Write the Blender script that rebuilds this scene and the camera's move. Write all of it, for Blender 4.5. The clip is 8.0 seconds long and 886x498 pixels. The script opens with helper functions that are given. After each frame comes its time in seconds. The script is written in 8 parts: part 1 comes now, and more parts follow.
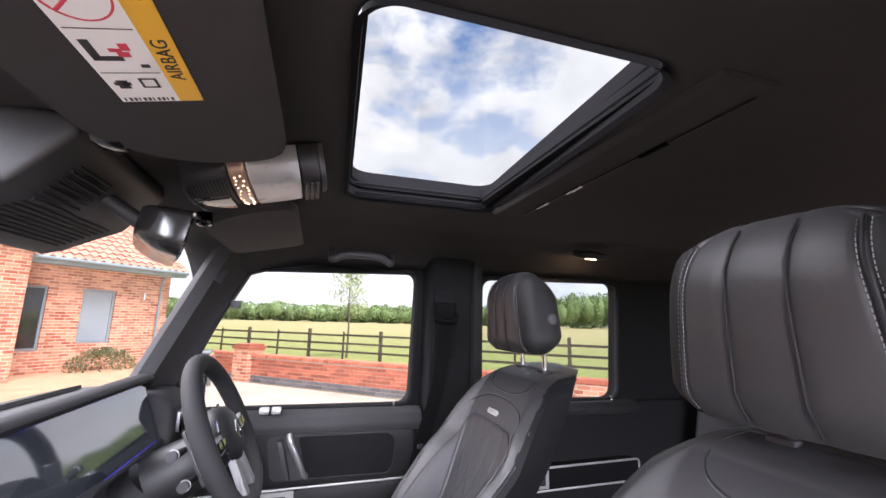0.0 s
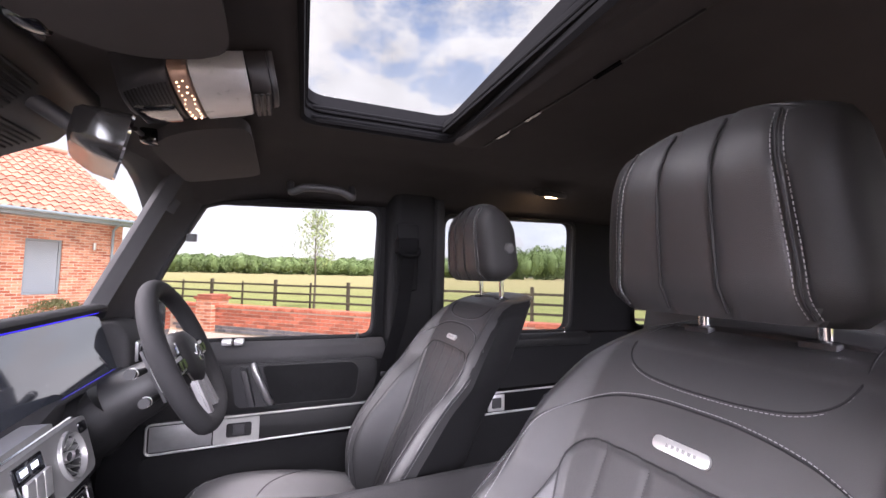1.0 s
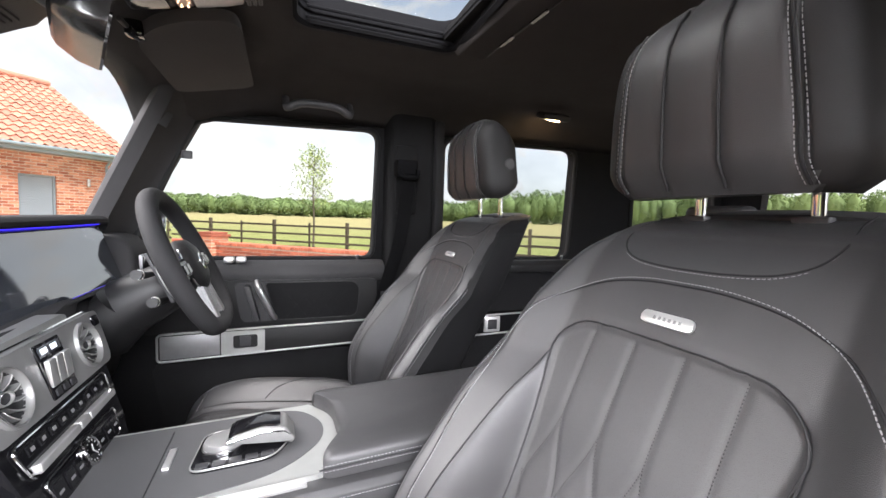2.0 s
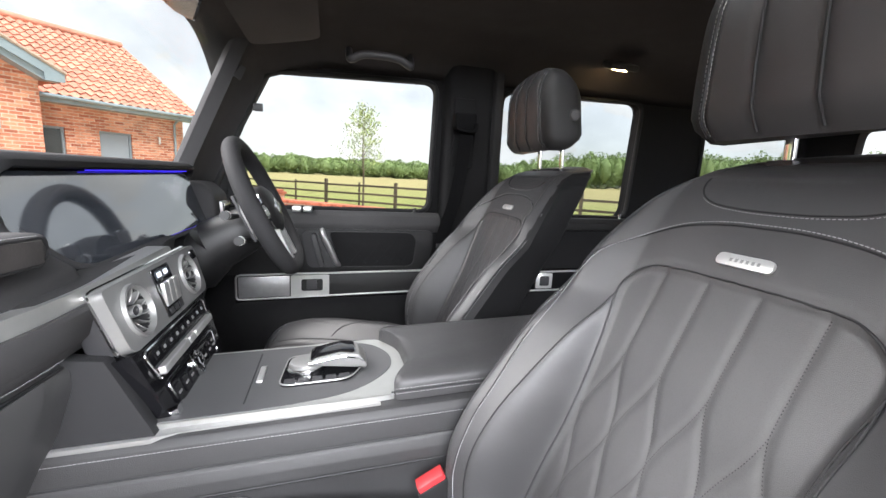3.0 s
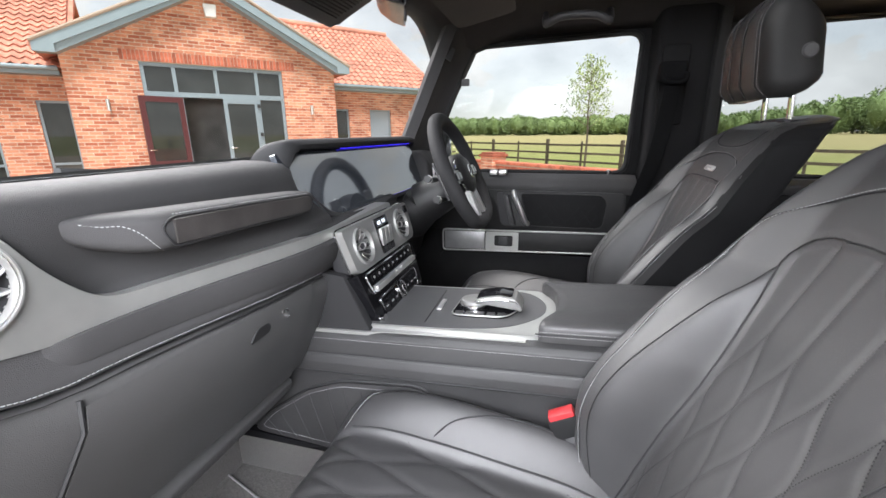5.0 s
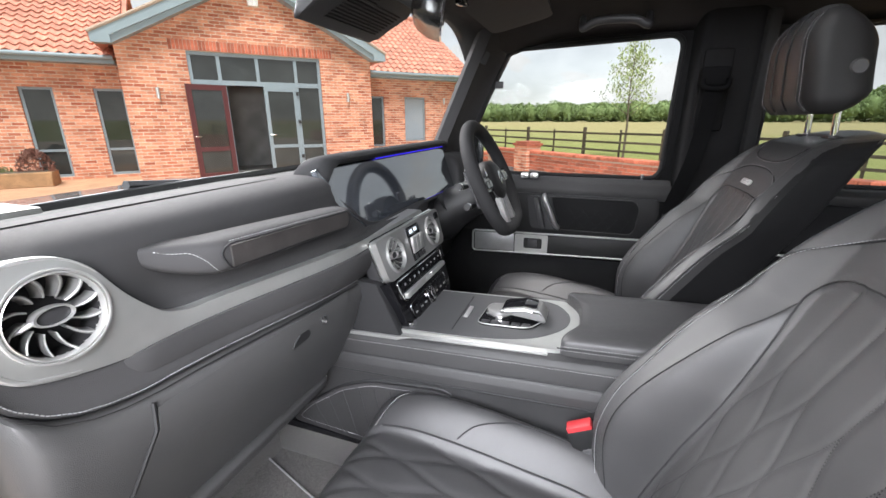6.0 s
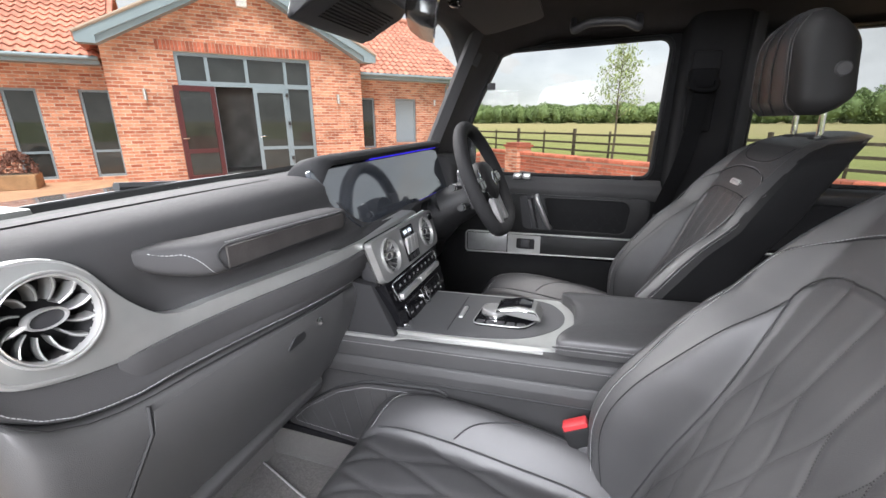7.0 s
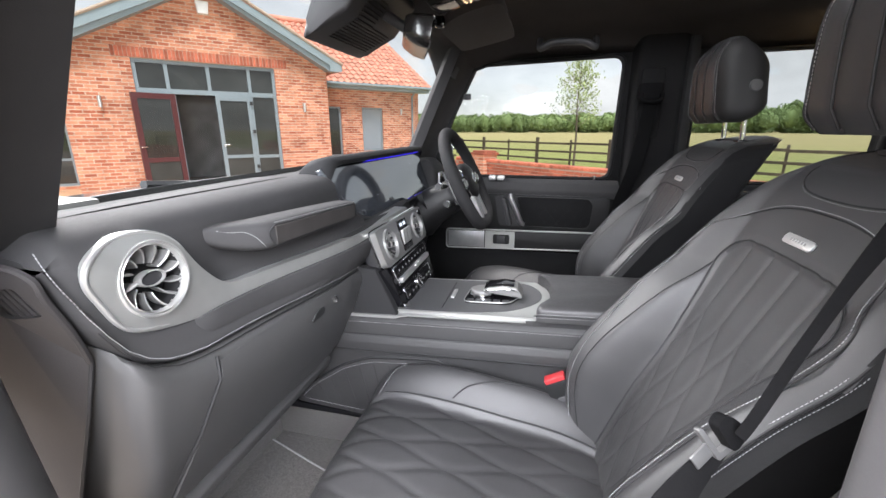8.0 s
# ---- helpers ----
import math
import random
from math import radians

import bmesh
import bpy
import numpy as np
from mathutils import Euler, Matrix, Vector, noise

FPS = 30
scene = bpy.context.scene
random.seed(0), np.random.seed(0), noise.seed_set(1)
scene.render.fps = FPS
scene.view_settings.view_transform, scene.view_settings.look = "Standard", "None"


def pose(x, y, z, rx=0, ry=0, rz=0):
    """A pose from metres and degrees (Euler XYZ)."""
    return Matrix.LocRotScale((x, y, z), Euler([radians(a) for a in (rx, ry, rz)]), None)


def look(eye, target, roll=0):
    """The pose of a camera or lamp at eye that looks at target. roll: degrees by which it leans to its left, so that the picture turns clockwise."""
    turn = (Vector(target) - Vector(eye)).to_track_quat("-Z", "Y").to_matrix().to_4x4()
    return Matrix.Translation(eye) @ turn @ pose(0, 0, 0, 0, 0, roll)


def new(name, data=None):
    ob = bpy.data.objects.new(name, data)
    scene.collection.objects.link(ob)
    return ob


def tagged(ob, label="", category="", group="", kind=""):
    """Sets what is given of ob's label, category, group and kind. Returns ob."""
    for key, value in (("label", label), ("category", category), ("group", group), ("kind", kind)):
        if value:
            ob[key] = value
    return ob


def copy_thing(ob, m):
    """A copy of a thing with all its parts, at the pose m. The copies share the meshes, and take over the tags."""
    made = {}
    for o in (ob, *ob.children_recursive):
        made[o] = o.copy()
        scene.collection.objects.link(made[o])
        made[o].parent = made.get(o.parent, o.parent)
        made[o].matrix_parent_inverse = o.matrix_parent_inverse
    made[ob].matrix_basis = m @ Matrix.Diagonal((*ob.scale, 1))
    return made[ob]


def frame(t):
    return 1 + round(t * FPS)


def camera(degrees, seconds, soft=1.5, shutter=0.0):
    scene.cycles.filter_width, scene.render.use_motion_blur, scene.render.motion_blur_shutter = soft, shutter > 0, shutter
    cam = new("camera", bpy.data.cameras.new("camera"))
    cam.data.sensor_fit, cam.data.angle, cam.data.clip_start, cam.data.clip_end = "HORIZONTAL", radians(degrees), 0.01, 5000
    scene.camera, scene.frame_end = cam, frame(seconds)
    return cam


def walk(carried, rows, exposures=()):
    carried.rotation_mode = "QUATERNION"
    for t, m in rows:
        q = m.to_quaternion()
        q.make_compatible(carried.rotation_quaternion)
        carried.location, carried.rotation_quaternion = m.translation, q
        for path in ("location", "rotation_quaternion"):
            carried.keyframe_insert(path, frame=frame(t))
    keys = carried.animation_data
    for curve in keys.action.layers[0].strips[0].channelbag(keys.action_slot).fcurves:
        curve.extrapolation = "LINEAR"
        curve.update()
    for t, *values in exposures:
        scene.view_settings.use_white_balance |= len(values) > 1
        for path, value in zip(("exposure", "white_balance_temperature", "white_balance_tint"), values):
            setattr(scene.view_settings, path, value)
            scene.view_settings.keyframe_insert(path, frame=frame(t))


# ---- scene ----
cam = camera(94.0, 8.0)
PATH = [
    (0, (-0.018, -0.683, 1.478), (0.542, 1.205, 1.827), 1.5),
    (0.5, (-0.005, -0.681, 1.455), (0.643, 1.192, 1.719), 1.4),
    (1, (0.0, -0.694, 1.418), (0.719, 1.167, 1.545), 1.3),
    (1.5, (0.002, -0.696, 1.378), (0.754, 1.157, 1.362), 1.5),
    (2.8, (-0.03, -0.706, 1.323), (0.557, 1.181, 1.015), 2.6),
    (3, (-0.04, -0.713, 1.32), (0.484, 1.188, 0.984), 2.9),
    (3.5, (-0.04, -0.733, 1.304), (0.259, 1.204, 0.906), 2.5),
    (4, (0.007, -0.758, 1.306), (0.006, 1.191, 0.854), 1.3),
    (4.5, (0.043, -0.801, 1.316), (-0.23, 1.117, 0.819), 0.3),
    (5, (0.066, -0.814, 1.337), (-0.428, 1.048, 0.798), -0.4),
    (6.5, (0.077, -0.839, 1.409), (-0.56, 0.958, 0.802), -0.1),
    (7, (0.07, -0.838, 1.395), (-0.522, 0.978, 0.803), -0.1),
    (7.5, (0.067, -0.855, 1.385), (-0.462, 0.986, 0.813), -0.1),
    (8, (0.051, -0.988, 1.387), (-0.394, 0.881, 0.833), 0.0),
]
walk(cam, [(t, look(eye, target, roll)) for t, eye, target, roll in PATH], [(0, 2.10, 6050, 22), (0.9, 2.07, 6150, 27), (1.5, 2.03, 6350, 18), (3.5, 1.85, 6300, 12), (5, 1.64, 6300, 12), (8, 1.55, 6250, 13)])

# ---- world, sun, large lights ----
world = bpy.data.worlds.new("sky_world")
scene.world = world
world.use_nodes = True
wn, wl = world.node_tree.nodes, world.node_tree.links
wn.clear()
w_out = wn.new("ShaderNodeOutputWorld")
w_sky = wn.new("ShaderNodeTexSky")
w_sky.sky_type, w_sky.sun_disc = "NISHITA", False
w_sky.sun_elevation, w_sky.sun_rotation = radians(48), radians(200)
w_bg = wn.new("ShaderNodeBackground")
w_bg.inputs[1].default_value = 0.075
w_cl = wn.new("ShaderNodeBackground")
w_cl.inputs[0].default_value = (1.0, 0.985, 0.97, 1)
w_tc = wn.new("ShaderNodeTexCoord")
w_map = wn.new("ShaderNodeMapping")
w_map.inputs["Scale"].default_value = (1.0, 1.0, 1.7)
w_no = wn.new("ShaderNodeTexNoise")
w_no.inputs["Scale"].default_value, w_no.inputs["Detail"].default_value = 5.2, 9.0
w_no.inputs["Roughness"].default_value = 0.55
w_rp = wn.new("ShaderNodeValToRGB")
w_rp.color_ramp.elements[0].position, w_rp.color_ramp.elements[1].position = 0.36, 0.52
w_no2 = wn.new("ShaderNodeTexNoise")
w_no2.inputs["Scale"].default_value, w_no2.inputs["Detail"].default_value = 5.0, 6.0
w_sh = wn.new("ShaderNodeMapRange")
w_sh.inputs["From Min"].default_value, w_sh.inputs["From Max"].default_value = 0.3, 0.7
w_sh.inputs["To Min"].default_value, w_sh.inputs["To Max"].default_value = 0.235, 0.385
w_mix = wn.new("ShaderNodeMixShader")
wl.new(w_tc.outputs["Generated"], w_map.inputs[0])
wl.new(w_map.outputs[0], w_no.inputs["Vector"])
wl.new(w_map.outputs[0], w_no2.inputs["Vector"])
wl.new(w_no.outputs[0], w_rp.inputs[0])
wl.new(w_no2.outputs[0], w_sh.inputs[0])
wl.new(w_sh.outputs[0], w_cl.inputs[1])
wl.new(w_sky.outputs[0], w_bg.inputs[0])
w_sx = wn.new("ShaderNodeSeparateXYZ")
w_hz = wn.new("ShaderNodeMapRange")
w_hz.inputs["From Min"].default_value, w_hz.inputs["From Max"].default_value = 0.30, 0.60
w_hz.inputs["To Min"].default_value, w_hz.inputs["To Max"].default_value = 0.86, 0.0
w_mx = wn.new("ShaderNodeMath")
w_mx.operation = "MAXIMUM"
wl.new(w_tc.outputs["Generated"], w_sx.inputs[0])
wl.new(w_sx.outputs[2], w_hz.inputs[0])
wl.new(w_rp.outputs[0], w_mx.inputs[0])
wl.new(w_hz.outputs[0], w_mx.inputs[1])
wl.new(w_mx.outputs[0], w_mix.inputs[0])
wl.new(w_bg.outputs[0], w_mix.inputs[1])
wl.new(w_cl.outputs[0], w_mix.inputs[2])
wl.new(w_mix.outputs[0], w_out.inputs[0])

sun = new("sun", bpy.data.lights.new("sun", "SUN"))
sun.data.energy, sun.data.angle, sun.data.color = 2.0, radians(20), (1.0, 0.96, 0.91)
sun.matrix_world = look((0, 0, 30), (0 - 8, 0 + 13, 0))

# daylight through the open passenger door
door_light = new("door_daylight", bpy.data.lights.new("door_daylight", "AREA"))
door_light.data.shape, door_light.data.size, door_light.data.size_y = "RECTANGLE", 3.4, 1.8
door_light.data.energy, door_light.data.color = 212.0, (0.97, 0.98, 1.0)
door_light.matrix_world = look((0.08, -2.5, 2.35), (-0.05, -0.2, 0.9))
# daylight through the windscreen
screen_light = new("windscreen_daylight", bpy.data.lights.new("windscreen_daylight", "AREA"))
screen_light.data.shape, screen_light.data.size, screen_light.data.size_y = "RECTANGLE", 3.2, 2.2
screen_light.data.energy, screen_light.data.color = 220.0, (1.0, 0.97, 0.94)
screen_light.matrix_world = look((-3.2, 0.8, 3.6), (0.3, -0.2, 0.9))


# ---- materials ----
def mat(name, color, rough=0.5, metal=0.0, var=0.12, scale=8.0, bump=0.0, bump_scale=200.0, spec=0.5,
        kind="noise", rvar=0.08, coat=0.0, sheen=0.0, rand=0.0):
    m = bpy.data.materials.new(name)
    m.use_nodes = True
    n, l = m.node_tree.nodes, m.node_tree.links
    b = n["Principled BSDF"]
    b.inputs["Roughness"].default_value, b.inputs["Metallic"].default_value = rough, metal
    b.inputs["Specular IOR Level"].default_value = spec
    b.inputs["Coat Weight"].default_value = coat
    b.inputs["Sheen Weight"].default_value = sheen
    tc = n.new("ShaderNodeTexCoord")
    t = n.new("ShaderNodeTexNoise")
    t.inputs["Scale"].default_value, t.inputs["Detail"].default_value = scale, 6.0
    l.new(tc.outputs["Object"], t.inputs["Vector"])
    r = n.new("ShaderNodeValToRGB")
    c = Vector(color)
    r.color_ramp.elements[0].position, r.color_ramp.elements[1].position = 0.3, 0.7
    r.color_ramp.elements[0].color = (*(c * (1 - var)), 1)
    r.color_ramp.elements[1].color = (*(c * (1 + var)), 1)
    l.new(t.outputs[0], r.inputs[0])
    out = r.outputs[0]
    if rand:
        oi = n.new("ShaderNodeObjectInfo")
        mr = n.new("ShaderNodeMapRange")
        mr.inputs["To Min"].default_value, mr.inputs["To Max"].default_value = 1 - rand, 1 + rand
        l.new(oi.outputs["Random"], mr.inputs[0])
        mu = n.new("ShaderNodeMix")
        mu.data_type, mu.blend_type = "RGBA", "MULTIPLY"
        mu.inputs[0].default_value = 1.0
        l.new(out, mu.inputs[6])
        l.new(mr.outputs[0], mu.inputs[7])
        out = mu.outputs[2]
    l.new(out, b.inputs["Base Color"])
    rr = n.new("ShaderNodeMapRange")
    rr.inputs["To Min"].default_value, rr.inputs["To Max"].default_value = max(rough - rvar, 0.02), min(rough + rvar, 1)
    l.new(t.outputs[0], rr.inputs[0])
    l.new(rr.outputs[0], b.inputs["Roughness"])
    if bump:
        if kind == "grain":
            g = n.new("ShaderNodeTexVoronoi")
            g.feature = "DISTANCE_TO_EDGE"
        else:
            g = n.new("ShaderNodeTexNoise")
            g.inputs["Detail"].default_value = 4.0
        g.inputs["Scale"].default_value = bump_scale
        l.new(tc.outputs["Object"], g.inputs["Vector"])
        bu = n.new("ShaderNodeBump")
        bu.inputs["Strength"].default_value, bu.inputs["Distance"].default_value = bump, 0.002
        l.new(g.outputs[0], bu.inputs["Height"])
        l.new(bu.outputs[0], b.inputs["Normal"])
    return m


LEATHER = mat("black_leather", (0.035, 0.0345, 0.0355), 0.43, var=0.18, scale=7, bump=0.2, bump_scale=820, kind="grain")
LEATHER_DASH = mat("dash_leather", (0.044, 0.0435, 0.0445), 0.72, spec=0.14, var=0.14, scale=5, bump=0.28, bump_scale=620, kind="grain")


def perforated():
    m = LEATHER.copy()
    m.name = "perforated_leather"
    n, l = m.node_tree.nodes, m.node_tree.links
    b = n["Principled BSDF"]
    tc = n.new("ShaderNodeTexCoord")
    v = n.new("ShaderNodeTexVoronoi")
    v.inputs["Scale"].default_value, v.inputs["Randomness"].default_value = 520.0, 0.8
    l.new(tc.outputs["Object"], v.inputs["Vector"])
    r = n.new("ShaderNodeMapRange")
    r.inputs["From Min"].default_value, r.inputs["From Max"].default_value = 0.22, 0.34
    r.inputs["To Min"].default_value, r.inputs["To Max"].default_value = 0.75, 1.0
    l.new(v.outputs["Distance"], r.inputs[0])
    mu = n.new("ShaderNodeMix")
    mu.data_type, mu.blend_type = "RGBA", "MULTIPLY"
    mu.inputs[0].default_value = 1.0
    old = b.inputs["Base Color"].links[0].from_socket
    l.new(old, mu.inputs[6])
    l.new(r.outputs[0], mu.inputs[7])
    l.new(mu.outputs[2], b.inputs["Base Color"])
    b.inputs["Specular IOR Level"].default_value = 0.5
    return m


PERFORATED = perforated()
SUEDE = mat("black_microfibre", (0.009, 0.009, 0.0095), 0.9, spec=0.12, var=0.12, scale=20, bump=0.15, bump_scale=900)
HEADLINER = mat("black_headliner_cloth", (0.034, 0.0320, 0.0322), 0.95, spec=0.12, var=0.10, scale=14, bump=0.25, bump_scale=800)
PLASTIC = mat("black_plastic", (0.022, 0.022, 0.024), 0.55, var=0.1, scale=10, bump=0.1, bump_scale=900)
DARK = mat("dark_trim", (0.016, 0.016, 0.018), 0.6, var=0.1, scale=10)
GLOSS = mat("gloss_black", (0.006, 0.006, 0.007), 0.08, var=0.05, rvar=0.02)
SATIN = mat("satin_silver", (0.62, 0.62, 0.61), 0.36, 0.8, var=0.05, scale=30)
PANEL = mat("grey_satin_panel", (0.27, 0.27, 0.265), 0.38, 0.5, var=0.06, scale=30, rvar=0.06)
BAND = mat("grey_satin_trim", (0.42, 0.425, 0.41), 0.33, 0.7, var=0.05, scale=30, rvar=0.05)
DOOR_LEATHER = mat("door_leather", (0.012, 0.0119, 0.0123), 0.5, spec=0.25, var=0.08, scale=4, bump=0.2, bump_scale=700, kind="grain")
HOOD_LEATHER = mat("black_hood_leather", (0.020, 0.020, 0.021), 0.75, var=0.08, scale=4, bump=0.2, bump_scale=700, kind="grain", spec=0.15)
# separate copy for the lower dash, its tone set to the light reaching it
LOWER_DASH = mat("lower_dash_toned", (0.049, 0.0485, 0.049), 0.52, var=0.12, scale=5, bump=0.25, bump_scale=600, kind="grain")
# console leather made darker for the shade beside the seat
CONSOLE_LEATHER = mat("shaded_console_leather", (0.023, 0.0228, 0.0235), 0.50, var=0.14, scale=6, bump=0.3, bump_scale=520, kind="grain")
CHROME = mat("chrome", (0.82, 0.82, 0.82), 0.1, 1.0, var=0.02, rvar=0.03)
THREAD_DARK = mat("dark_thread", (0.016, 0.016, 0.017), 0.8, spec=0.1, var=0.1, scale=200)
THREAD = mat("grey_thread", (0.26, 0.26, 0.265), 0.7, var=0.1, scale=200)
SEAM = mat("dark_seam", (0.008, 0.008, 0.009), 0.7, var=0.1)
CARPET = mat("black_carpet", (0.085, 0.080, 0.078), 1.0, spec=0.12, var=0.35, scale=300, bump=0.6, bump_scale=500, sheen=0.2)
RED = mat("red_plastic", (0.34, 0.022, 0.026), 0.45, var=0.12, scale=60)
WHITE_LABEL = mat("white_label", (0.8, 0.8, 0.8), 0.45, var=0.03)
YELLOW_LABEL = mat("yellow_label", (0.75, 0.42, 0.03), 0.45, var=0.03)
LABEL_INK = mat("label_ink", (0.03, 0.03, 0.03), 0.5, var=0.03)
LABEL_RED = mat("label_red", (0.6, 0.05, 0.08), 0.5, var=0.03)
WEBBING = mat("belt_webbing", (0.005, 0.005, 0.0054), 0.9, var=0.15, scale=60, bump=0.2, bump_scale=700, spec=0.08)
TRIM_GREY = mat("grey_pillar_cloth", (0.038, 0.0372, 0.038), 0.9, spec=0.12, var=0.08, scale=20, bump=0.2, bump_scale=800)
BODY = mat("black_paint", (0.02, 0.02, 0.022), 0.25, var=0.05, coat=0.5)
BRUSHED = mat("brushed_grey_metal", (0.30, 0.30, 0.30), 0.38, 0.75, var=0.08, scale=40, bump=0.06, bump_scale=700)
RUBBER = mat("rubber_seal", (0.009, 0.009, 0.0095), 0.75, var=0.1, spec=0.25)
COLUMN_BLACK = mat("black_column_plastic", (0.008, 0.008, 0.0085), 0.5, var=0.1, spec=0.3)
SEAL_BLACK = mat("matt_black_seal", (0.0045, 0.0045, 0.005), 0.9, var=0.1, spec=0.08)
INLAY = mat("dark_streaked_inlay", (0.030, 0.027, 0.026), 0.6, var=0.3, scale=30, bump=0.2, bump_scale=300)
# seat leather darkened, so the shade on the sides is in the colour
SEAT_SIDE = mat("shaded_seat_side", (0.009, 0.009, 0.0095), 0.6, var=0.1, scale=10, bump=0.15, bump_scale=800, spec=0.15)
HEAD_SIDE = mat("black_headrest_side", (0.018, 0.0176, 0.018), 0.55, var=0.12, scale=10, bump=0.2, bump_scale=800, spec=0.3, kind="grain")
TONGUE = mat("grey_tongue_metal", (0.14, 0.14, 0.14), 0.35, 0.5, var=0.08, scale=60)


def glow(name, color, power):
    m = bpy.data.materials.new(name)
    m.use_nodes = True
    b = m.node_tree.nodes["Principled BSDF"]
    b.inputs["Base Color"].default_value = (*color, 1)
    b.inputs["Emission Color"].default_value = (*color, 1)
    b.inputs["Emission Strength"].default_value = power
    return m


LAMP_GLOW = glow("warm_lamp", (1.0, 0.66, 0.30), 34.0)
LED_GLOW = glow("warm_led", (1.0, 0.66, 0.36), 1.1)
BLUE_GLOW = glow("blue_light_strip", (0.05, 0.03, 0.9), 0.42)
BLUE_FAINT = glow("faint_blue_light_strip", (0.06, 0.04, 0.6), 0.22)
DISPLAY_GLOW = glow("small_display", (0.55, 0.62, 0.68), 0.5)


def glass(name, tint=(1, 1, 1), gloss=0.012):
    m = bpy.data.materials.new(name)
    m.use_nodes = True
    n, l = m.node_tree.nodes, m.node_tree.links
    n.clear()
    o, mx = n.new("ShaderNodeOutputMaterial"), n.new("ShaderNodeMixShader")
    tr, gl, fr = n.new("ShaderNodeBsdfTransparent"), n.new("ShaderNodeBsdfGlossy"), n.new("ShaderNodeLayerWeight")
    po = n.new("ShaderNodeMath")
    po.operation = "POWER"
    po.inputs[1].default_value = 4.0
    ad = n.new("ShaderNodeMath")
    ad.operation = "MULTIPLY_ADD"
    ad.inputs[1].default_value, ad.inputs[2].default_value = 0.3, gloss
    tr.inputs[0].default_value = (*tint, 1)
    gl.inputs["Roughness"].default_value = 0.02
    l.new(fr.outputs["Facing"], po.inputs[0])
    l.new(po.outputs[0], ad.inputs[0])
    l.new(ad.outputs[0], mx.inputs[0])
    l.new(tr.outputs[0], mx.inputs[1])
    l.new(gl.outputs[0], mx.inputs[2])
    l.new(mx.outputs[0], o.inputs[0])
    return m


GLASS = glass("clear_glass", (0.95, 0.97, 0.96), 0.003)
ROOF_GLASS = glass("sunroof_tinted_glass", (0.81, 0.83, 0.81), 0.003)
TINT_GLASS = glass("rear_tinted_glass", (0.82, 0.85, 0.85), 0.003)


def brick_mat(name, c1, c2, mortar, w=0.225, h=0.075, axis="XZ", soldier=False):
    m = bpy.data.materials.new(name)
    m.use_nodes = True
    n, l = m.node_tree.nodes, m.node_tree.links
    b = n["Principled BSDF"]
    tc, sx, cx = n.new("ShaderNodeTexCoord"), n.new("ShaderNodeSeparateXYZ"), n.new("ShaderNodeCombineXYZ")
    l.new(tc.outputs["Object"], sx.inputs[0])
    ad = n.new("ShaderNodeMath")
    l.new(sx.outputs[0], ad.inputs[0])
    l.new(sx.outputs[1], ad.inputs[1])
    l.new(ad.outputs[0], cx.inputs[0])
    l.new(sx.outputs[2], cx.inputs[1])
    br = n.new("ShaderNodeTexBrick")
    br.inputs["Scale"].default_value = 1.0
    br.inputs["Brick Width"].default_value, br.inputs["Row Height"].default_value = w, h
    br.inputs["Mortar Size"].default_value = 0.0085
    br.inputs["Mortar Smooth"].default_value = 0.3
    br.inputs["Bias"].default_value = 0.1
    br.inputs["Color1"].default_value, br.inputs["Color2"].default_value = (*c1, 1), (*c2, 1)
    br.inputs["Mortar"].default_value = (*mortar, 1)
    l.new(cx.outputs[0], br.inputs["Vector"])
    t = n.new("ShaderNodeTexNoise")
    t.inputs["Scale"].default_value, t.inputs["Detail"].default_value = 2.2, 10
    t.inputs["Roughness"].default_value = 0.7
    l.new(tc.outputs["Object"], t.inputs["Vector"])
    mr = n.new("ShaderNodeMapRange")
    mr.inputs["From Min"].default_value, mr.inputs["From Max"].default_value = 0.3, 0.7
    mr.inputs["To Min"].default_value, mr.inputs["To Max"].default_value = 0.72, 1.25
    l.new(t.outputs[0], mr.inputs[0])
    mu = n.new("ShaderNodeMix")
    mu.data_type, mu.blend_type = "RGBA", "MULTIPLY"
    mu.inputs[0].default_value = 1.0
    l.new(br.outputs[0], mu.inputs[6])
    l.new(mr.outputs[0], mu.inputs[7])
    l.new(mu.outputs[2], b.inputs["Base Color"])
    b.inputs["Roughness"].default_value = 0.9
    bu = n.new("ShaderNodeBump")
    bu.inputs["Strength"].default_value, bu.inputs["Distance"].default_value = 0.7, 0.01
    bu.invert = True
    l.new(br.outputs["Fac"], bu.inputs["Height"])
    l.new(bu.outputs[0], b.inputs["Normal"])
    return m


BRICK = brick_mat("red_brick_wall", (0.34, 0.085, 0.042), (0.68, 0.30, 0.18), (0.60, 0.48, 0.38))
BRICK_PIECE = mat("garden_brick", (0.44, 0.13, 0.075), 0.9, var=0.25, scale=14, bump=0.5, bump_scale=60, rand=0.35)
BLUE_BRICK = mat("blue_brick", (0.16, 0.15, 0.16), 0.8, var=0.2, scale=14, bump=0.4, bump_scale=60, rand=0.3)
MORTAR = mat("mortar", (0.42, 0.33, 0.26), 0.95, var=0.15, scale=20, bump=0.4, bump_scale=120)
ROOF_TILE = mat("clay_pantile", (0.60, 0.265, 0.185), 0.85, var=0.2, scale=6, bump=0.3, bump_scale=50, rand=0.22)
FRAME_GREY = mat("grey_window_frame", (0.22, 0.27, 0.30), 0.4, var=0.04, scale=10)
FASCIA = mat("grey_fascia", (0.24, 0.30, 0.33), 0.45, var=0.05, scale=4)
RED_DOOR = mat("dark_red_door", (0.085, 0.020, 0.022), 0.35, var=0.06)
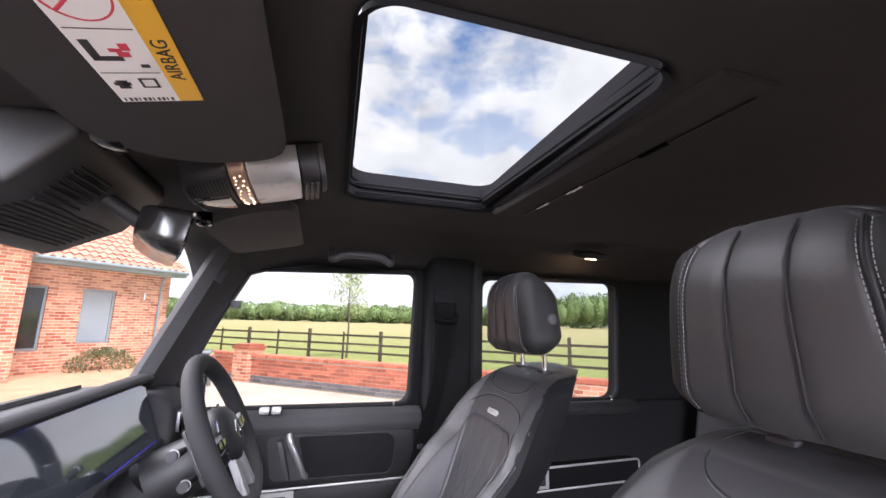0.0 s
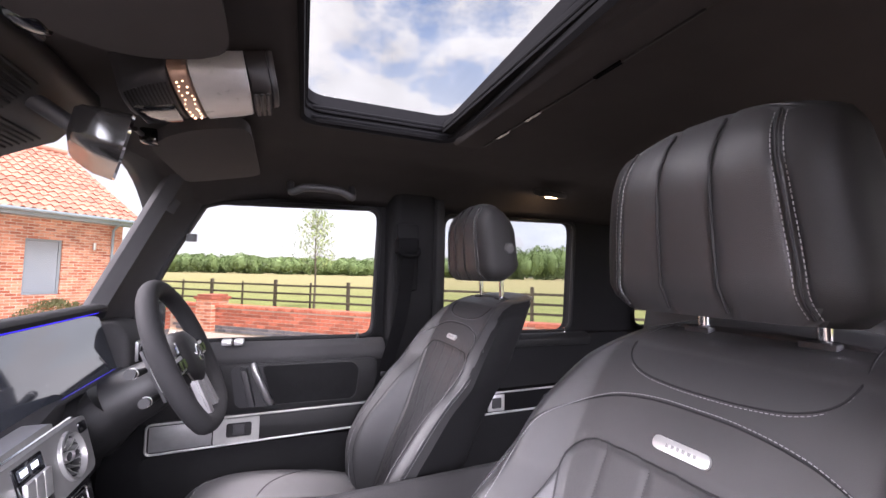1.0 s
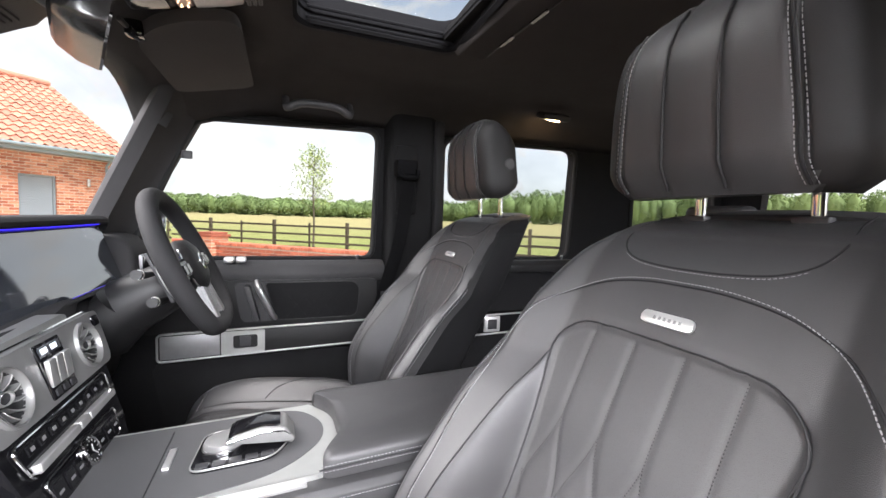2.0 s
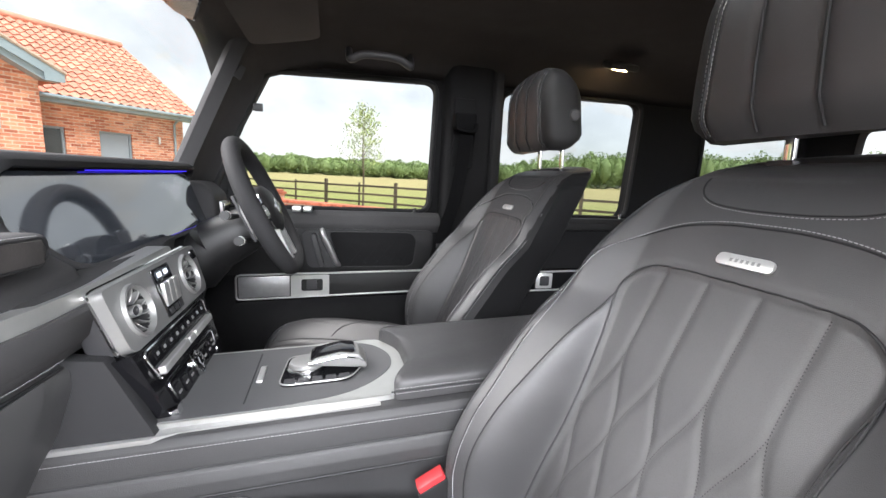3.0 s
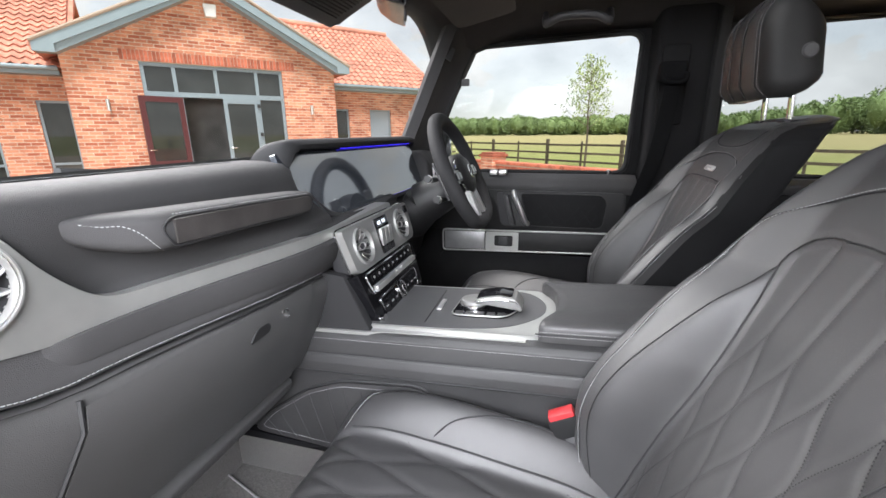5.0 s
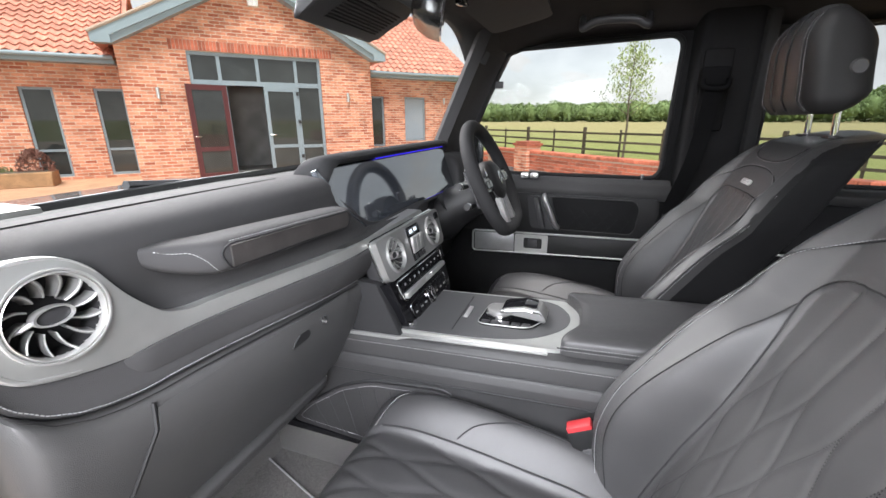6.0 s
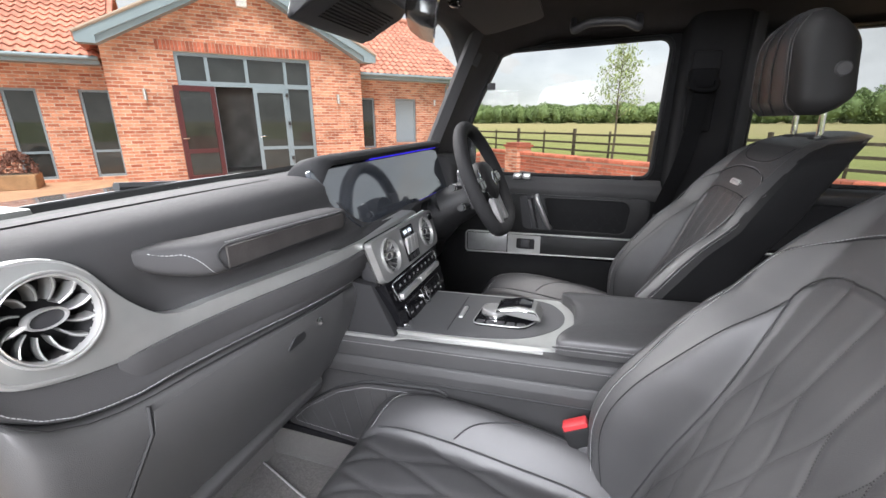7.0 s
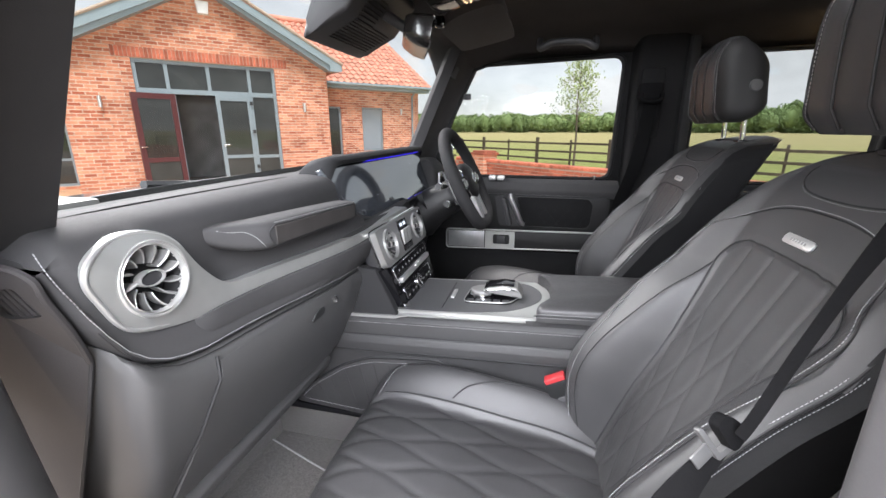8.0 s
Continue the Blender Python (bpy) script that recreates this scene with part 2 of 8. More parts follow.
ROOM_DARK = mat("dim_room", (0.30, 0.29, 0.28), 0.9, var=0.3, scale=2)
PANE = mat("window_pane", (0.03, 0.033, 0.032), 0.03, var=0.3, scale=1.5, rvar=0.01, spec=0.75)
DRIVE = mat("resin_driveway", (0.37, 0.30, 0.24), 0.95, var=0.16, scale=1.2, bump=0.6, bump_scale=90)
PAVING = mat("brick_paving", (0.50, 0.29, 0.17), 0.9, var=0.2, scale=3, bump=0.5, bump_scale=40)
WOOD_FENCE = mat("weathered_fence_wood", (0.10, 0.075, 0.055), 0.9, var=0.3, scale=8, bump=0.5, bump_scale=60, rand=0.25)
BARK = mat("bark", (0.14, 0.11, 0.08), 0.95, var=0.3, scale=12, bump=0.7, bump_scale=40)
LEAF = mat("young_tree_leaf", (0.33, 0.39, 0.15), 0.6, var=0.35, scale=3)
# both woodland tones lightened, so the distant haze is in the colour
WOODS = mat("hazy_woodland_leaf", (0.205, 0.275, 0.120), 1.0, var=0.3, scale=0.10, spec=0.05)
WOODS_DEEP = mat("woodland_shade", (0.20, 0.27, 0.115), 1.0, var=0.3, scale=0.10, spec=0.05)
BUSH = mat("bush_leaf", (0.12, 0.13, 0.05), 0.7, var=0.4, scale=5)
BLIND = mat("pale_blind", (0.27, 0.31, 0.35), 0.35, var=0.05, scale=3)
TIMBER = mat("planter_timber", (0.34, 0.2, 0.1), 0.8, var=0.25, scale=6, bump=0.3, bump_scale=40)


def ground_mat():
    m = bpy.data.materials.new("meadow")
    m.use_nodes = True
    n, l = m.node_tree.nodes, m.node_tree.links
    b = n["Principled BSDF"]
    b.inputs["Roughness"].default_value = 1.0
    b.inputs["Specular IOR Level"].default_value = 0.1
    tc = n.new("ShaderNodeTexCoord")
    t1, t2, t3 = (n.new("ShaderNodeTexNoise") for _ in range(3))
    for t, sc in ((t1, 0.02), (t2, 0.9), (t3, 14.0)):
        t.inputs["Scale"].default_value, t.inputs["Detail"].default_value = sc, 6
        l.new(tc.outputs["Object"], t.inputs["Vector"])
    sx = n.new("ShaderNodeSeparateXYZ")
    l.new(tc.outputs["Object"], sx.inputs[0])
    mr = n.new("ShaderNodeMapRange")
    mr.inputs["From Min"].default_value, mr.inputs["From Max"].default_value = 30, 85
    wob = n.new("ShaderNodeMath")
    wob.operation = "MULTIPLY_ADD"
    wob.inputs[1].default_value = 60.0
    l.new(t1.outputs[0], wob.inputs[0])
    l.new(sx.outputs[0], wob.inputs[2])
    l.new(wob.outputs[0], mr.inputs[0])
    mx = n.new("ShaderNodeMix")
    mx.data_type = "RGBA"
    mx.inputs[6].default_value, mx.inputs[7].default_value = (0.215, 0.25, 0.075, 1), (0.33, 0.29, 0.14, 1)
    l.new(mr.outputs[0], mx.inputs[0])
    mu = n.new("ShaderNodeMix")
    mu.data_type, mu.blend_type = "RGBA", "MULTIPLY"
    mu.inputs[0].default_value = 0.6
    l.new(mx.outputs[2], mu.inputs[6])
    sc2 = n.new("ShaderNodeMapRange")
    sc2.inputs["To Min"].default_value, sc2.inputs["To Max"].default_value = 0.5, 1.5
    l.new(t2.outputs[0], sc2.inputs[0])
    l.new(sc2.outputs[0], mu.inputs[7])
    l.new(mu.outputs[2], b.inputs["Base Color"])
    bu = n.new("ShaderNodeBump")
    bu.inputs["Strength"].default_value, bu.inputs["Distance"].default_value = 0.8, 0.1
    l.new(t3.outputs[0], bu.inputs["Height"])
    l.new(bu.outputs[0], b.inputs["Normal"])
    return m


MEADOW = ground_mat()


# ---- mesh helpers ----
def link(name, bm, material, smooth=40.0):
    me = bpy.data.meshes.new(name)
    bmesh.ops.recalc_face_normals(bm, faces=bm.faces[:])
    bm.to_mesh(me)
    bm.free()
    me.materials.append(material)
    if smooth:
        me.polygons.foreach_set("use_smooth", [True] * len(me.polygons))
        me.set_sharp_from_angle(angle=radians(smooth))
    return new(name, me)


def part(name, bm, material, parent, label="", smooth=40.0):
    ob = link(name, bm, material, smooth)
    ob.parent = parent
    ob.matrix_parent_inverse = parent.matrix_world.inverted()
    if label:
        ob["label"] = label
    return ob


def thing(name, label, category, place=(0, 0, 0), turn=0.0, group="", kind=""):
    ob = new(name)
    ob.empty_display_size = 0.1
    ob.matrix_world = pose(*place, 0, 0, turn)
    return tagged(ob, label, category, group, kind)


def box(bm, lo, hi, bevel=0.0, seg=2, m=None):
    """A box from corner lo to corner hi, with rounded edges."""
    lo, hi = Vector(lo), Vector(hi)
    r = bmesh.ops.create_cube(bm, size=1.0)
    vs = r["verts"]
    for v in vs:
        v.co = Vector([(a + b) / 2 + c * (b - a) for a, b, c in zip(lo, hi, v.co)])
    if bevel:
        es = {e for v in vs for e in v.link_edges}
        o = bmesh.ops.bevel(bm, geom=list(es), offset=bevel, segments=seg, profile=0.6, affect="EDGES")
        vs = list({v for f in o["faces"] for v in f.verts} | {v for v in vs if v.is_valid})
        vs = list({v for v0 in vs for f in v0.link_faces for v in f.verts})
    if m is not None:
        bmesh.ops.transform(bm, matrix=m, verts=vs)
    return vs


def obox(lo, hi, bevel=0.0, seg=2, m=None):
    bm = bmesh.new()
    box(bm, lo, hi, bevel, seg, m)
    return bm


def rings(bm, rows, closed=True, caps=True):
    """A skin over rows of points, each row a ring (closed) or a strip."""
    vs = [[bm.verts.new(p) for p in row] for row in rows]
    n = len(vs[0])
    for a, b in zip(vs, vs[1:]):
        for i in range(n if closed else n - 1):
            k = (i + 1) % n
            bm.faces.new((a[i], a[k], b[k], b[i]))
    if caps and closed:
        bm.faces.new(vs[0][::-1])
        bm.faces.new(vs[-1])
    return vs


def extrude(profile, axis, a, b, bevel=0.0, seg=2):
    """A prism: a flat profile drawn in the two other axes, from a to b along axis."""
    bm = bmesh.new()

    def at(p, d):
        q = list(p)
        q.insert("xyz".index(axis), d)
        return q
    rings(bm, [[at(p, a) for p in profile], [at(p, b) for p in profile]])
    if bevel:
        bmesh.ops.bevel(bm, geom=bm.edges[:], offset=bevel, segments=seg, profile=0.6, affect="EDGES", clamp_overlap=True)
    return bm


def smooth_path(pts, n=8, closed=False):
    """Points of a Catmull-Rom curve through pts."""
    p = [Vector(q) for q in pts]
    k = len(p)
    out = []
    for i in range(k if closed else k - 1):
        a, b, c, d = ((p[(i - 1) % k], p[i], p[(i + 1) % k], p[(i + 2) % k]) if closed else
                      (p[max(i - 1, 0)], p[i], p[i + 1], p[min(i + 2, k - 1)]))
        for s in range(n):
            t = s / n
            out.append(0.5 * ((2 * b) + (c - a) * t + (2 * a - 5 * b + 4 * c - d) * t * t + (3 * b - a - 3 * c + d) * t ** 3))
    if not closed:
        out.append(p[-1])
    return out


def tube(bm, pts, radius, seg=8, closed=False, flat=1.0, up=(0, 0, 1)):
    pts = [Vector(p) for p in pts]
    rows, k = [], len(pts)
    side = None
    for i, p in enumerate(pts):
        d = (pts[(i + 1) % k] - pts[i - 1]) if closed else (pts[min(i + 1, k - 1)] - pts[max(i - 1, 0)])
        d.normalize()
        if side is None:
            side = d.cross(Vector(up))
            if side.length < 1e-3:
                side = d.cross(Vector((1, 0.3, 0)))
        side = (side - d * side.dot(d)).normalized()
        other = d.cross(side)
        r = radius(i / max(k - 1, 1)) if callable(radius) else radius
        rows.append([p + side * (r * math.cos(a)) + other * (r * flat * math.sin(a))
                     for a in (2 * math.pi * j / seg for j in range(seg))])
    if closed:
        rows.append(rows[0])
    rings(bm, rows, True, not closed)


def tubes(*runs, radius=0.0015, seg=6, closed=False):
    bm = bmesh.new()
    for pts in runs:
        tube(bm, pts, radius, seg, closed)
    return bm


def stitches(runs, length=0.0034, gap=0.0020, r=0.0005):
    """Dashes of thread laid along curves."""
    bm = bmesh.new()
    for pts in runs:
        pts = [Vector(p) for p in pts]
        acc = [0.0]
        for a, b in zip(pts, pts[1:]):
            acc.append(acc[-1] + (b - a).length)

        def along(d):
            for i in range(len(pts) - 1):
                if d <= acc[i + 1]:
                    return pts[i].lerp(pts[i + 1], (d - acc[i]) / max(acc[i + 1] - acc[i], 1e-9))
            return pts[-1]
        d = 0.0
        while d + length < acc[-1]:
            tube(bm, [along(d), along(d + length)], r, 4)
            d += length + gap
    return bm


def revolve(bm, profile, m, seg=24, cap=True):
    """A turned body: profile rows of (radius, height) about local z, laid by m."""
    rows = [[m @ Vector((r * math.cos(a), r * math.sin(a), h)) for a in (2 * math.pi * i / seg for i in range(seg))] for r, h in profile]
    rings(bm, rows, True, cap)


def sheet(f, nu, nv):
    """A grid over f(u, v), u and v from 0 to 1."""
    bm = bmesh.new()
    rings(bm, [[f(i / nu, j / nv) for i in range(nu + 1)] for j in range(nv + 1)], False)
    return bm


def sm(a, b, x):
    t = min(max((x - a) / (b - a), 0.0), 1.0)
    return t * t * (3 - 2 * t)


def lerp_table(table, x):
    for (a, *p), (b, *q) in zip(table, table[1:]):
        if x <= b:
            t = 0 if b == a else max(0.0, (x - a) / (b - a))
            return [u + (v - u) * t for u, v in zip(p, q)]
    return list(table[-1][1:])



def smooth_table(table, x):
    """As lerp_table, on a curve without kinks."""
    xs = [row[0] for row in table]
    if x <= xs[0]:
        return list(table[0][1:])
    if x >= xs[-1]:
        return list(table[-1][1:])
    i = max(k for k in range(len(xs) - 1) if xs[k] <= x)
    h = xs[i + 1] - xs[i]
    t = (x - xs[i]) / h

    def slope(k, c):
        a, b = max(k - 1, 0), min(k + 1, len(xs) - 1)
        return (table[b][c] - table[a][c]) / (xs[b] - xs[a])
    out = []
    for c in range(1, len(table[0])):
        p, q = table[i][c], table[i + 1][c]
        out.append((2 * t ** 3 - 3 * t * t + 1) * p + (t ** 3 - 2 * t * t + t) * h * slope(i, c) + (3 * t * t - 2 * t ** 3) * q + (t ** 3 - t * t) * h * slope(i + 1, c))
    return out


# ---- car: shell ----
ROOF_Z = 1.775


def roof_z(x, y):
    front = 0.085 * sm(-0.02, -0.40, x) if x < 0 else 0.0
    side = 0.11 * max(0.0, (abs(y) - 0.55) / 0.25) ** 2
    return ROOF_Z - front - side


def rounded_rect(x0, x1, y0, y1, r, n=8):
    out = []
    for cx, cy, a in ((x1 - r, y1 - r, 0), (x0 + r, y1 - r, 90), (x0 + r, y0 + r, 180), (x1 - r, y0 + r, 270)):
        out += [(cx + r * math.cos(radians(a + 90 * k / n)), cy + r * math.sin(radians(a + 90 * k / n))) for k in range(n + 1)]
    return out


def densify(loop, step=0.05):
    out = []
    for a, b in zip(loop, loop[1:] + loop[:1]):
        k = max(1, int(math.hypot(b[0] - a[0], b[1] - a[1]) / step))
        out += [(a[0] + (b[0] - a[0]) * i / k, a[1] + (b[1] - a[1]) * i / k) for i in range(k)]
    return out


SR = [(x - 0.030 * (0.325 - y) / 0.65, y) for x, y in rounded_rect(0.028, 0.41, -0.335, 0.325, 0.045)]


def headliner():
    hole = densify(SR, 0.012)
    cx, cy = 0.22, -0.01
    x0, x1, y0, y1 = -0.40, 2.15, -0.80, 0.80
    rows = []
    for k in range(25):
        t = k / 24
        row = []
        for x, y in hole:
            dx, dy = x - cx, y - cy
            far = min(((x1 - cx) / dx) if dx > 1e-6 else ((x0 - cx) / dx if dx < -1e-6 else 1e9),
                      ((y1 - cy) / dy) if dy > 1e-6 else ((y0 - cy) / dy if dy < -1e-6 else 1e9))
            f = 1 + (far - 1) * t ** 1.3
            px, py = cx + dx * f, cy + dy * f
            row.append((px, py, roof_z(px, py) + (0.012 * (1 - t * 24 / 2) if k < 2 else 0)))
        rows.append(row)
    bm = bmesh.new()
    rings(bm, rows, True, False)
    ob = link("ceiling", bm, HEADLINER, 60)
    md = ob.modifiers.new("thick", "SOLIDIFY")
    md.thickness, md.offset = 0.03, 1.0
    return tagged(ob, "black cloth roof lining with an opening for the sunroof", "ceiling", kind="structure")


headliner()


def loop3(loop, z):
    return [(x, y, z) for x, y in loop]


def sunroof():
    root = thing("sunroof", "closed glass sunroof in a black frame set in the roof", "sunroof", (0.22, 0, 1.78))
    hole = densify(SR, 0.04)

    def grown(d):
        return [(0.22 + (x - 0.22) * (1 + d / 0.19), -0.01 + (y + 0.01) * (1 + d / 0.335)) for x, y in hole]
    bm = bmesh.new()
    rings(bm, [loop3(grown(0.004), 1.772), loop3(grown(-0.004), 1.779), loop3(grown(-0.005), 1.792), loop3(grown(-0.003), 1.80),
               loop3(grown(-0.007), 1.803), loop3(grown(-0.007), 1.813), loop3(grown(-0.010), 1.816), loop3(grown(-0.010), 1.842)], True, False)
    part("frame", bm, SEAL_BLACK, root)
    for y, lo in ((0.305, 1.786), (0.298, 1.806)):
        part("seal", tubes([(0.05, y, lo), (0.39, y, lo)], radius=0.004), SEAL_BLACK, root)
    part("trim_strip", tubes([(0.045, 0.319, 1.778), (0.395, 0.319, 1.778)], radius=0.0018), SEAL_BLACK, root)
    part("guide_rail", obox((0.375, -0.32, 1.79), (0.398, 0.30, 1.815), 0.003), SEAL_BLACK, root)
    part("edge_strip", tubes([(0.375, -0.33, 1.80), (0.375, 0.30, 1.80)], radius=0.003), SEAL_BLACK, root)
    # blind housing behind the opening, with its slot
    part("blind_housing", extrude([(0.408, 1.774), (0.42, 1.764), (0.49, 1.766), (0.505, 1.775), (0.5, 1.79), (0.41, 1.79)], "y", -0.36, 0.31, 0.003), HEADLINER, root)
    part("slot", obox((0.487, -0.34, 1.7625), (0.491, 0.28, 1.7665)), SEAM, root)
    for y in (-0.2, 0.02, 0.15):
        part("clip", obox((0.484, y, 1.762), (0.492, y + 0.06, 1.7655)), GLOSS, root)
    bm = bmesh.new()
    rings(bm, [loop3(grown(-0.008), 1.842), loop3(grown(-0.008), 1.846)], True, True)
    g = part("glass_pane", bm, ROOF_GLASS, root, "grey-tinted glass", 30)
    g.visible_shadow = False


sunroof()


def pierced(outer, holes, axis, a, b):
    """A flat wall between a and b along axis, with holes through it."""
    bm = bmesh.new()

    def at(p, d):
        q = list(p)
        q.insert("xyz".index(axis), d)
        return q
    edges, loops = [], []
    for loop in (outer, *holes):
        vs = [bm.verts.new(at(p, a)) for p in loop]
        loops.append(vs)
        edges += [bm.edges.new((v, w)) for v, w in zip(vs, vs[1:] + vs[:1])]
    bmesh.ops.triangle_fill(bm, edges=edges, use_beauty=True)
    flat = bm.faces[:]
    ext = bmesh.ops.extrude_face_region(bm, geom=flat)
    d = Vector([0, 0, 0])
    d["xyz".index(axis)] = b - a
    bmesh.ops.translate(bm, verts=[v for v in ext["geom"] if isinstance(v, bmesh.types.BMVert)], vec=d)
    return bm


def round_poly(pts, r=0.03, n=5):
    out = []
    k = len(pts)
    for i in range(k):
        p, a, b = Vector(pts[i]), Vector(pts[i - 1]), Vector(pts[(i + 1) % k])
        ra = min(r, (a - p).length * 0.45)
        rb = min(r, (b - p).length * 0.45)
        s, e = p + (a - p).normalized() * ra, p + (b - p).normalized() * rb
        for j in range(n + 1):
            t = j / n
            q = s * (1 - t) ** 2 + p * 2 * t * (1 - t) + e * t * t
            out.append((q.x, q.y))
    return out


WIN_D = round_poly([(-0.43, 1.195), (-0.335, 1.43), (-0.245, 1.635), (0.325, 1.655), (0.312, 1.195)], 0.045)
WIN_R = round_poly([(0.575, 1.195), (0.575, 1.65), (1.20, 1.665), (1.175, 1.19)], 0.05)
WIN_Q = round_poly([(1.53, 1.20), (1.53, 1.62), (2.08, 1.62), (2.08, 1.20)], 0.05)
SIDE_OUT = [(-0.56, 1.185), (-0.36, 1.70), (-0.2, 1.73), (2.15, 1.73), (2.15, 1.185)]

tagged(link("wall_driver_side", pierced(SIDE_OUT, [WIN_D, WIN_R, WIN_Q], "y", 0.800, 0.850), SUEDE, 30),
       "black lined side of the car with window openings", "wall", kind="structure")
tagged(link("wall_passenger_side", pierced([(0.47, 1.185), (0.44, 1.73), (2.15, 1.73), (2.15, 1.185)],
                                           [round_poly([(0.62, 1.195), (0.62, 1.65), (1.20, 1.665), (1.175, 1.19)], 0.05), WIN_Q], "y", -0.850, -0.800),
            SUEDE, 30), "black lined side of the car behind the open door", "wall", kind="structure")
tagged(link("wall_tailgate", pierced([(-0.80, 0.5), (0.80, 0.5), (0.80, 1.74), (-0.80, 1.74)],
                                     [round_poly([(-0.62, 1.22), (0.62, 1.22), (0.60, 1.62), (-0.60, 1.62)], 0.05)], "x", 2.15, 2.20),
            SUEDE, 30), "black tailgate with the rear window", "wall", kind="structure")
for name, lo, hi in (("wall_rear_lower_driver", (0.52, 0.77, 0.40), (2.15, 0.85, 1.185)), ("wall_rear_lower_passenger", (0.50, -0.85, 0.40), (2.15, -0.77, 1.185)),
                     ("wall_front_lower_driver", (-0.95, 0.79, 0.40), (-0.45, 0.85, 1.20)), ("wall_bulkhead", (-1.0, -0.84, 0.40), (-0.95, 0.85, 1.22))):
    tagged(link(name, obox(lo, hi, 0.01), SUEDE), "black lower side panel of the car", "wall", kind="structure")


def car_window(name, loop, y, tint, label):
    root = thing(name, label, "window", (sum(p[0] for p in loop) / len(loop), y, 1.2), kind="structure")
    inner = 0.796 if y > 0 else -0.796
    part("seal", tubes([(x, inner, z) for x, z in loop], radius=0.009, seg=8, closed=True), RUBBER, root)
    bm = bmesh.new()
    rings(bm, [[(x, y, z) for x, z in loop], [(x, y + 0.004, z) for x, z in loop]], True, True)
    g = part("pane", bm, tint, root, "", 0)
    g.visible_shadow = False
    return root


car_window("window_driver", WIN_D, 0.826, GLASS, "clear side window of the driver's door")
car_window("window_rear_door", WIN_R, 0.826, TINT_GLASS, "tinted side window of the rear door")
car_window("window_quarter", WIN_Q, 0.826, TINT_GLASS, "tinted rear quarter window")


def windscreen():
    root = thing("windscreen", "clear curved windscreen with black edge", "windscreen", (-0.6, 0, 1.26), kind="structure")

    def f(u, v):
        y = -0.72 + 1.44 * u
        bow = 0.11 * (1 - (y / 0.72) ** 2)
        return Vector((-0.515 - bow + 0.205 * v + 0.5 * v * bow, y, 1.245 + 0.46 * v))
    bm = sheet(f, 20, 8)
    ob = part("pane", bm, GLASS, root, "", 60)
    md = ob.modifiers.new("thick", "SOLIDIFY")
    md.thickness = 0.005
    ob.visible_shadow = False
    part("lower_edge", tubes([f(i / 20, 0.03) + Vector((0.012, 0, 0.004)) for i in range(21)], radius=0.012), RUBBER, root, "black edge band")


windscreen()


def a_pillar(name, sgn, label):
    bm = bmesh.new()
    rows = []
    for t in (0.0, 0.15, 0.3, 0.45, 0.6, 0.75, 0.9, 1.0):
        x0, x1, z = -0.526 + 0.2225 * t, -0.437 + 0.252 * t, 1.22 + 0.50 * t
        rows.append([(x0, sgn * 0.664, z), (x0 + 0.014, sgn * 0.654, z), (x0 + 0.05, sgn * 0.668, z), (x1 - 0.035, sgn * 0.765, z), (x1, sgn * 0.797, z),
                     (x1 - 0.005, sgn * 0.845, z), (x0 - 0.03, sgn * 0.845, z), (x0 - 0.015, sgn * 0.70, z)])
    rings(bm, rows)
    root = thing(name, label, "pillar", (-0.5, sgn * 0.77, 1.2), kind="structure")
    part("trim", bm, TRIM_GREY, root)
    if sgn > 0:
        m = Matrix.Translation((-0.300, 0.680, 1.598)) @ Matrix.Rotation(radians(38), 4, "Z") @ Matrix.Rotation(radians(25), 4, "Y")
        part("badge", obox((-0.012, -0.003, -0.022), (0.012, 0.003, 0.022), 0.0028, 2, m), PLASTIC, root, "small oval airbag badge")
    return root


a_pillar("a_pillar_driver", 1, "grey cloth covered windscreen pillar")
a_pillar("a_pillar_passenger", -1, "dark windscreen pillar beside the open door")

tagged(link("floor", obox((-0.95, -0.80, 0.40), (2.15, 0.80, 0.588), 0.005), CARPET), "black carpeted car floor", "floor", kind="structure")


def floor_mat():
    root = thing("floor_mat", "black carpet floor mat with piped edge", "floor mat", (-0.5, -0.42, 0.589))
    loop = round_poly([(-0.86, -0.66), (-0.26, -0.66), (-0.26, -0.31), (-0.43, -0.262), (-0.69, -0.172), (-0.86, -0.172)], 0.04)
    part("carpet", extrude(loop, "z", 0.589, 0.598), CARPET, root)
    part("piping", tubes([(x, y, 0.597) for x, y in loop], radius=0.003, closed=True), THREAD, root, "pale grey piping")


floor_mat()
part_side = obox((-0.95, -0.79, 0.44), (-0.60, 0.79, 0.86), 0.05, 3)
tagged(link("wall_footwell", part_side, CARPET), "black carpeted footwell end", "wall", kind="structure")


JAMB = mat("grey_jamb_plastic", (0.027, 0.025, 0.0255), 0.6, var=0.08, scale=10, bump=0.1, bump_scale=500)

JAMB_PAINT = mat("grey_jamb_paint", (0.085, 0.083, 0.085), 0.45, var=0.08, scale=10, bump=0.05, bump_scale=500)


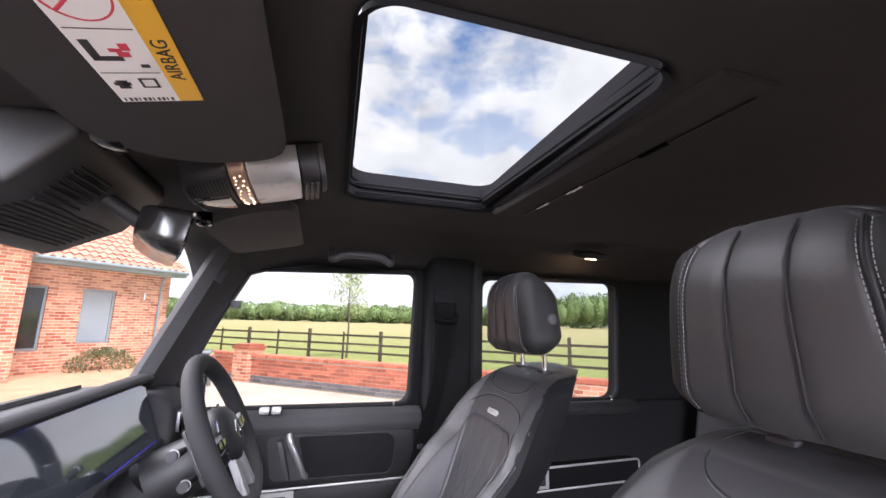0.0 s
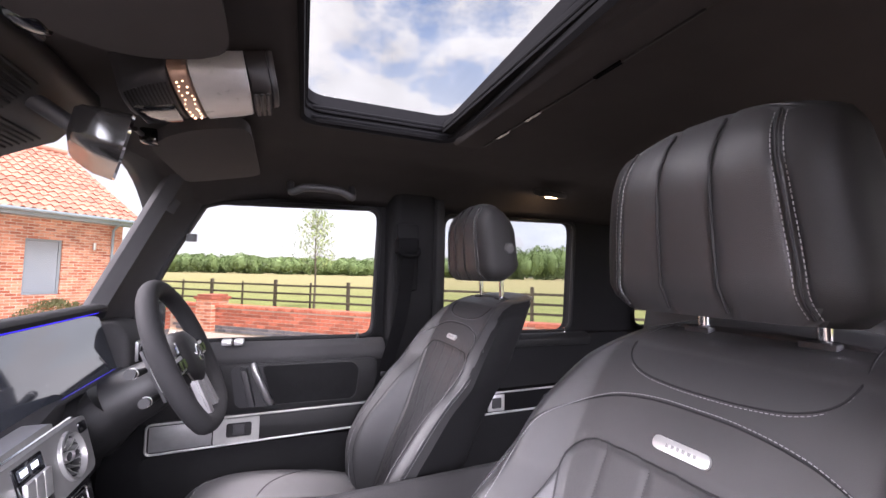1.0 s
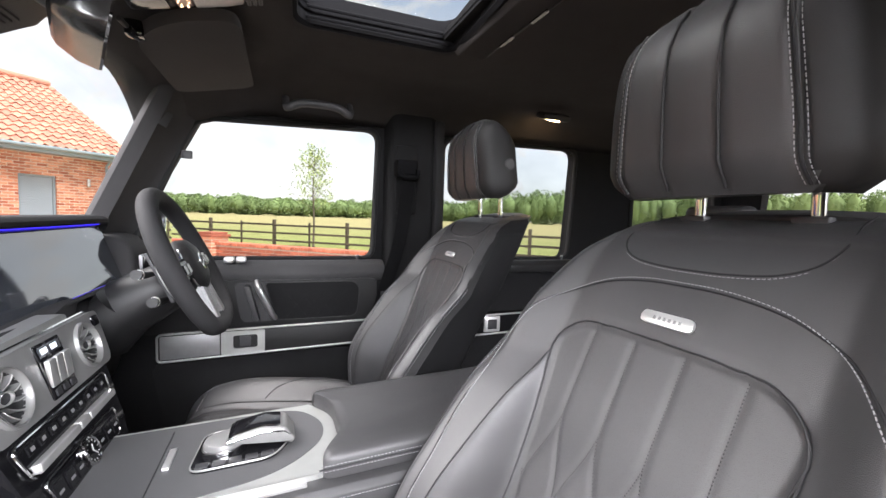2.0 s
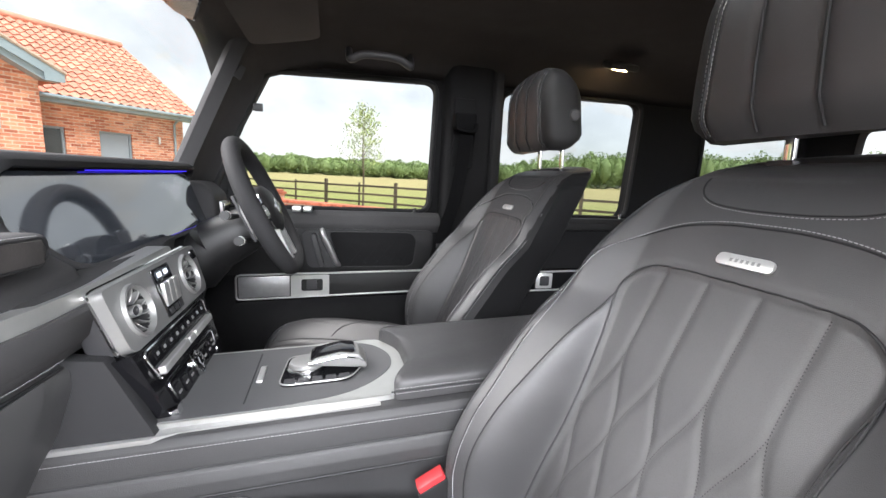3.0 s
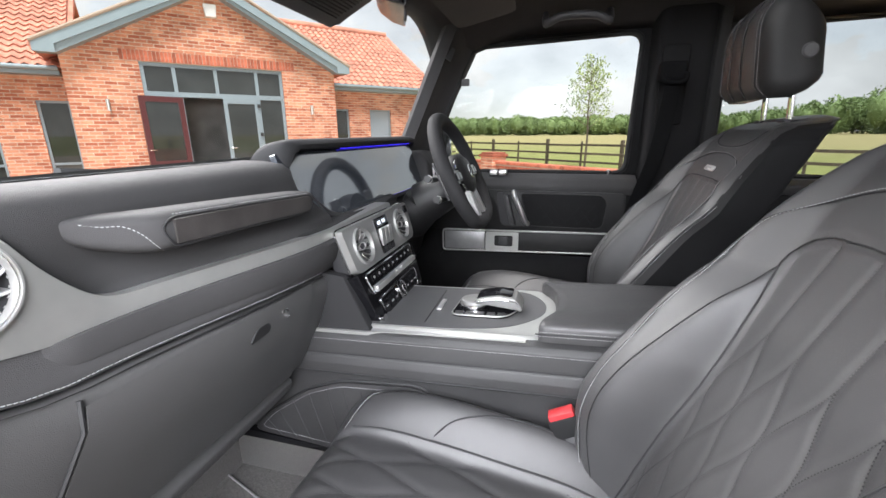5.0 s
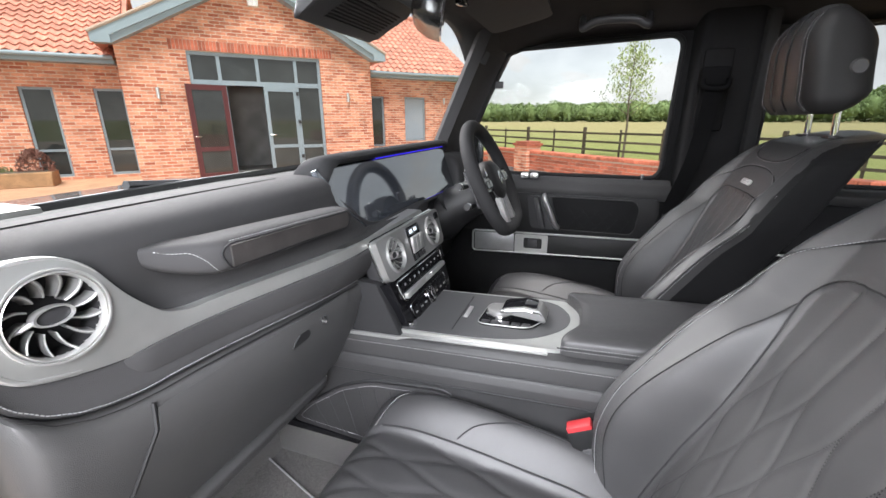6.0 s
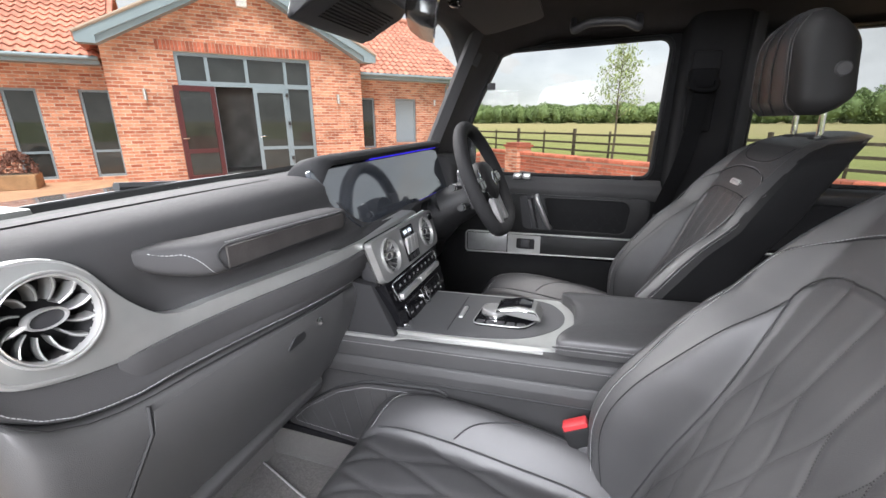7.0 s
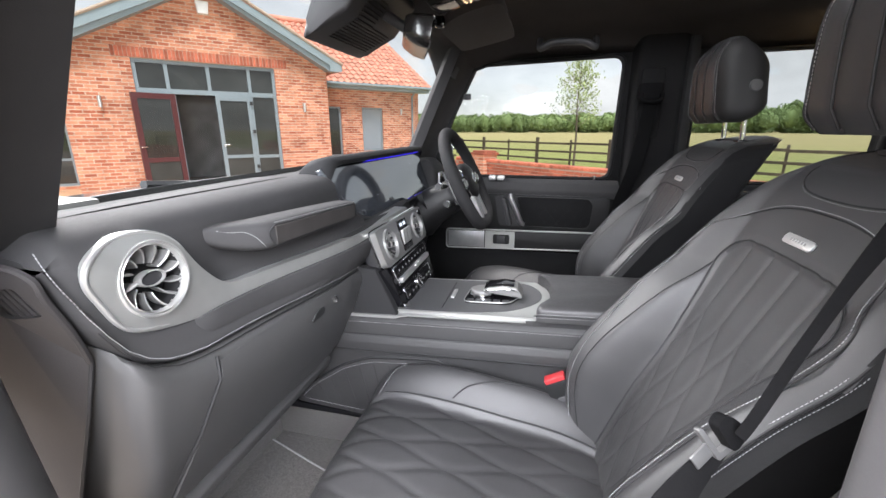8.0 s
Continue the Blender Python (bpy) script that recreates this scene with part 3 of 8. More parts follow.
def door_jamb():
    root = thing("door_jamb", "grey door aperture with rubber seals at the open passenger door", "door frame", (-0.4, -0.84, 0.5), kind="structure")
    pts = smooth_path([(-0.395, -0.86, 1.36), (-0.365, -0.862, 1.24), (-0.335, -0.865, 1.12), (-0.30, -0.868, 0.98), (-0.25, -0.872, 0.80), (-0.16, -0.876, 0.62), (0.0, -0.88, 0.52), (0.5, -0.88, 0.50)], 6)
    bm = bmesh.new()
    tube(bm, [p + Vector((-0.068, 0, -0.03)) for p in pts], 0.095, 20)
    part("aperture", bm, JAMB_PAINT, root, "", 60)
    post = round_poly([(0.187, -0.800), (0.52, -0.800), (0.52, -0.870), (0.215, -0.870), (0.187, -0.835)], 0.012, 4)
    part("centre_post", extrude(post, "z", 0.45, 1.72), JAMB_PAINT, root, "grey centre pillar behind the open door", 50)
    part("seal", tubes([p + Vector((-0.035, -0.055, -0.01)) for p in pts], radius=0.010), RUBBER, root)


door_jamb()


# ---- seats ----
def insert_half(z):
    """Half width of the quilted insert at height z."""
    return lerp_table([(0.74, 0.140), (0.85, 0.134), (0.95, 0.128), (1.03, 0.127), (1.09, 0.131), (1.15, 0.139), (1.178, 0.145)], z)[0]


def insert_top(y):
    """Height of the insert's arched upper seam."""
    a = abs(y)
    if a < 0.085:
        return 1.228 - 0.002 * (a / 0.085) ** 2
    t = min((a - 0.085) / 0.062, 1.0)
    return 1.176 + 0.050 * math.sqrt(max(0.0, 1 - t ** 2.2))


def ogee(q):
    """A line that leaves its knots nearly straight and swings between them."""
    return q - 0.35 * math.sin(2 * math.pi * q) / (2 * math.pi)


QUILT_Z, QUILT_H, QUILT_W = 1.115, 0.088, 0.060


def seat_back(u, v):
    """A point of the backrest's front, u from -1 to 1 across, v from 0 to 1 upwards."""
    z, x, w, facet, crest = smooth_table([
        (0, 0.74, 0.245, 0.200, 0.02, 0.012), (0.12, 0.82, 0.272, 0.222, 0.055, 0.018), (0.25, 0.92, 0.305, 0.236, 0.086, 0.022),
        (0.38, 0.99, 0.335, 0.240, 0.088, 0.022), (0.5, 1.06, 0.365, 0.240, 0.066, 0.026), (0.6, 1.12, 0.388, 0.239, 0.036, 0.034),
        (0.69, 1.176, 0.413, 0.234, 0.0, 0.038), (0.78, 1.235, 0.440, 0.224, 0.0, 0.030), (0.88, 1.305, 0.480, 0.192, 0.0, 0.012),
        (0.94, 1.336, 0.508, 0.160, 0.0, 0.003), (0.975, 1.351, 0.533, 0.140, 0.0, 0.0), (1, 1.358, 0.562, 0.122, 0.0, 0.0)], v)
    facet, crest = max(facet, 0.0), max(crest, 0.0)
    a, y = abs(u), w * u
    # a steep facet beside the insert, then the rounded crest of the bolster
    ins = insert_half(z)
    seam = lerp_table([(0.9, 0.164), (1.0, 0.163), (1.06, 0.158), (1.12, 0.152), (1.178, 0.149)], z)[0]
    ay = abs(y)
    t = min(max((ay - ins) / (seam - ins), 0.0), 1.0)
    x -= facet * math.sin(math.pi / 2 * t) ** 1.15
    x -= crest * sm(seam - 0.012, w * 0.86, ay)
    fall = max(0.0, (a - 0.84) / 0.16)
    x += (0.022 + 0.15 * (facet + crest)) * fall ** 1.7
    # the quilted insert: flutes above, diamonds below
    top = insert_top(y)
    if ay < ins and z < top:
        e = min((ins - ay) / 0.007, (top - z) / 0.008, 1)
        x += 0.0045 * max(0.0, e)
        q = max(0.0, QUILT_Z - z) / QUILT_H
        g = 0.0
        for sg in (-1, 1):
            d = ((y + sg * QUILT_W / 2 * ogee(q)) / QUILT_W + 0.5) % 1.0
            d = min(d, 1 - d) * QUILT_W
            g = max(g, max(0.0, 1 - d / 0.011) ** 2.0)
        x += 0.0015 * g * max(0.0, e) - 0.0007
    elif z > top and z < top + 0.006 and ay < 0.146:
        x += 0.0012
    return Vector((x, y, z))


PAN_H, PAN_W = 0.118, 0.072


def seat_pan(u, v):
    """A point of the cushion's top, u across, v from the back to the front."""
    x = 0.30 - 0.545 * v
    zc, w, bol = smooth_table([(0, 0.760, 0.205, 0.03), (0.15, 0.778, 0.228, 0.052), (0.4, 0.793, 0.245, 0.062), (0.7, 0.812, 0.255, 0.056),
                             (0.88, 0.816, 0.252, 0.034), (0.96, 0.796, 0.246, 0.014), (1, 0.752, 0.240, 0.0)], v)
    a, y = abs(u), w * u
    z = zc + bol * sm(0.52, 0.84, a) + 0.008 * max(0.0, 1 - (a / 0.55) ** 2) - 0.06 * max(0.0, (a - 0.82) / 0.18) ** 2
    if a < 0.60:
        e = min((0.60 - a) * w / 0.008, 1.0) * (1 - sm(0.93, 1.0, v))
        z -= 0.005 * e
        g = 0.0
        q = (x + 0.25) / PAN_H
        for sg in (-1, 1):
            d = ((y + sg * PAN_W / 2 * ogee(q)) / PAN_W + 0.25) % 1.0
            d = min(d, 1 - d) * PAN_W
            g = max(g, max(0.0, 1 - d / 0.018) ** 2.0)
        z -= 0.0034 * g * max(0.0, e) - 0.001 * e
    return Vector((x, y, z))


def head_ring(k, n=160):
    """A level ring round the headrest at height share k."""
    z = 1.381 + 0.212 * k
    w = 0.141 * (1 - 0.17 * k ** 1.6) * (1 - 0.5 * max(0, k - 0.86) / 0.14 * max(0, k - 0.86) / 0.14 - 0.18 * max(0, 0.1 - k) / 0.1)
    d = 0.062 * (1 - 0.62 * max(0, (k - 0.62) / 0.38) ** 2.2 - 0.25 * max(0, 0.12 - k) / 0.12)
    xc = 0.552 - 0.010 * k - 0.004 * math.sin(k * math.pi)
    out = []
    for i in range(n):
        a = 2 * math.pi * i / n
        c, s = math.cos(a), math.sin(a)
        x = math.copysign(abs(c) ** (0.50 if c < 0 else 0.8), c) * d * (1.0 if c < 0 else 1.2)
        y = math.copysign(abs(s) ** 0.62, s) * w
        rear = max(0.0, x / d)
        if c < 0:
            for sy, deep in ((0.033 * (1 - 0.12 * k), 0.0055), (0.100 - 0.022 * k ** 1.6, 0.006)):
                x += deep * max(0.0, 1 - abs(abs(y) - sy) / 0.010) ** 2
        out.append(Vector((xc + x, y, z - 0.034 * k ** 3 * rear + 0.020 * (1 - k) ** 2 * rear)))
    return out


def head_front(y, k):
    """A point of the headrest's front face."""
    z = 1.381 + 0.212 * k
    edge = head_ring(k, 8)
    w, d, xc = edge[2].y, edge[0].x - edge[4].x, (edge[0].x - edge[4].x) / 2.2 + edge[4].x
    s = min(abs(y) / w, 1.0) ** (1 / 0.62)
    return Vector((xc - (d / 2.2) * math.sqrt(max(0.0, 1 - s * s)) ** 0.50 - 0.0006, y, z))


def build_seat(name, place, label):
    root = thing(name, label, "car seat", (0, 0, 0), group="front seats")
    # backrest
    bm = bmesh.new()
    rows, nf, nb = [], 168, 14
    for j in range(151):
        v = j / 150
        row = [seat_back(-1 + 2 * i / nf, v) for i in range(nf + 1)]
        l, r = row[0], row[-1]
        depth = lerp_table([(0, 0.13), (0.5, 0.125), (0.85, 0.150), (0.94, 0.150), (0.98, 0.132), (1, 0.085)], v)[0]
        xc = seat_back(0, v).x
        for i in range(1, nb):
            t = i / nb
            y = r.y + (l.y - r.y) * t
            bulge = math.sin(math.pi * t) ** 0.35
            row.append(Vector((r.x + (xc + depth - r.x) * bulge, y, r.z + 0.012 * bulge * sm(0.80, 0.97, v))))
        rows.append(row)
    top = rows[-1]
    mid = sum(top, Vector()) / len(top)
    for s, dz in ((0.93, 0.0025), (0.7, 0.005), (0.3, 0.006)):
        rows.append([mid + (p - mid) * s + Vector((0, 0, dz)) for p in top])
    rings(bm, rows)
    back = part("backrest", bm, LEATHER, root, "", 50)
    back.data.materials.append(PERFORATED)
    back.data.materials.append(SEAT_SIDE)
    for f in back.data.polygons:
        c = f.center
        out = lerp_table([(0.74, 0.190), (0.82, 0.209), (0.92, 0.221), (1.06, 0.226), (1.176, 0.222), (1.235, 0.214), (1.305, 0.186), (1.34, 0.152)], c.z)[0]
        # backrest sides and back get the darkened tone that stands in for shade
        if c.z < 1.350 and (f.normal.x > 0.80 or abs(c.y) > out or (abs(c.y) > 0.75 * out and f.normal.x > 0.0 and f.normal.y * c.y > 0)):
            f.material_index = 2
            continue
        if abs(c.y) < insert_half(c.z) and c.z < insert_top(c.y) and f.normal.x < -0.2:
            f.material_index = 1

    def off(p, d=0.0012):
        return p + Vector((-d, 0, d * 0.4))
    def on_back(y, z, d=0.0012):
        lo, hi = 0.0, 1.0
        for _ in range(20):
            v = (lo + hi) / 2
            lo, hi = (v, hi) if seat_back(0, v).z < z else (lo, v)
        return off(seat_back(y / abs(seat_back(1, v).y), v), d)
    down = [0.78 + 0.04 * i for i in range(10)]
    left = [on_back(-insert_half(z), z) for z in down]
    arc = [on_back(y, insert_top(y)) for y in (-0.1465 + 0.293 * i / 40 for i in range(41))]
    right = [Vector((p.x, -p.y, p.z)) for p in left[::-1]]
    part("insert_seam", tubes(smooth_path(left + arc + right, 2), radius=0.0012), SEAM, back)

    for k in range(-2, 2):
        y = QUILT_W * (k + 0.5)
        zt = insert_top(y) - 0.008
        part("flute_stitching", stitches([[on_back(y, zt + (QUILT_Z - zt) * i / 8, 0.0003) for i in range(9)]], 0.0014, 0.0020, 0.0006), THREAD_DARK, back)
    for sgn in (-1, 1):
        for k in range(-5, 5):
            run = []
            for i in range(37):
                z = QUILT_Z - 0.009 * i
                y = QUILT_W * (k + 0.5) + sgn * QUILT_W / 2 * ogee((QUILT_Z - z) / QUILT_H)
                if abs(y) < insert_half(z) - 0.005:
                    run.append(on_back(y, z, 0.0003))
            if len(run) > 2:
                part("quilt_stitching", stitches([run], 0.0014, 0.0020, 0.0006), THREAD_DARK, back)
    half = [(0.0, 0.850), (0.2, 0.849), (0.4, 0.842), (0.55, 0.830), (0.70, 0.808), (0.82, 0.775), (0.87, 0.73), (0.845, 0.65), (0.81, 0.56), (0.785, 0.46), (0.775, 0.35), (0.78, 0.22), (0.78, 0.1)]
    ring_line = smooth_path([off(seat_back(-u, v), 0.0006) for u, v in half[:0:-1]] + [off(seat_back(u, v), 0.0006) for u, v in half], 6)
    part("shoulder_seam", tubes(ring_line, radius=0.0013), SEAM, back)
    part("shoulder_stitching", stitches([[p + Vector((-0.0010, -0.004 * math.copysign(min(1.0, abs(p.y) / 0.15) ** 3, p.y), 0.0035 * max(0.0, 1 - (abs(p.y) / 0.19) ** 4))) for p in ring_line]], 0.0028, 0.0016, 0.00055), THREAD, back, "light grey stitching")
    for sgn in (-1, 1):
        side = [on_back(sgn * y, z, 0.0008) for y, z in ((0.1455, 1.179), (0.1495, 1.15), (0.153, 1.12), (0.159, 1.06), (0.164, 1.0), (0.165, 0.94), (0.163, 0.88), (0.155, 0.80))]
        part("bolster_seam", tubes(smooth_path(side, 6), radius=0.0010), SEAM, back)
        edge = [off(seat_back(sgn * u, v), 0.0004) + Vector((0, sgn * 0.001, 0)) for u, v in
                ((0.95, 0.80), (0.945, 0.7), (0.94, 0.6), (0.94, 0.45), (0.94, 0.3), (0.94, 0.12))]
        edge = smooth_path(edge, 6)
        part("edge_seam", tubes(edge, radius=0.0015), SEAM, back)
        part("edge_stitching", stitches([[p + Vector((-0.0016, -sgn * 0.0045, 0)) for p in edge]], 0.0028, 0.0016, 0.00055), THREAD, back, "light grey stitching")
        part("edge_stitching", stitches([[p + Vector((0.0035, sgn * 0.003, 0)) for p in edge]], 0.0026, 0.0015, 0.00042), THREAD, back, "light grey stitching")
    yoke = [on_back(y, z, 0.0006) for y, z in ((-0.108, 1.3535), (-0.113, 1.335), (-0.103, 1.318), (-0.078, 1.307), (-0.04, 1.3025), (0, 1.3015), (0.04, 1.3025), (0.078, 1.307), (0.103, 1.318), (0.113, 1.335), (0.108, 1.3535))]
    yoke = [Vector((0.585, -0.098, 1.3625))] + yoke + [Vector((0.585, 0.098, 1.3625))]
    yoke = smooth_path(yoke, 8)
    part("yoke_seam", tubes(yoke, radius=0.0010), SEAM, back)
    part("yoke_stitching", stitches([[p + Vector((-0.0010, 0, -0.003)) for p in yoke]], 0.0028, 0.0016, 0.00055), THREAD, back, "light grey stitching")
    c = seat_back(0, 0.80)
    tilt = Matrix.Translation((c.x - 0.002, 0, c.z)) @ Matrix.Rotation(radians(29), 4, "Y")
    plate = extrude(round_poly([(-0.031, -0.0070), (0.031, -0.0070), (0.031, 0.0070), (-0.031, 0.0070)], 0.0062), "x", -0.0026, 0.001, 0.001, 2)
    bmesh.ops.transform(plate, matrix=tilt, verts=plate.verts)
    badge = part("badge", plate, SATIN, back, "small bright metal badge")
    bm = bmesh.new()
    for k in range(6):
        box(bm, (-0.0030, -0.018 + 0.0060 * k, -0.0020), (-0.0025, -0.0150 + 0.0060 * k, 0.0020), 0, 1, tilt)
    part("badge_mark", bm, BRUSHED, badge)
    # cushion
    bm = bmesh.new()
    rows = []
    for j in range(91):
        v = j / 90
        row = [seat_pan(-1 + 2 * i / 110, v) for i in range(111)]
        w = row[-1].y
        low = 0.60 + 0.04 * sm(0.85, 1, v)
        for t in range(1, 8):
            row.append(Vector((row[0].x, w + 0.004 * math.sin(t), row[110].z + (low - row[110].z) * t / 7)))
        for t in range(1, 8):
            row.append(Vector((row[0].x, w - 2 * w * t / 7, low)))
        for t in range(1, 7):
            row.append(Vector((row[0].x, -w, low + (row[0].z - low) * t / 7)))
        rows.append(row)
    rings(bm, rows)
    pan = part("cushion", bm, LEATHER, root, "", 50)
    pan.data.materials.append(PERFORATED)
    for f in pan.data.polygons:
        if abs(f.center.y) < 0.145 and f.normal.z > 0.1 and f.center.x > -0.235:
            f.material_index = 1
    up = Vector((0, 0, 0.0008))
    for sgn in (-1, 1):
        for k in range(-6, 7):
            run = []
            for i in range(60):
                v = 0.03 + 0.88 * i / 59
                x = 0.30 - 0.545 * v
                y = PAN_W * (k - 0.25) - sgn * PAN_W / 2 * ogee((x + 0.25) / PAN_H)
                w = abs(seat_pan(1, v).y)
                if abs(y) < 0.58 * w:
                    run.append(seat_pan(y / w, v) + Vector((0, 0, 0.0003)))
            if len(run) > 3:
                part("quilt_stitching", stitches([run], 0.0030, 0.0022, 0.0006), THREAD_DARK, pan)
    for sgn in (-1, 1):
        line = smooth_path([seat_pan(sgn * 0.605, v) + up for v in (0.02, 0.2, 0.4, 0.6, 0.78, 0.9)], 6)
        part("insert_seam", tubes(line, radius=0.002), SEAM, pan)
        line = smooth_path([seat_pan(sgn * u, v) + up for u, v in ((0.63, 0.62), (0.72, 0.56), (0.80, 0.44), (0.84, 0.3), (0.85, 0.12))], 6)
        part("bolster_seam", tubes(line, radius=0.0016), SEAM, pan)
        line = smooth_path([seat_pan(sgn * u, v) + up for u, v in ((0.62, 0.93), (0.84, 0.87), (0.93, 0.74), (0.95, 0.55), (0.95, 0.3), (0.94, 0.05))], 6)
        part("edge_seam", tubes(line, radius=0.0016), SEAM, pan)
        part("edge_stitching", stitches([[p + Vector((0, -sgn * 0.004, 0.0006)) for p in line]]), THREAD, pan, "light grey stitching")
    # headrest and its posts
    bm = bmesh.new()
    ks = [0, 0.03, 0.08, 0.15] + [0.15 + 0.7 * i / 14 for i in range(1, 15)] + [0.90, 0.95, 0.98, 1.0]
    rings(bm, [head_ring(k) for k in ks])
    hr = part("headrest", bm, LEATHER, root, "", 60)
    hr.data.materials.append(HEAD_SIDE)
    for f in hr.data.polygons:
        k = min(max((f.center.z - 1.381) / 0.212, 0.0), 1.0)
        if abs(f.center.y) > 0.104 - 0.022 * k ** 1.6 or f.normal.x > 0.3:
            f.material_index = 1
    for y in (-0.033, 0.033):
        part("seam", tubes([head_front(y * (1 - 0.12 * k), k) for k in (0.03, 0.15, 0.3, 0.45, 0.6, 0.75, 0.88, 0.96)], radius=0.0018), SEAM, hr)
    for sgn in (-1, 1):
        line = smooth_path([head_front(sgn * (0.100 - 0.022 * k ** 1.6), k) for k in (0.03, 0.12, 0.25, 0.4, 0.55, 0.7, 0.82, 0.92)], 5)
        part("edge_seam", tubes(line, radius=0.0018), SEAM, hr)
        part("edge_stitching", stitches([[p + Vector((-0.0005, -sgn * 0.004, 0)) for p in line], [p + Vector((0.002, sgn * 0.005, 0)) for p in line]]), THREAD, hr, "light grey stitching")
        bm = bmesh.new()
        revolve(bm, [(0.015, -0.004), (0.015, 0.003), (0.012, 0.006), (0.006, 0.0065)],
                Matrix.Translation((0.565, sgn * 0.1335, 1.468)) @ Matrix.Rotation(radians(-90 * sgn), 4, "X"), 20)
        part("button", bm, LEATHER, hr)
        bm = bmesh.new()
        tube(bm, [(0.566, sgn * 0.062, 1.35), (0.562, sgn * 0.062, 1.42)], 0.0065, 12)
        part("post", bm, CHROME, root, "chrome headrest post")
        part("post_collar", obox((0.55, sgn * 0.062 - 0.016, 1.350), (0.582, sgn * 0.062 + 0.016, 1.362), 0.003), PLASTIC, root)
    part("base", obox((-0.15, -0.20, 0.445), (0.30, 0.20, 0.63), 0.03), PLASTIC, root, "black plastic seat base")
    root.matrix_world = pose(*place)
    return root


driver_seat = build_seat("car_seat", (0.0, 0.375, 0.0), "black quilted leather driver's seat with grey stitching")
passenger_seat = copy_thing(driver_seat, pose(-0.070, -0.388, 0.0))
for o in driver_seat.children:
    if o.name.startswith("headrest"):
        o.location = o.location + Vector((-0.020, 0, 0.024))
for o in passenger_seat.children:
    if o.name.startswith("headrest"):
        o.location = o.location + Vector((-0.022, 0.006, 0.0))
tagged(passenger_seat, "black quilted leather passenger seat with grey stitching", "car seat")


# ---- dashboard ----
def fascia_low(y):
    """Height of the stitched lower edge of the upper dash at y."""
    return lerp_table([(-0.724, 1.262), (-0.716, 1.238), (-0.702, 1.200), (-0.690, 1.176), (-0.672, 1.148), (-0.652, 1.128), (-0.628, 1.114),
                       (-0.60, 1.105), (-0.565, 1.0985), (-0.40, 1.091), (-0.25, 1.084), (-0.14, 1.077), (0.8, 1.06)], y)[0]


def sweep(p):
    """Shift of the dash front, which sweeps rearwards to the centre stack."""
    p = Vector(p)
    across = 0.052 * sm(-0.54, -0.16, p.y) * (1 - sm(0.17, 0.24, p.y))
    height = lerp_table([(0.80, 0.2), (1.04, 0.25), (1.075, 0.45), (1.10, 0.8), (1.14, 1.0), (1.185, 1.0), (1.235, 0.0), (2.0, 0.0)], p.z)[0]
    return Vector((p.x + across * height * sm(-0.49, -0.41, p.x), p.y, p.z))


def swept(bm):
    for v in bm.verts:
        v.co = sweep(v.co)
    return bm


TRIM_FACE = mat("grey_trim_face", (0.155, 0.155, 0.152), 0.42, 0.25, var=0.06, scale=20, rvar=0.06, bump=0.05, bump_scale=600)


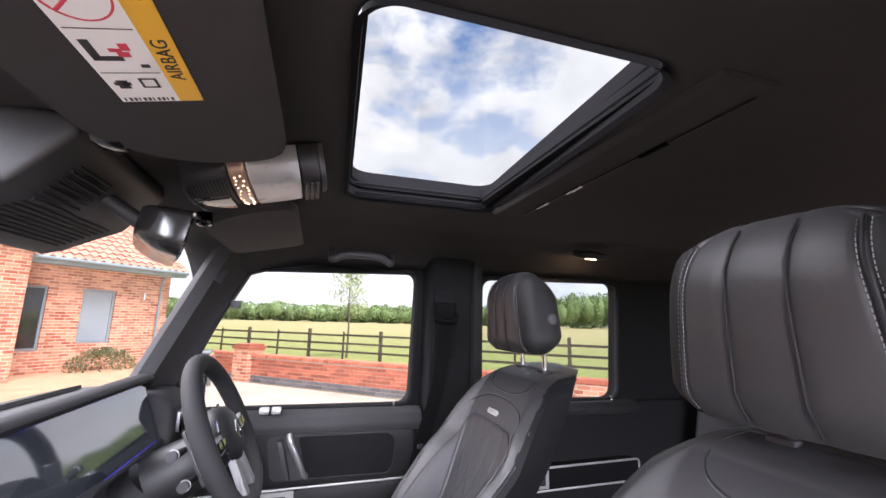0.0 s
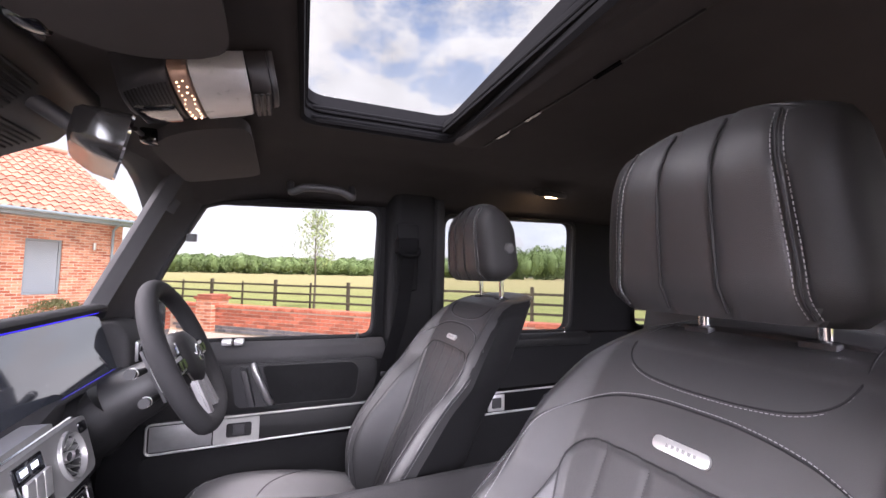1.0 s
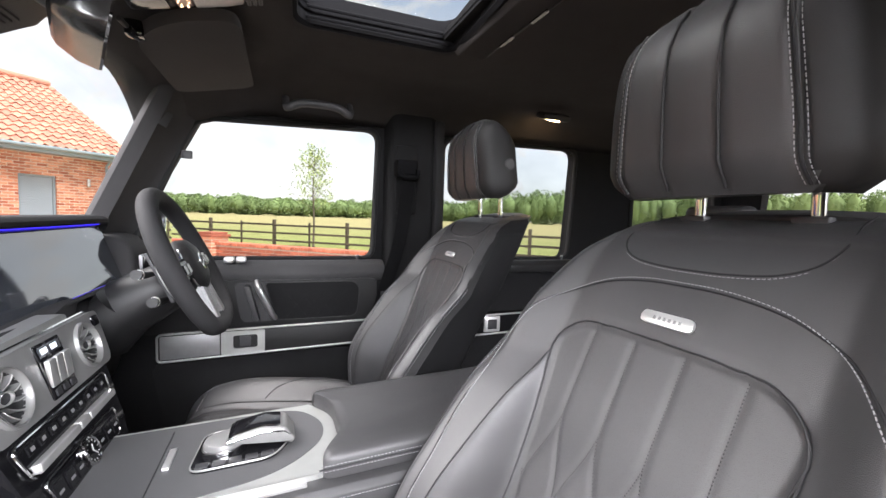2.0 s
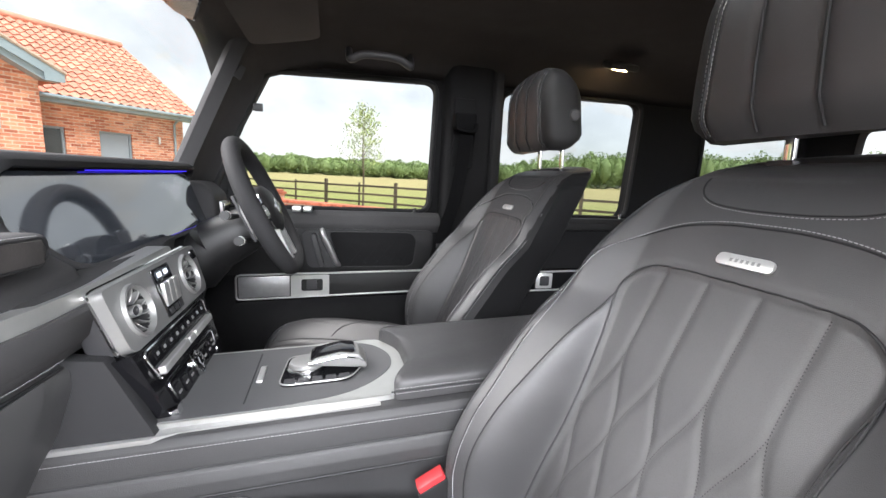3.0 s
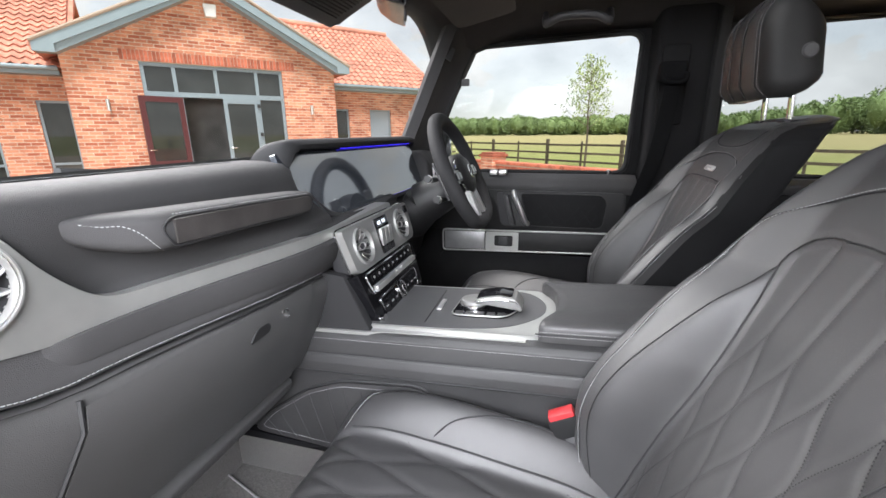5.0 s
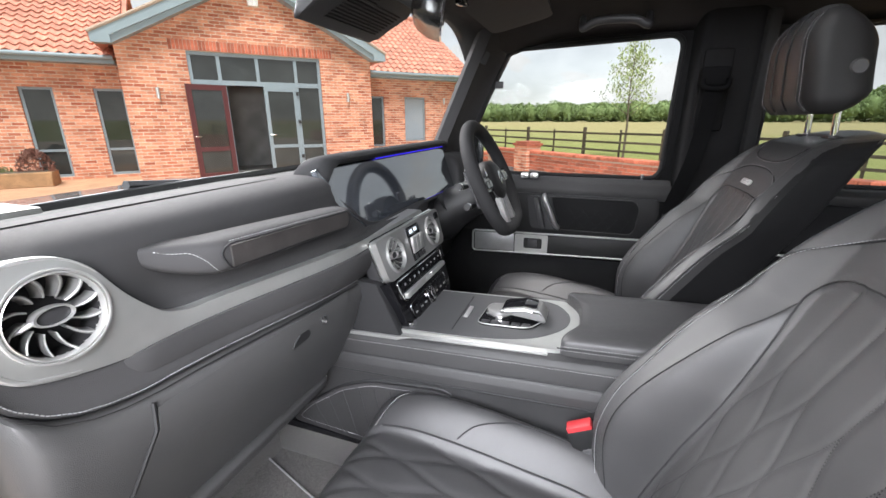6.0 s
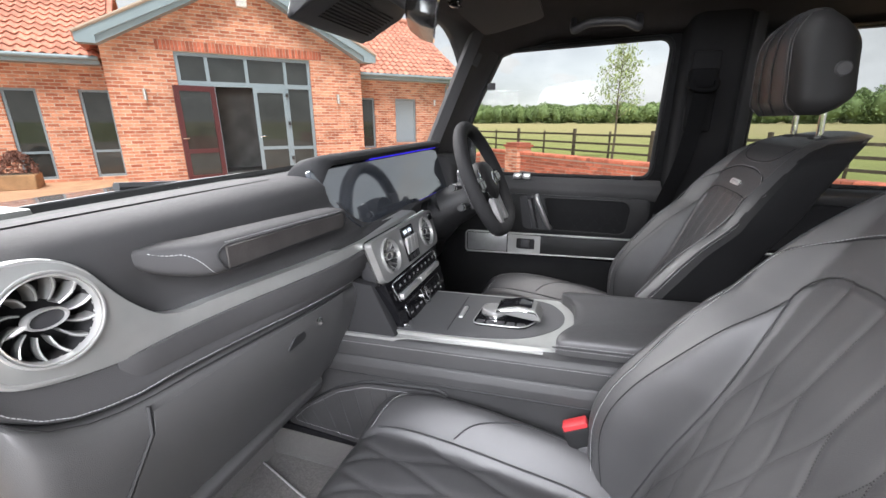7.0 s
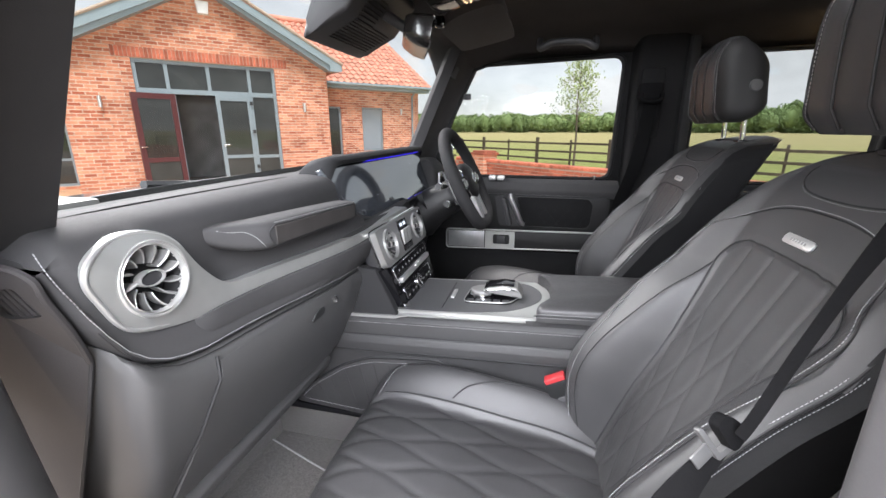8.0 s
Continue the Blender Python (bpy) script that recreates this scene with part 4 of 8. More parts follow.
def dashboard():
    root = thing("dashboard", "grey-black leather dashboard with a wide satin trim band", "dashboard", (-0.6, 0, 0.9))
    # upper leather body, swept across the car
    bm = bmesh.new()
    rows = []
    for y in [-0.7245, -0.722, -0.716, -0.709, -0.702, -0.695] + [-0.688 + 0.008 * i for i in range(18)] + [-0.535, -0.50, -0.46, -0.43, -0.40, -0.37, -0.34, -0.31, -0.28, -0.25, -0.22, -0.20] + [-0.190 + 0.004 * i for i in range(48)] + [0.02, 0.06, 0.1, 0.2, 0.4, 0.6, 0.72, 0.76]:
        k, q = sm(-0.695, -0.7245, y), sm(-0.140, -0.118, y)
        bow = 0.05 * (1 - (y / 0.76) ** 2)
        zb = fascia_low(y)
        rec = 0.013 * sm(-0.565, -0.50, y)
        row = [(-0.94 - bow, 1.20), (-0.72 - bow, 1.235), (-0.66 - bow, 1.268)]
        top = [(-0.58, 1.282, -0.62, 1.274), (-0.50, 1.291, -0.58, 1.276), (-0.455, 1.290, -0.55, 1.274), (-0.417, 1.285, -0.525, 1.266), (-0.400, 1.273, -0.505, 1.25)]
        row += [(x + (x2 - x) * q, z + (z2 - z) * q - 0.016 * k) for x, z, x2, z2 in top]
        zt = 1.267 - 0.012 * k
        for i in range(36):
            t = 0.05 + 0.91 * i / 35
            x, r = lerp_table([(0.05, -0.3960, 0.1), (0.18, -0.3930, 0.4), (0.34, -0.3915, 0.9), (0.52, -0.3905, 1.0), (0.64, -0.389, 0.6), (0.76, -0.387, 0.2), (0.90, -0.383, 0.0), (0.96, -0.3805, 0.0)], t)
            zh = zt + (zb - zt) * t
            hollow = sm(0.0, 0.020, y - (-0.164 + 0.55 * (1.30 - zh)))
            row.append((x - rec * r - 0.010 * k - 0.075 * hollow * (1 - sm(0.60, 0.68, t)), zh))
        row += [(-0.3815 - 0.010 * k, zb), (-0.392 - 0.008 * k, zb - 0.005), (-0.43, zb - 0.006), (-0.90, min(zb - 0.006, 1.19))]
        rows.append([(x, y, z) for x, z in row])
    rings(bm, rows)
    cut = [f for f in bm.faces if all(v.co.x > -0.45 and math.hypot(v.co.y + 0.620, v.co.z - 1.219) < 0.0555 for v in f.verts)]
    bmesh.ops.delete(bm, geom=cut, context="FACES")
    part("upper_pad", swept(bm), LEATHER_DASH, root, "", 45)
    part("top_seam", tubes(smooth_path([(-0.47, -0.715, 1.271), (-0.475, -0.69, 1.286), (-0.48, -0.6, 1.2912), (-0.48, -0.4, 1.2915), (-0.48, -0.20, 1.2905)], 5), radius=0.0011), SEAM, root)
    bm = bmesh.new()
    rows = []
    for i in range(25):
        y = -0.70 + 1.42 * i / 24
        bow = 0.05 * (1 - (y / 0.76) ** 2)
        rows.append([(-0.745 - bow, y, 1.236), (-0.72 - bow, y, 1.2425), (-0.66 - bow, y, 1.2745), (-0.615 - bow * 0.5, y, 1.2855), (-0.612 - bow * 0.5, y, 1.276), (-0.66 - bow, y, 1.262)])
    rings(bm, rows)
    part("defrost_strip", bm, RUBBER, root, "black strip below the windscreen", 40)
    part("top_slot", tubes([(-0.60, -0.60, 1.2800), (-0.60, -0.56, 1.2805)], radius=0.0014), SEAM, root)
    # satin band with the vent surround at its end
    outline = densify(round_poly([(-0.703, 1.252), (-0.655, 1.280), (-0.592, 1.273), (-0.556, 1.212), (-0.512, 1.169), (-0.12, 1.166), (0.165, 1.172), (0.165, 1.142), (-0.12, 1.140), (-0.565, 1.143), (-0.632, 1.156), (-0.672, 1.172)], 0.03, 6), 0.03)
    vc = (-0.620, 1.219)
    hole = [(vc[0] + 0.0445 * math.cos(2 * math.pi * i / 40), vc[1] + 0.0445 * math.sin(2 * math.pi * i / 40)) for i in range(40)]
    bm = pierced(outline, [hole], "x", -0.416, -0.3845)
    bmesh.ops.bevel(bm, geom=[e for e in bm.edges if all(v.co.x > -0.3855 and math.hypot(v.co.y - vc[0], v.co.z - vc[1]) > 0.048 for v in e.verts) and len(e.link_faces) == 2 and e.calc_face_angle(0) > 0.6],
                    offset=0.0085, segments=5, profile=0.5, affect="EDGES", clamp_overlap=True)
    for v in bm.verts:
        v.co.x -= 11.0 * max(0.0, v.co.z - 1.244) ** 2 + 0.010 * sm(-0.685, -0.7245, v.co.y)
    part("trim_band", swept(bm), BAND, root, "grey satin trim with a vent surround", 50)
    rim = [Vector((-0.3850 - 11.0 * max(0.0, z - 1.244) ** 2 - 0.010 * sm(-0.685, -0.7245, y), y * 0.99 - 0.0062, 1.219 + (z - 1.219) * 0.94)) for y, z in outline if y < (-0.572 if z > 1.2 else -0.61) and (z > 1.213 or z < 1.20)]
    cut = max(range(len(rim)), key=lambda i: (rim[i] - rim[i - 1]).length)
    rim_bm = bmesh.new()
    tube(rim_bm, smooth_path(rim[cut:] + rim[:cut], 2), lambda t: 0.0002 + 0.0032 * math.sin(math.pi * t) ** 0.5, 8)
    part("surround_rim", rim_bm, SATIN, root, "bright rim of the vent surround")
    bm = bmesh.new()
    rings(bm, [[(x - d, y, z) for x, z in ((-0.402, 1.150), (-0.3800, 1.146), (-0.3785, 1.140), (-0.3800, fascia_low(y) + 0.024), (-0.3815, fascia_low(y) + 0.018), (-0.40, fascia_low(y) + 0.018))]
               for y, d in ((-0.575, 0.0075), (-0.565, 0.0045), (-0.555, 0.002), (-0.545, 0.0008), (-0.53, 0.0), (-0.48, 0.0), (-0.44, 0.0), (-0.40, 0.0), (-0.35, 0.0), (-0.30, 0.0), (-0.25, 0.0), (-0.20, 0.0), (-0.14, 0.0), (0.165, 0.0))])
    part("band_face", swept(bm), LEATHER_DASH, root, "dark grey face below the band", 30)
    edge = [y for y in (-0.7225, -0.716, -0.709, -0.702, -0.696, -0.690, -0.681, -0.672, -0.662, -0.652, -0.640, -0.628, -0.614, -0.60, -0.58, -0.565, -0.53, -0.5, -0.45, -0.4, -0.35, -0.3, -0.25, -0.2, -0.17, -0.14)]
    line = [Vector((-0.3802 - 0.010 * sm(-0.695, -0.7245, y), y, fascia_low(y) + 0.0035)) for y in edge]
    line = [Vector((-0.405, -0.719, 1.276))] + line
    part("edge_stitching", stitches([[sweep(p) + Vector((0.0006, 0, 0)) for p in smooth_path(line, 4)]], 0.0032, 0.0014, 0.00055), THREAD, root, "light grey stitching")
    bm = bmesh.new()
    tube(bm, [sweep((-0.3775, y, fascia_low(y) - 0.0080)) for y in (-0.70, -0.685, -0.67, -0.65, -0.62, -0.59, -0.55, -0.5, -0.45, -0.4, -0.35, -0.3, -0.25, -0.2, -0.14)], lambda t: 0.0006 + 0.0014 * sm(0.35, 0.75, t), 8)
    part("edge_gap", bm, SEAM, root, "black gap above the glovebox")
    # glovebox face and lower body
    bm = bmesh.new()
    rows = []
    for y, d in ((-0.686, 0.034), (-0.6845, 0.024), (-0.680, 0.012), (-0.673, 0.004), (-0.665, 0.0), (-0.65, 0.0), (-0.62, 0.0), (-0.58, 0.0), (-0.54, 0.0), (-0.5, 0.0), (-0.45, 0.0), (-0.4, 0.0), (-0.35, 0.0), (-0.3, 0.0), (-0.25, 0.0), (-0.2, 0.0), (-0.13, 0.0)):
        zt = fascia_low(y) - 0.009
        rows.append([(-0.398 - d, y, zt + 0.003), (-0.381 - d, y, zt), (-0.373 - d, y, zt - 0.008), (-0.366 - d, y, zt - 0.03), (-0.384 - d * 1.4, y, 0.985 + (zt - 1.085) * 0.2), (-0.424 - d * 1.7, y, 0.880), (-0.50 - d, y, 0.845), (-0.9, y, 0.84), (-0.93, y, 1.06)])
    rings(bm, rows)
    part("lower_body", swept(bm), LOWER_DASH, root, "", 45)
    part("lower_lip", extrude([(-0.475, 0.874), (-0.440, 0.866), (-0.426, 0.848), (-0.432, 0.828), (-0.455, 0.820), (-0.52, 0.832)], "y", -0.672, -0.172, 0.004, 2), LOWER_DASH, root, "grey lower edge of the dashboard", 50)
    low = [(-0.372, 1.079), (-0.366, 1.056), (-0.384, 0.985), (-0.424, 0.880)]
    bm = bmesh.new()
    lean = [-0.563, -0.570, -0.600, -0.638, -0.63, -0.57]
    rings(bm, [[(x, max(y, e), z) for (x, z), e in zip(low + [(-0.45, 0.91), (-0.40, 1.06)], lean)] for y in (-0.70, -0.56, -0.50, -0.45, -0.40, -0.35, -0.30, -0.25, -0.195)])
    bmesh.ops.translate(bm, verts=bm.verts, vec=(0.0035, 0, -0.001))
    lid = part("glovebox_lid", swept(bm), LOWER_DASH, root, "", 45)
    part("lid_gap", tubes([(-0.371, -0.566, 1.086), (-0.3645, -0.573, 1.055), (-0.382, -0.603, 0.985), (-0.427, -0.641, 0.882)], radius=0.0026), SEAM, lid)
    m = Matrix.Translation(sweep((-0.3625, -0.270, 1.052))) @ Matrix.Rotation(radians(75), 4, "Y")
    bm = bmesh.new()
    revolve(bm, [(0.008, -0.003), (0.008, 0.002), (0.006, 0.003), (0.002, 0.003)], m, 16)
    part("lock", bm, CHROME, lid, "small chrome lock")
    # flat dark plate in place of a recess, its shade painted in
    pull = Matrix.Translation(sweep((-0.3670, -0.322, 1.043))) @ Matrix.Rotation(radians(14), 4, "Y")
    bm = bmesh.new()
    loop = round_poly([(-0.026, -0.011), (0.018, -0.009), (0.022, 0.011), (-0.012, 0.011)], 0.006)
    rings(bm, [[pull @ Vector((-0.004, y, z)) for y, z in loop], [pull @ Vector((0.0042, y, z)) for y, z in loop]])
    part("finger_pull", bm, SEAM, lid, "dark plate for the shaded finger recess")
    # knee bolster at the driver's side
    part("driver_lower_body", extrude([(-0.42, 1.10), (-0.40, 1.02), (-0.45, 0.86), (-0.55, 0.80), (-0.93, 0.80), (-0.93, 1.10)], "y", 0.13, 0.76, 0.02, 3), PLASTIC, root)
    # end panel beside the door with its slotted grille
    slant = Vector((-0.932, -0.361, 0))
    out = Vector((0.361, -0.932, 0))
    base = Vector((-0.412, -0.686, 0))

    def on_end(s, z, d=0.0):
        lean = lerp_table([(0.4, 0.0), (1.147, 0.002), (1.197, 0.023), (1.232, 0.036), (1.256, 0.042), (1.29, 0.044)], z)[0]
        return base + slant * s + out * (d + lean) + Vector((0, 0, z))
    prof = [(0.0, 1.147), (-0.003, 1.172), (-0.004, 1.197), (-0.001, 1.232), (0.002, 1.256), (0.030, 1.270), (0.12, 1.276), (0.36, 1.276), (0.36, 1.197), (0.36, 1.147), (0.36, 0.50), (0.13, 0.50), (0.092, 0.80), (0.052, 0.96), (0.022, 1.064)]
    hole = [(0.009, 1.213), (0.020, 1.248), (0.036, 1.246), (0.046, 1.222), (0.041, 1.212)]
    flat = pierced(prof, [round_poly(hole, 0.006, 3)], "x", 0.0, 0.006)
    for v in flat.verts:
        d, s_, z_ = v.co
        v.co = on_end(s_, z_, d)
    end = part("end_panel", flat, JAMB, root, "dark plastic dash end", 30)
    bm = bmesh.new()
    rings(bm, [[on_end(s_, z_, -0.016) for s_, z_ in hole], [on_end(s_, z_, -0.006) for s_, z_ in hole]])
    part("grille_well", bm, SEAM, end)
    for k in range(6):
        a = 0.018 + 0.0055 * k
        part("grille_bar", tubes([on_end(a + 0.002, 1.249, -0.001), on_end(a - 0.008, 1.211, -0.001)], radius=0.0019), JAMB, end)
    part("end_rim", tubes(smooth_path([on_end(s_, z_, 0.006) for s_, z_ in prof[:7]], 5), radius=0.0035), JAMB, end)
    part("corner_bead", tubes(smooth_path([on_end(s_, z_, 0.004) for s_, z_ in (prof[0], prof[-1], prof[-2], prof[-3], prof[-4])], 5), radius=0.0028), PLASTIC, end)
    # round vent
    air_vent(root, (-0.3865, -0.620, 1.219), 0.0455, -5)
    # tweeter plate on the dash top
    part("speaker_plate", obox((-0.69, -0.62, 1.270), (-0.60, -0.50, 1.2885), 0.008), TRIM_FACE, root, "satin speaker plate")
    return root


def air_vent(root, c, r, tilt=0.0):
    m = Matrix.Translation(c) @ Matrix.Rotation(radians(90 + tilt), 4, "Y")
    bm = bmesh.new()
    revolve(bm, [(r * 0.855, -0.005), (r * 0.86, -0.001), (r * 0.90, 0.004), (r * 0.93, 0.003), (r * 0.945, 0.001), (r * 0.96, 0.0045), (r, 0.0045), (r * 1.03, -0.004)], m, 48, False)
    vent = part("air_vent", bm, SATIN if r > 0.04 else PANEL, root, "round turbine air vent with bright blades")
    bm = bmesh.new()
    revolve(bm, [(0.001, -0.029), (r * 0.845, -0.029), (r * 0.858, -0.003)], m, 28, False)
    part("vent_well", bm, SEAM, vent)
    oval = m @ Matrix.Diagonal((0.85, 1.55, 1, 1))
    bm = bmesh.new()
    revolve(bm, [(r * 0.16, -0.024), (r * 0.22, -0.010), (r * 0.215, -0.005), (0.001, -0.004)], oval, 28)
    part("hub", bm, PLASTIC, vent)
    bm = bmesh.new()
    revolve(bm, [(r * 0.205, -0.008), (r * 0.21, -0.002), (r * 0.24, -0.0015), (r * 0.255, -0.006), (r * 0.25, -0.012)], oval, 28, False)
    part("hub_ring", bm, SATIN, vent)
    # lever from the hub towards the rim
    bm = bmesh.new()
    tube(bm, [m @ Vector((0.0, -r * 0.30, -0.007)), m @ Vector((r * 0.10, -r * 0.55, -0.010)), m @ Vector((r * 0.16, -r * 0.80, -0.014))], lambda t: 0.0030 - 0.0012 * t, 8)
    part("lever", bm, SATIN if r > 0.04 else PANEL, vent)
    n = 12
    for i in range(n):
        mm = m @ Matrix.Rotation(2 * math.pi * i / n, 4, "Z")
        bm = bmesh.new()
        lo = []
        for j in range(6):
            t = j / 5
            rad, ang = r * (0.40 + 0.45 * t), 0.20 * t * t
            p = Vector((rad * math.cos(ang), rad * math.sin(ang), -0.012 + 0.009 * t))
            w = r * (0.020 + 0.030 * t)
            lo.append((mm @ (p + Vector((0, -w, 0.0015))), mm @ (p + Vector((0, w, 0.001))), mm @ (p + Vector((0, w + 0.002, -0.014))), mm @ (p + Vector((0, w * 0.5, -0.014)))))
        rings(bm, lo)
        part("blade", bm, TRIM_FACE, vent, "", 20)
        part("blade_edge", tubes([q[0].lerp(q[1], 0.5) for q in lo], radius=0.0008 if r > 0.04 else 0.0006, seg=5), BAND, vent, "bright blade edge")
    return vent


dash = dashboard()


def handle_ring(y, n=28):
    """Section of the grab bar at y."""
    cx, hd, cz, h = lerp_table([(-0.531, -0.404, 0.004, 1.248, 0.004), (-0.526, -0.401, 0.014, 1.246, 0.011), (-0.518, -0.396, 0.022, 1.243, 0.0150), (-0.505, -0.389, 0.030, 1.240, 0.0185),
                                (-0.490, -0.379, 0.036, 1.2375, 0.0210), (-0.475, -0.369, 0.036, 1.236, 0.0220), (-0.455, -0.362, 0.032, 1.2355, 0.0225), (-0.33, -0.356, 0.029, 1.232, 0.0205),
                                (-0.215, -0.350, 0.027, 1.227, 0.0195), (-0.190, -0.352, 0.024, 1.226, 0.017), (-0.176, -0.357, 0.016, 1.225, 0.012), (-0.170, -0.360, 0.006, 1.225, 0.005)], y)
    out = []
    for j in range(n):
        a = 2 * math.pi * j / n
        c, q = math.cos(a), math.sin(a)
        out.append(Vector((cx + hd * math.copysign(abs(c) ** 0.5, c), y, cz + h * math.copysign(abs(q) ** 0.55, q))))
    return out


def dash_handle():
    root = thing("grab_bar", "leather grab bar with a suede inlay on the dashboard", "grab handle", (-0.38, -0.34, 1.23))
    ys = [-0.531, -0.529, -0.526, -0.522, -0.518, -0.512, -0.505, -0.498, -0.490, -0.482, -0.475, -0.465, -0.455] + [-0.44 + 0.02 * k for k in range(12)] + [-0.205, -0.198, -0.190, -0.183, -0.176, -0.173, -0.170]
    bm = bmesh.new()
    rings(bm, [handle_ring(y) for y in ys])
    part("bar", bm, LEATHER_DASH, root, "", 60)
    def face(y, v):
        cx, cz, h = handle_ring(y)[0].x, handle_ring(y)[0].z, handle_ring(y)[7].z - handle_ring(y)[0].z
        return Vector((cx + 0.0006, y, cz + v * h))
    spread = [-0.462 + 0.021 * k for k in range(13)]
    bm = bmesh.new()
    rings(bm, [[face(y, 0.62) + Vector((0.0, 0, 0)), face(y, 0.60) + Vector((0.0016, 0, 0)), face(y, -0.60) + Vector((0.0016, 0, 0)), face(y, -0.62), face(y, -0.5) + Vector((-0.004, 0, 0)), face(y, 0.5) + Vector((-0.004, 0, 0))] for y in spread])
    part("inlay", bm, INLAY, root, "dark streaked inlay")
    loop = [face(y, 0.72) for y in spread] + [face(-0.195, 0.0)] + [face(y, -0.72) for y in spread[::-1]] + [face(-0.470, -0.3), face(-0.474, 0.3)]
    part("inlay_seam", tubes(smooth_path(loop, 3, True), radius=0.0012, closed=True), SEAM, root)
    part("stitching", stitches([smooth_path([face(y, 0.86) + Vector((-0.001, 0, 0)) for y in spread], 3)], 0.0026, 0.0018, 0.0004), THREAD, root, "light grey stitching")
    part("end_stitching", stitches([smooth_path([handle_ring(-0.522)[2], handle_ring(-0.512)[1], handle_ring(-0.500)[1], handle_ring(-0.490)[0], handle_ring(-0.480)[26], handle_ring(-0.472)[24]], 4)], 0.0026, 0.0018, 0.0005), THREAD, root, "light grey stitching")


dash_handle()


def display():
    root = thing("display_screen", "wide dark glass display under a leather hood", "screen", (-0.43, 0.24, 1.2))
    m = Matrix.Translation((-0.408, 0.0, 1.235)) @ Matrix.Rotation(radians(-20), 4, "Y")
    loop = round_poly([(-0.142, 0.072), (0.605, 0.072), (0.60, -0.080), (-0.132, -0.080)], 0.006)
    bm = bmesh.new()
    rings(bm, [[m @ Vector((-0.012, y, z)) for y, z in loop], [m @ Vector((0.0, y, z)) for y, z in loop]])
    part("panel", bm, SCREEN_GLASS, root, "dark reflecting glass")
    hood = [(-0.476, 1.262), (-0.474, 1.308), (-0.458, 1.323), (-0.434, 1.3285), (-0.416, 1.3255), (-0.409, 1.318), (-0.411, 1.310), (-0.421, 1.3065), (-0.445, 1.307), (-0.462, 1.262)]
    bm = bmesh.new()
    rows = []
    for y, k, back in ((-0.136, 0.50, 0.024), (-0.134, 0.74, 0.021), (-0.128, 0.90, 0.016), (-0.116, 0.98, 0.010), (-0.100, 1.0, 0.005), (-0.085, 1.0, 0.001), (-0.07, 1, 0), (0.0, 1, 0), (0.3, 1, 0), (0.585, 1, 0), (0.610, 0.97, 0.002), (0.622, 0.85, 0.006), (0.628, 0.6, 0.010)):
        drop = 0.034 * sm(-0.092, -0.118, y)
        rows.append([(x - back + (1 - k) * 0.4 * (-0.44 - x), y, 1.262 + (z - 1.262) * k - 0.25 * back - (drop if 6 <= i <= 8 else 0.0)) for i, (x, z) in enumerate(hood)])
    rings(bm, rows)
    part("hood", bm, HOOD_LEATHER, root, "", 50)
    part("light_strip", tubes([(-0.4275, 0.10, 1.3042), (-0.4275, 0.595, 1.3042)], radius=0.0012), BLUE_GLOW, root, "thin blue light strip")
    part("light_strip", tubes([m @ Vector((0.001, -0.030, -0.0745)), m @ Vector((0.001, 0.585, -0.0745))], radius=0.0006), BLUE_FAINT, root, "thin blue light strip")
    bm = bmesh.new()
    rows = []
    for y, k in ((-0.225, 0.5), (-0.215, 0.85), (-0.20, 1.0), (-0.17, 1.0), (-0.10, 1.0), (0.1, 1.0), (0.35, 1.0), (0.60, 1.0)):
        rows.append([(-0.45, y, 1.10), (-0.446, y, 1.150), (-0.436 + 0.01 * (1 - k), y, 1.150 + 0.016 * k), (-0.405, y, 1.150 + 0.020 * k), (-0.3885, y, 1.148 + 0.018 * k), (-0.386, y, 1.155), (-0.386, y, 1.10)])
    rings(bm, rows)
    part("apron", swept(bm), LEATHER_DASH, root, "", 40)
    bm = bmesh.new()
    tube(bm, smooth_path([(-0.420, -0.112, 1.250), (-0.404, -0.078, 1.214), (-0.392, -0.052, 1.187), (-0.384, -0.028, 1.172), (-0.378, 0.01, 1.164), (-0.376, 0.08, 1.162), (-0.376, 0.35, 1.162), (-0.376, 0.60, 1.162)], 6), 0.0050, 10)
    part("lower_ledge", bm, LEATHER_DASH, root, "", 60)
    part("ledge_seam", tubes([(-0.3705, 0.0, 1.1605), (-0.3705, 0.60, 1.1605)], radius=0.0010), SEAM, root)
    part("rear_shell", obox((-0.52, -0.10, 1.19), (-0.445, 0.62, 1.30), 0.02), PLASTIC, root)


def screen_mat():
    m = bpy.data.materials.new("screen_glass")
    m.use_nodes = True
    b = m.node_tree.nodes["Principled BSDF"]
    b.inputs["Base Color"].default_value = (0.040, 0.046, 0.056, 1)
    b.inputs["Roughness"].default_value = 0.06
    b.inputs["Specular IOR Level"].default_value = 0.5
    b.inputs["IOR"].default_value = 2.6
    return m


SCREEN_GLASS = screen_mat()
display()


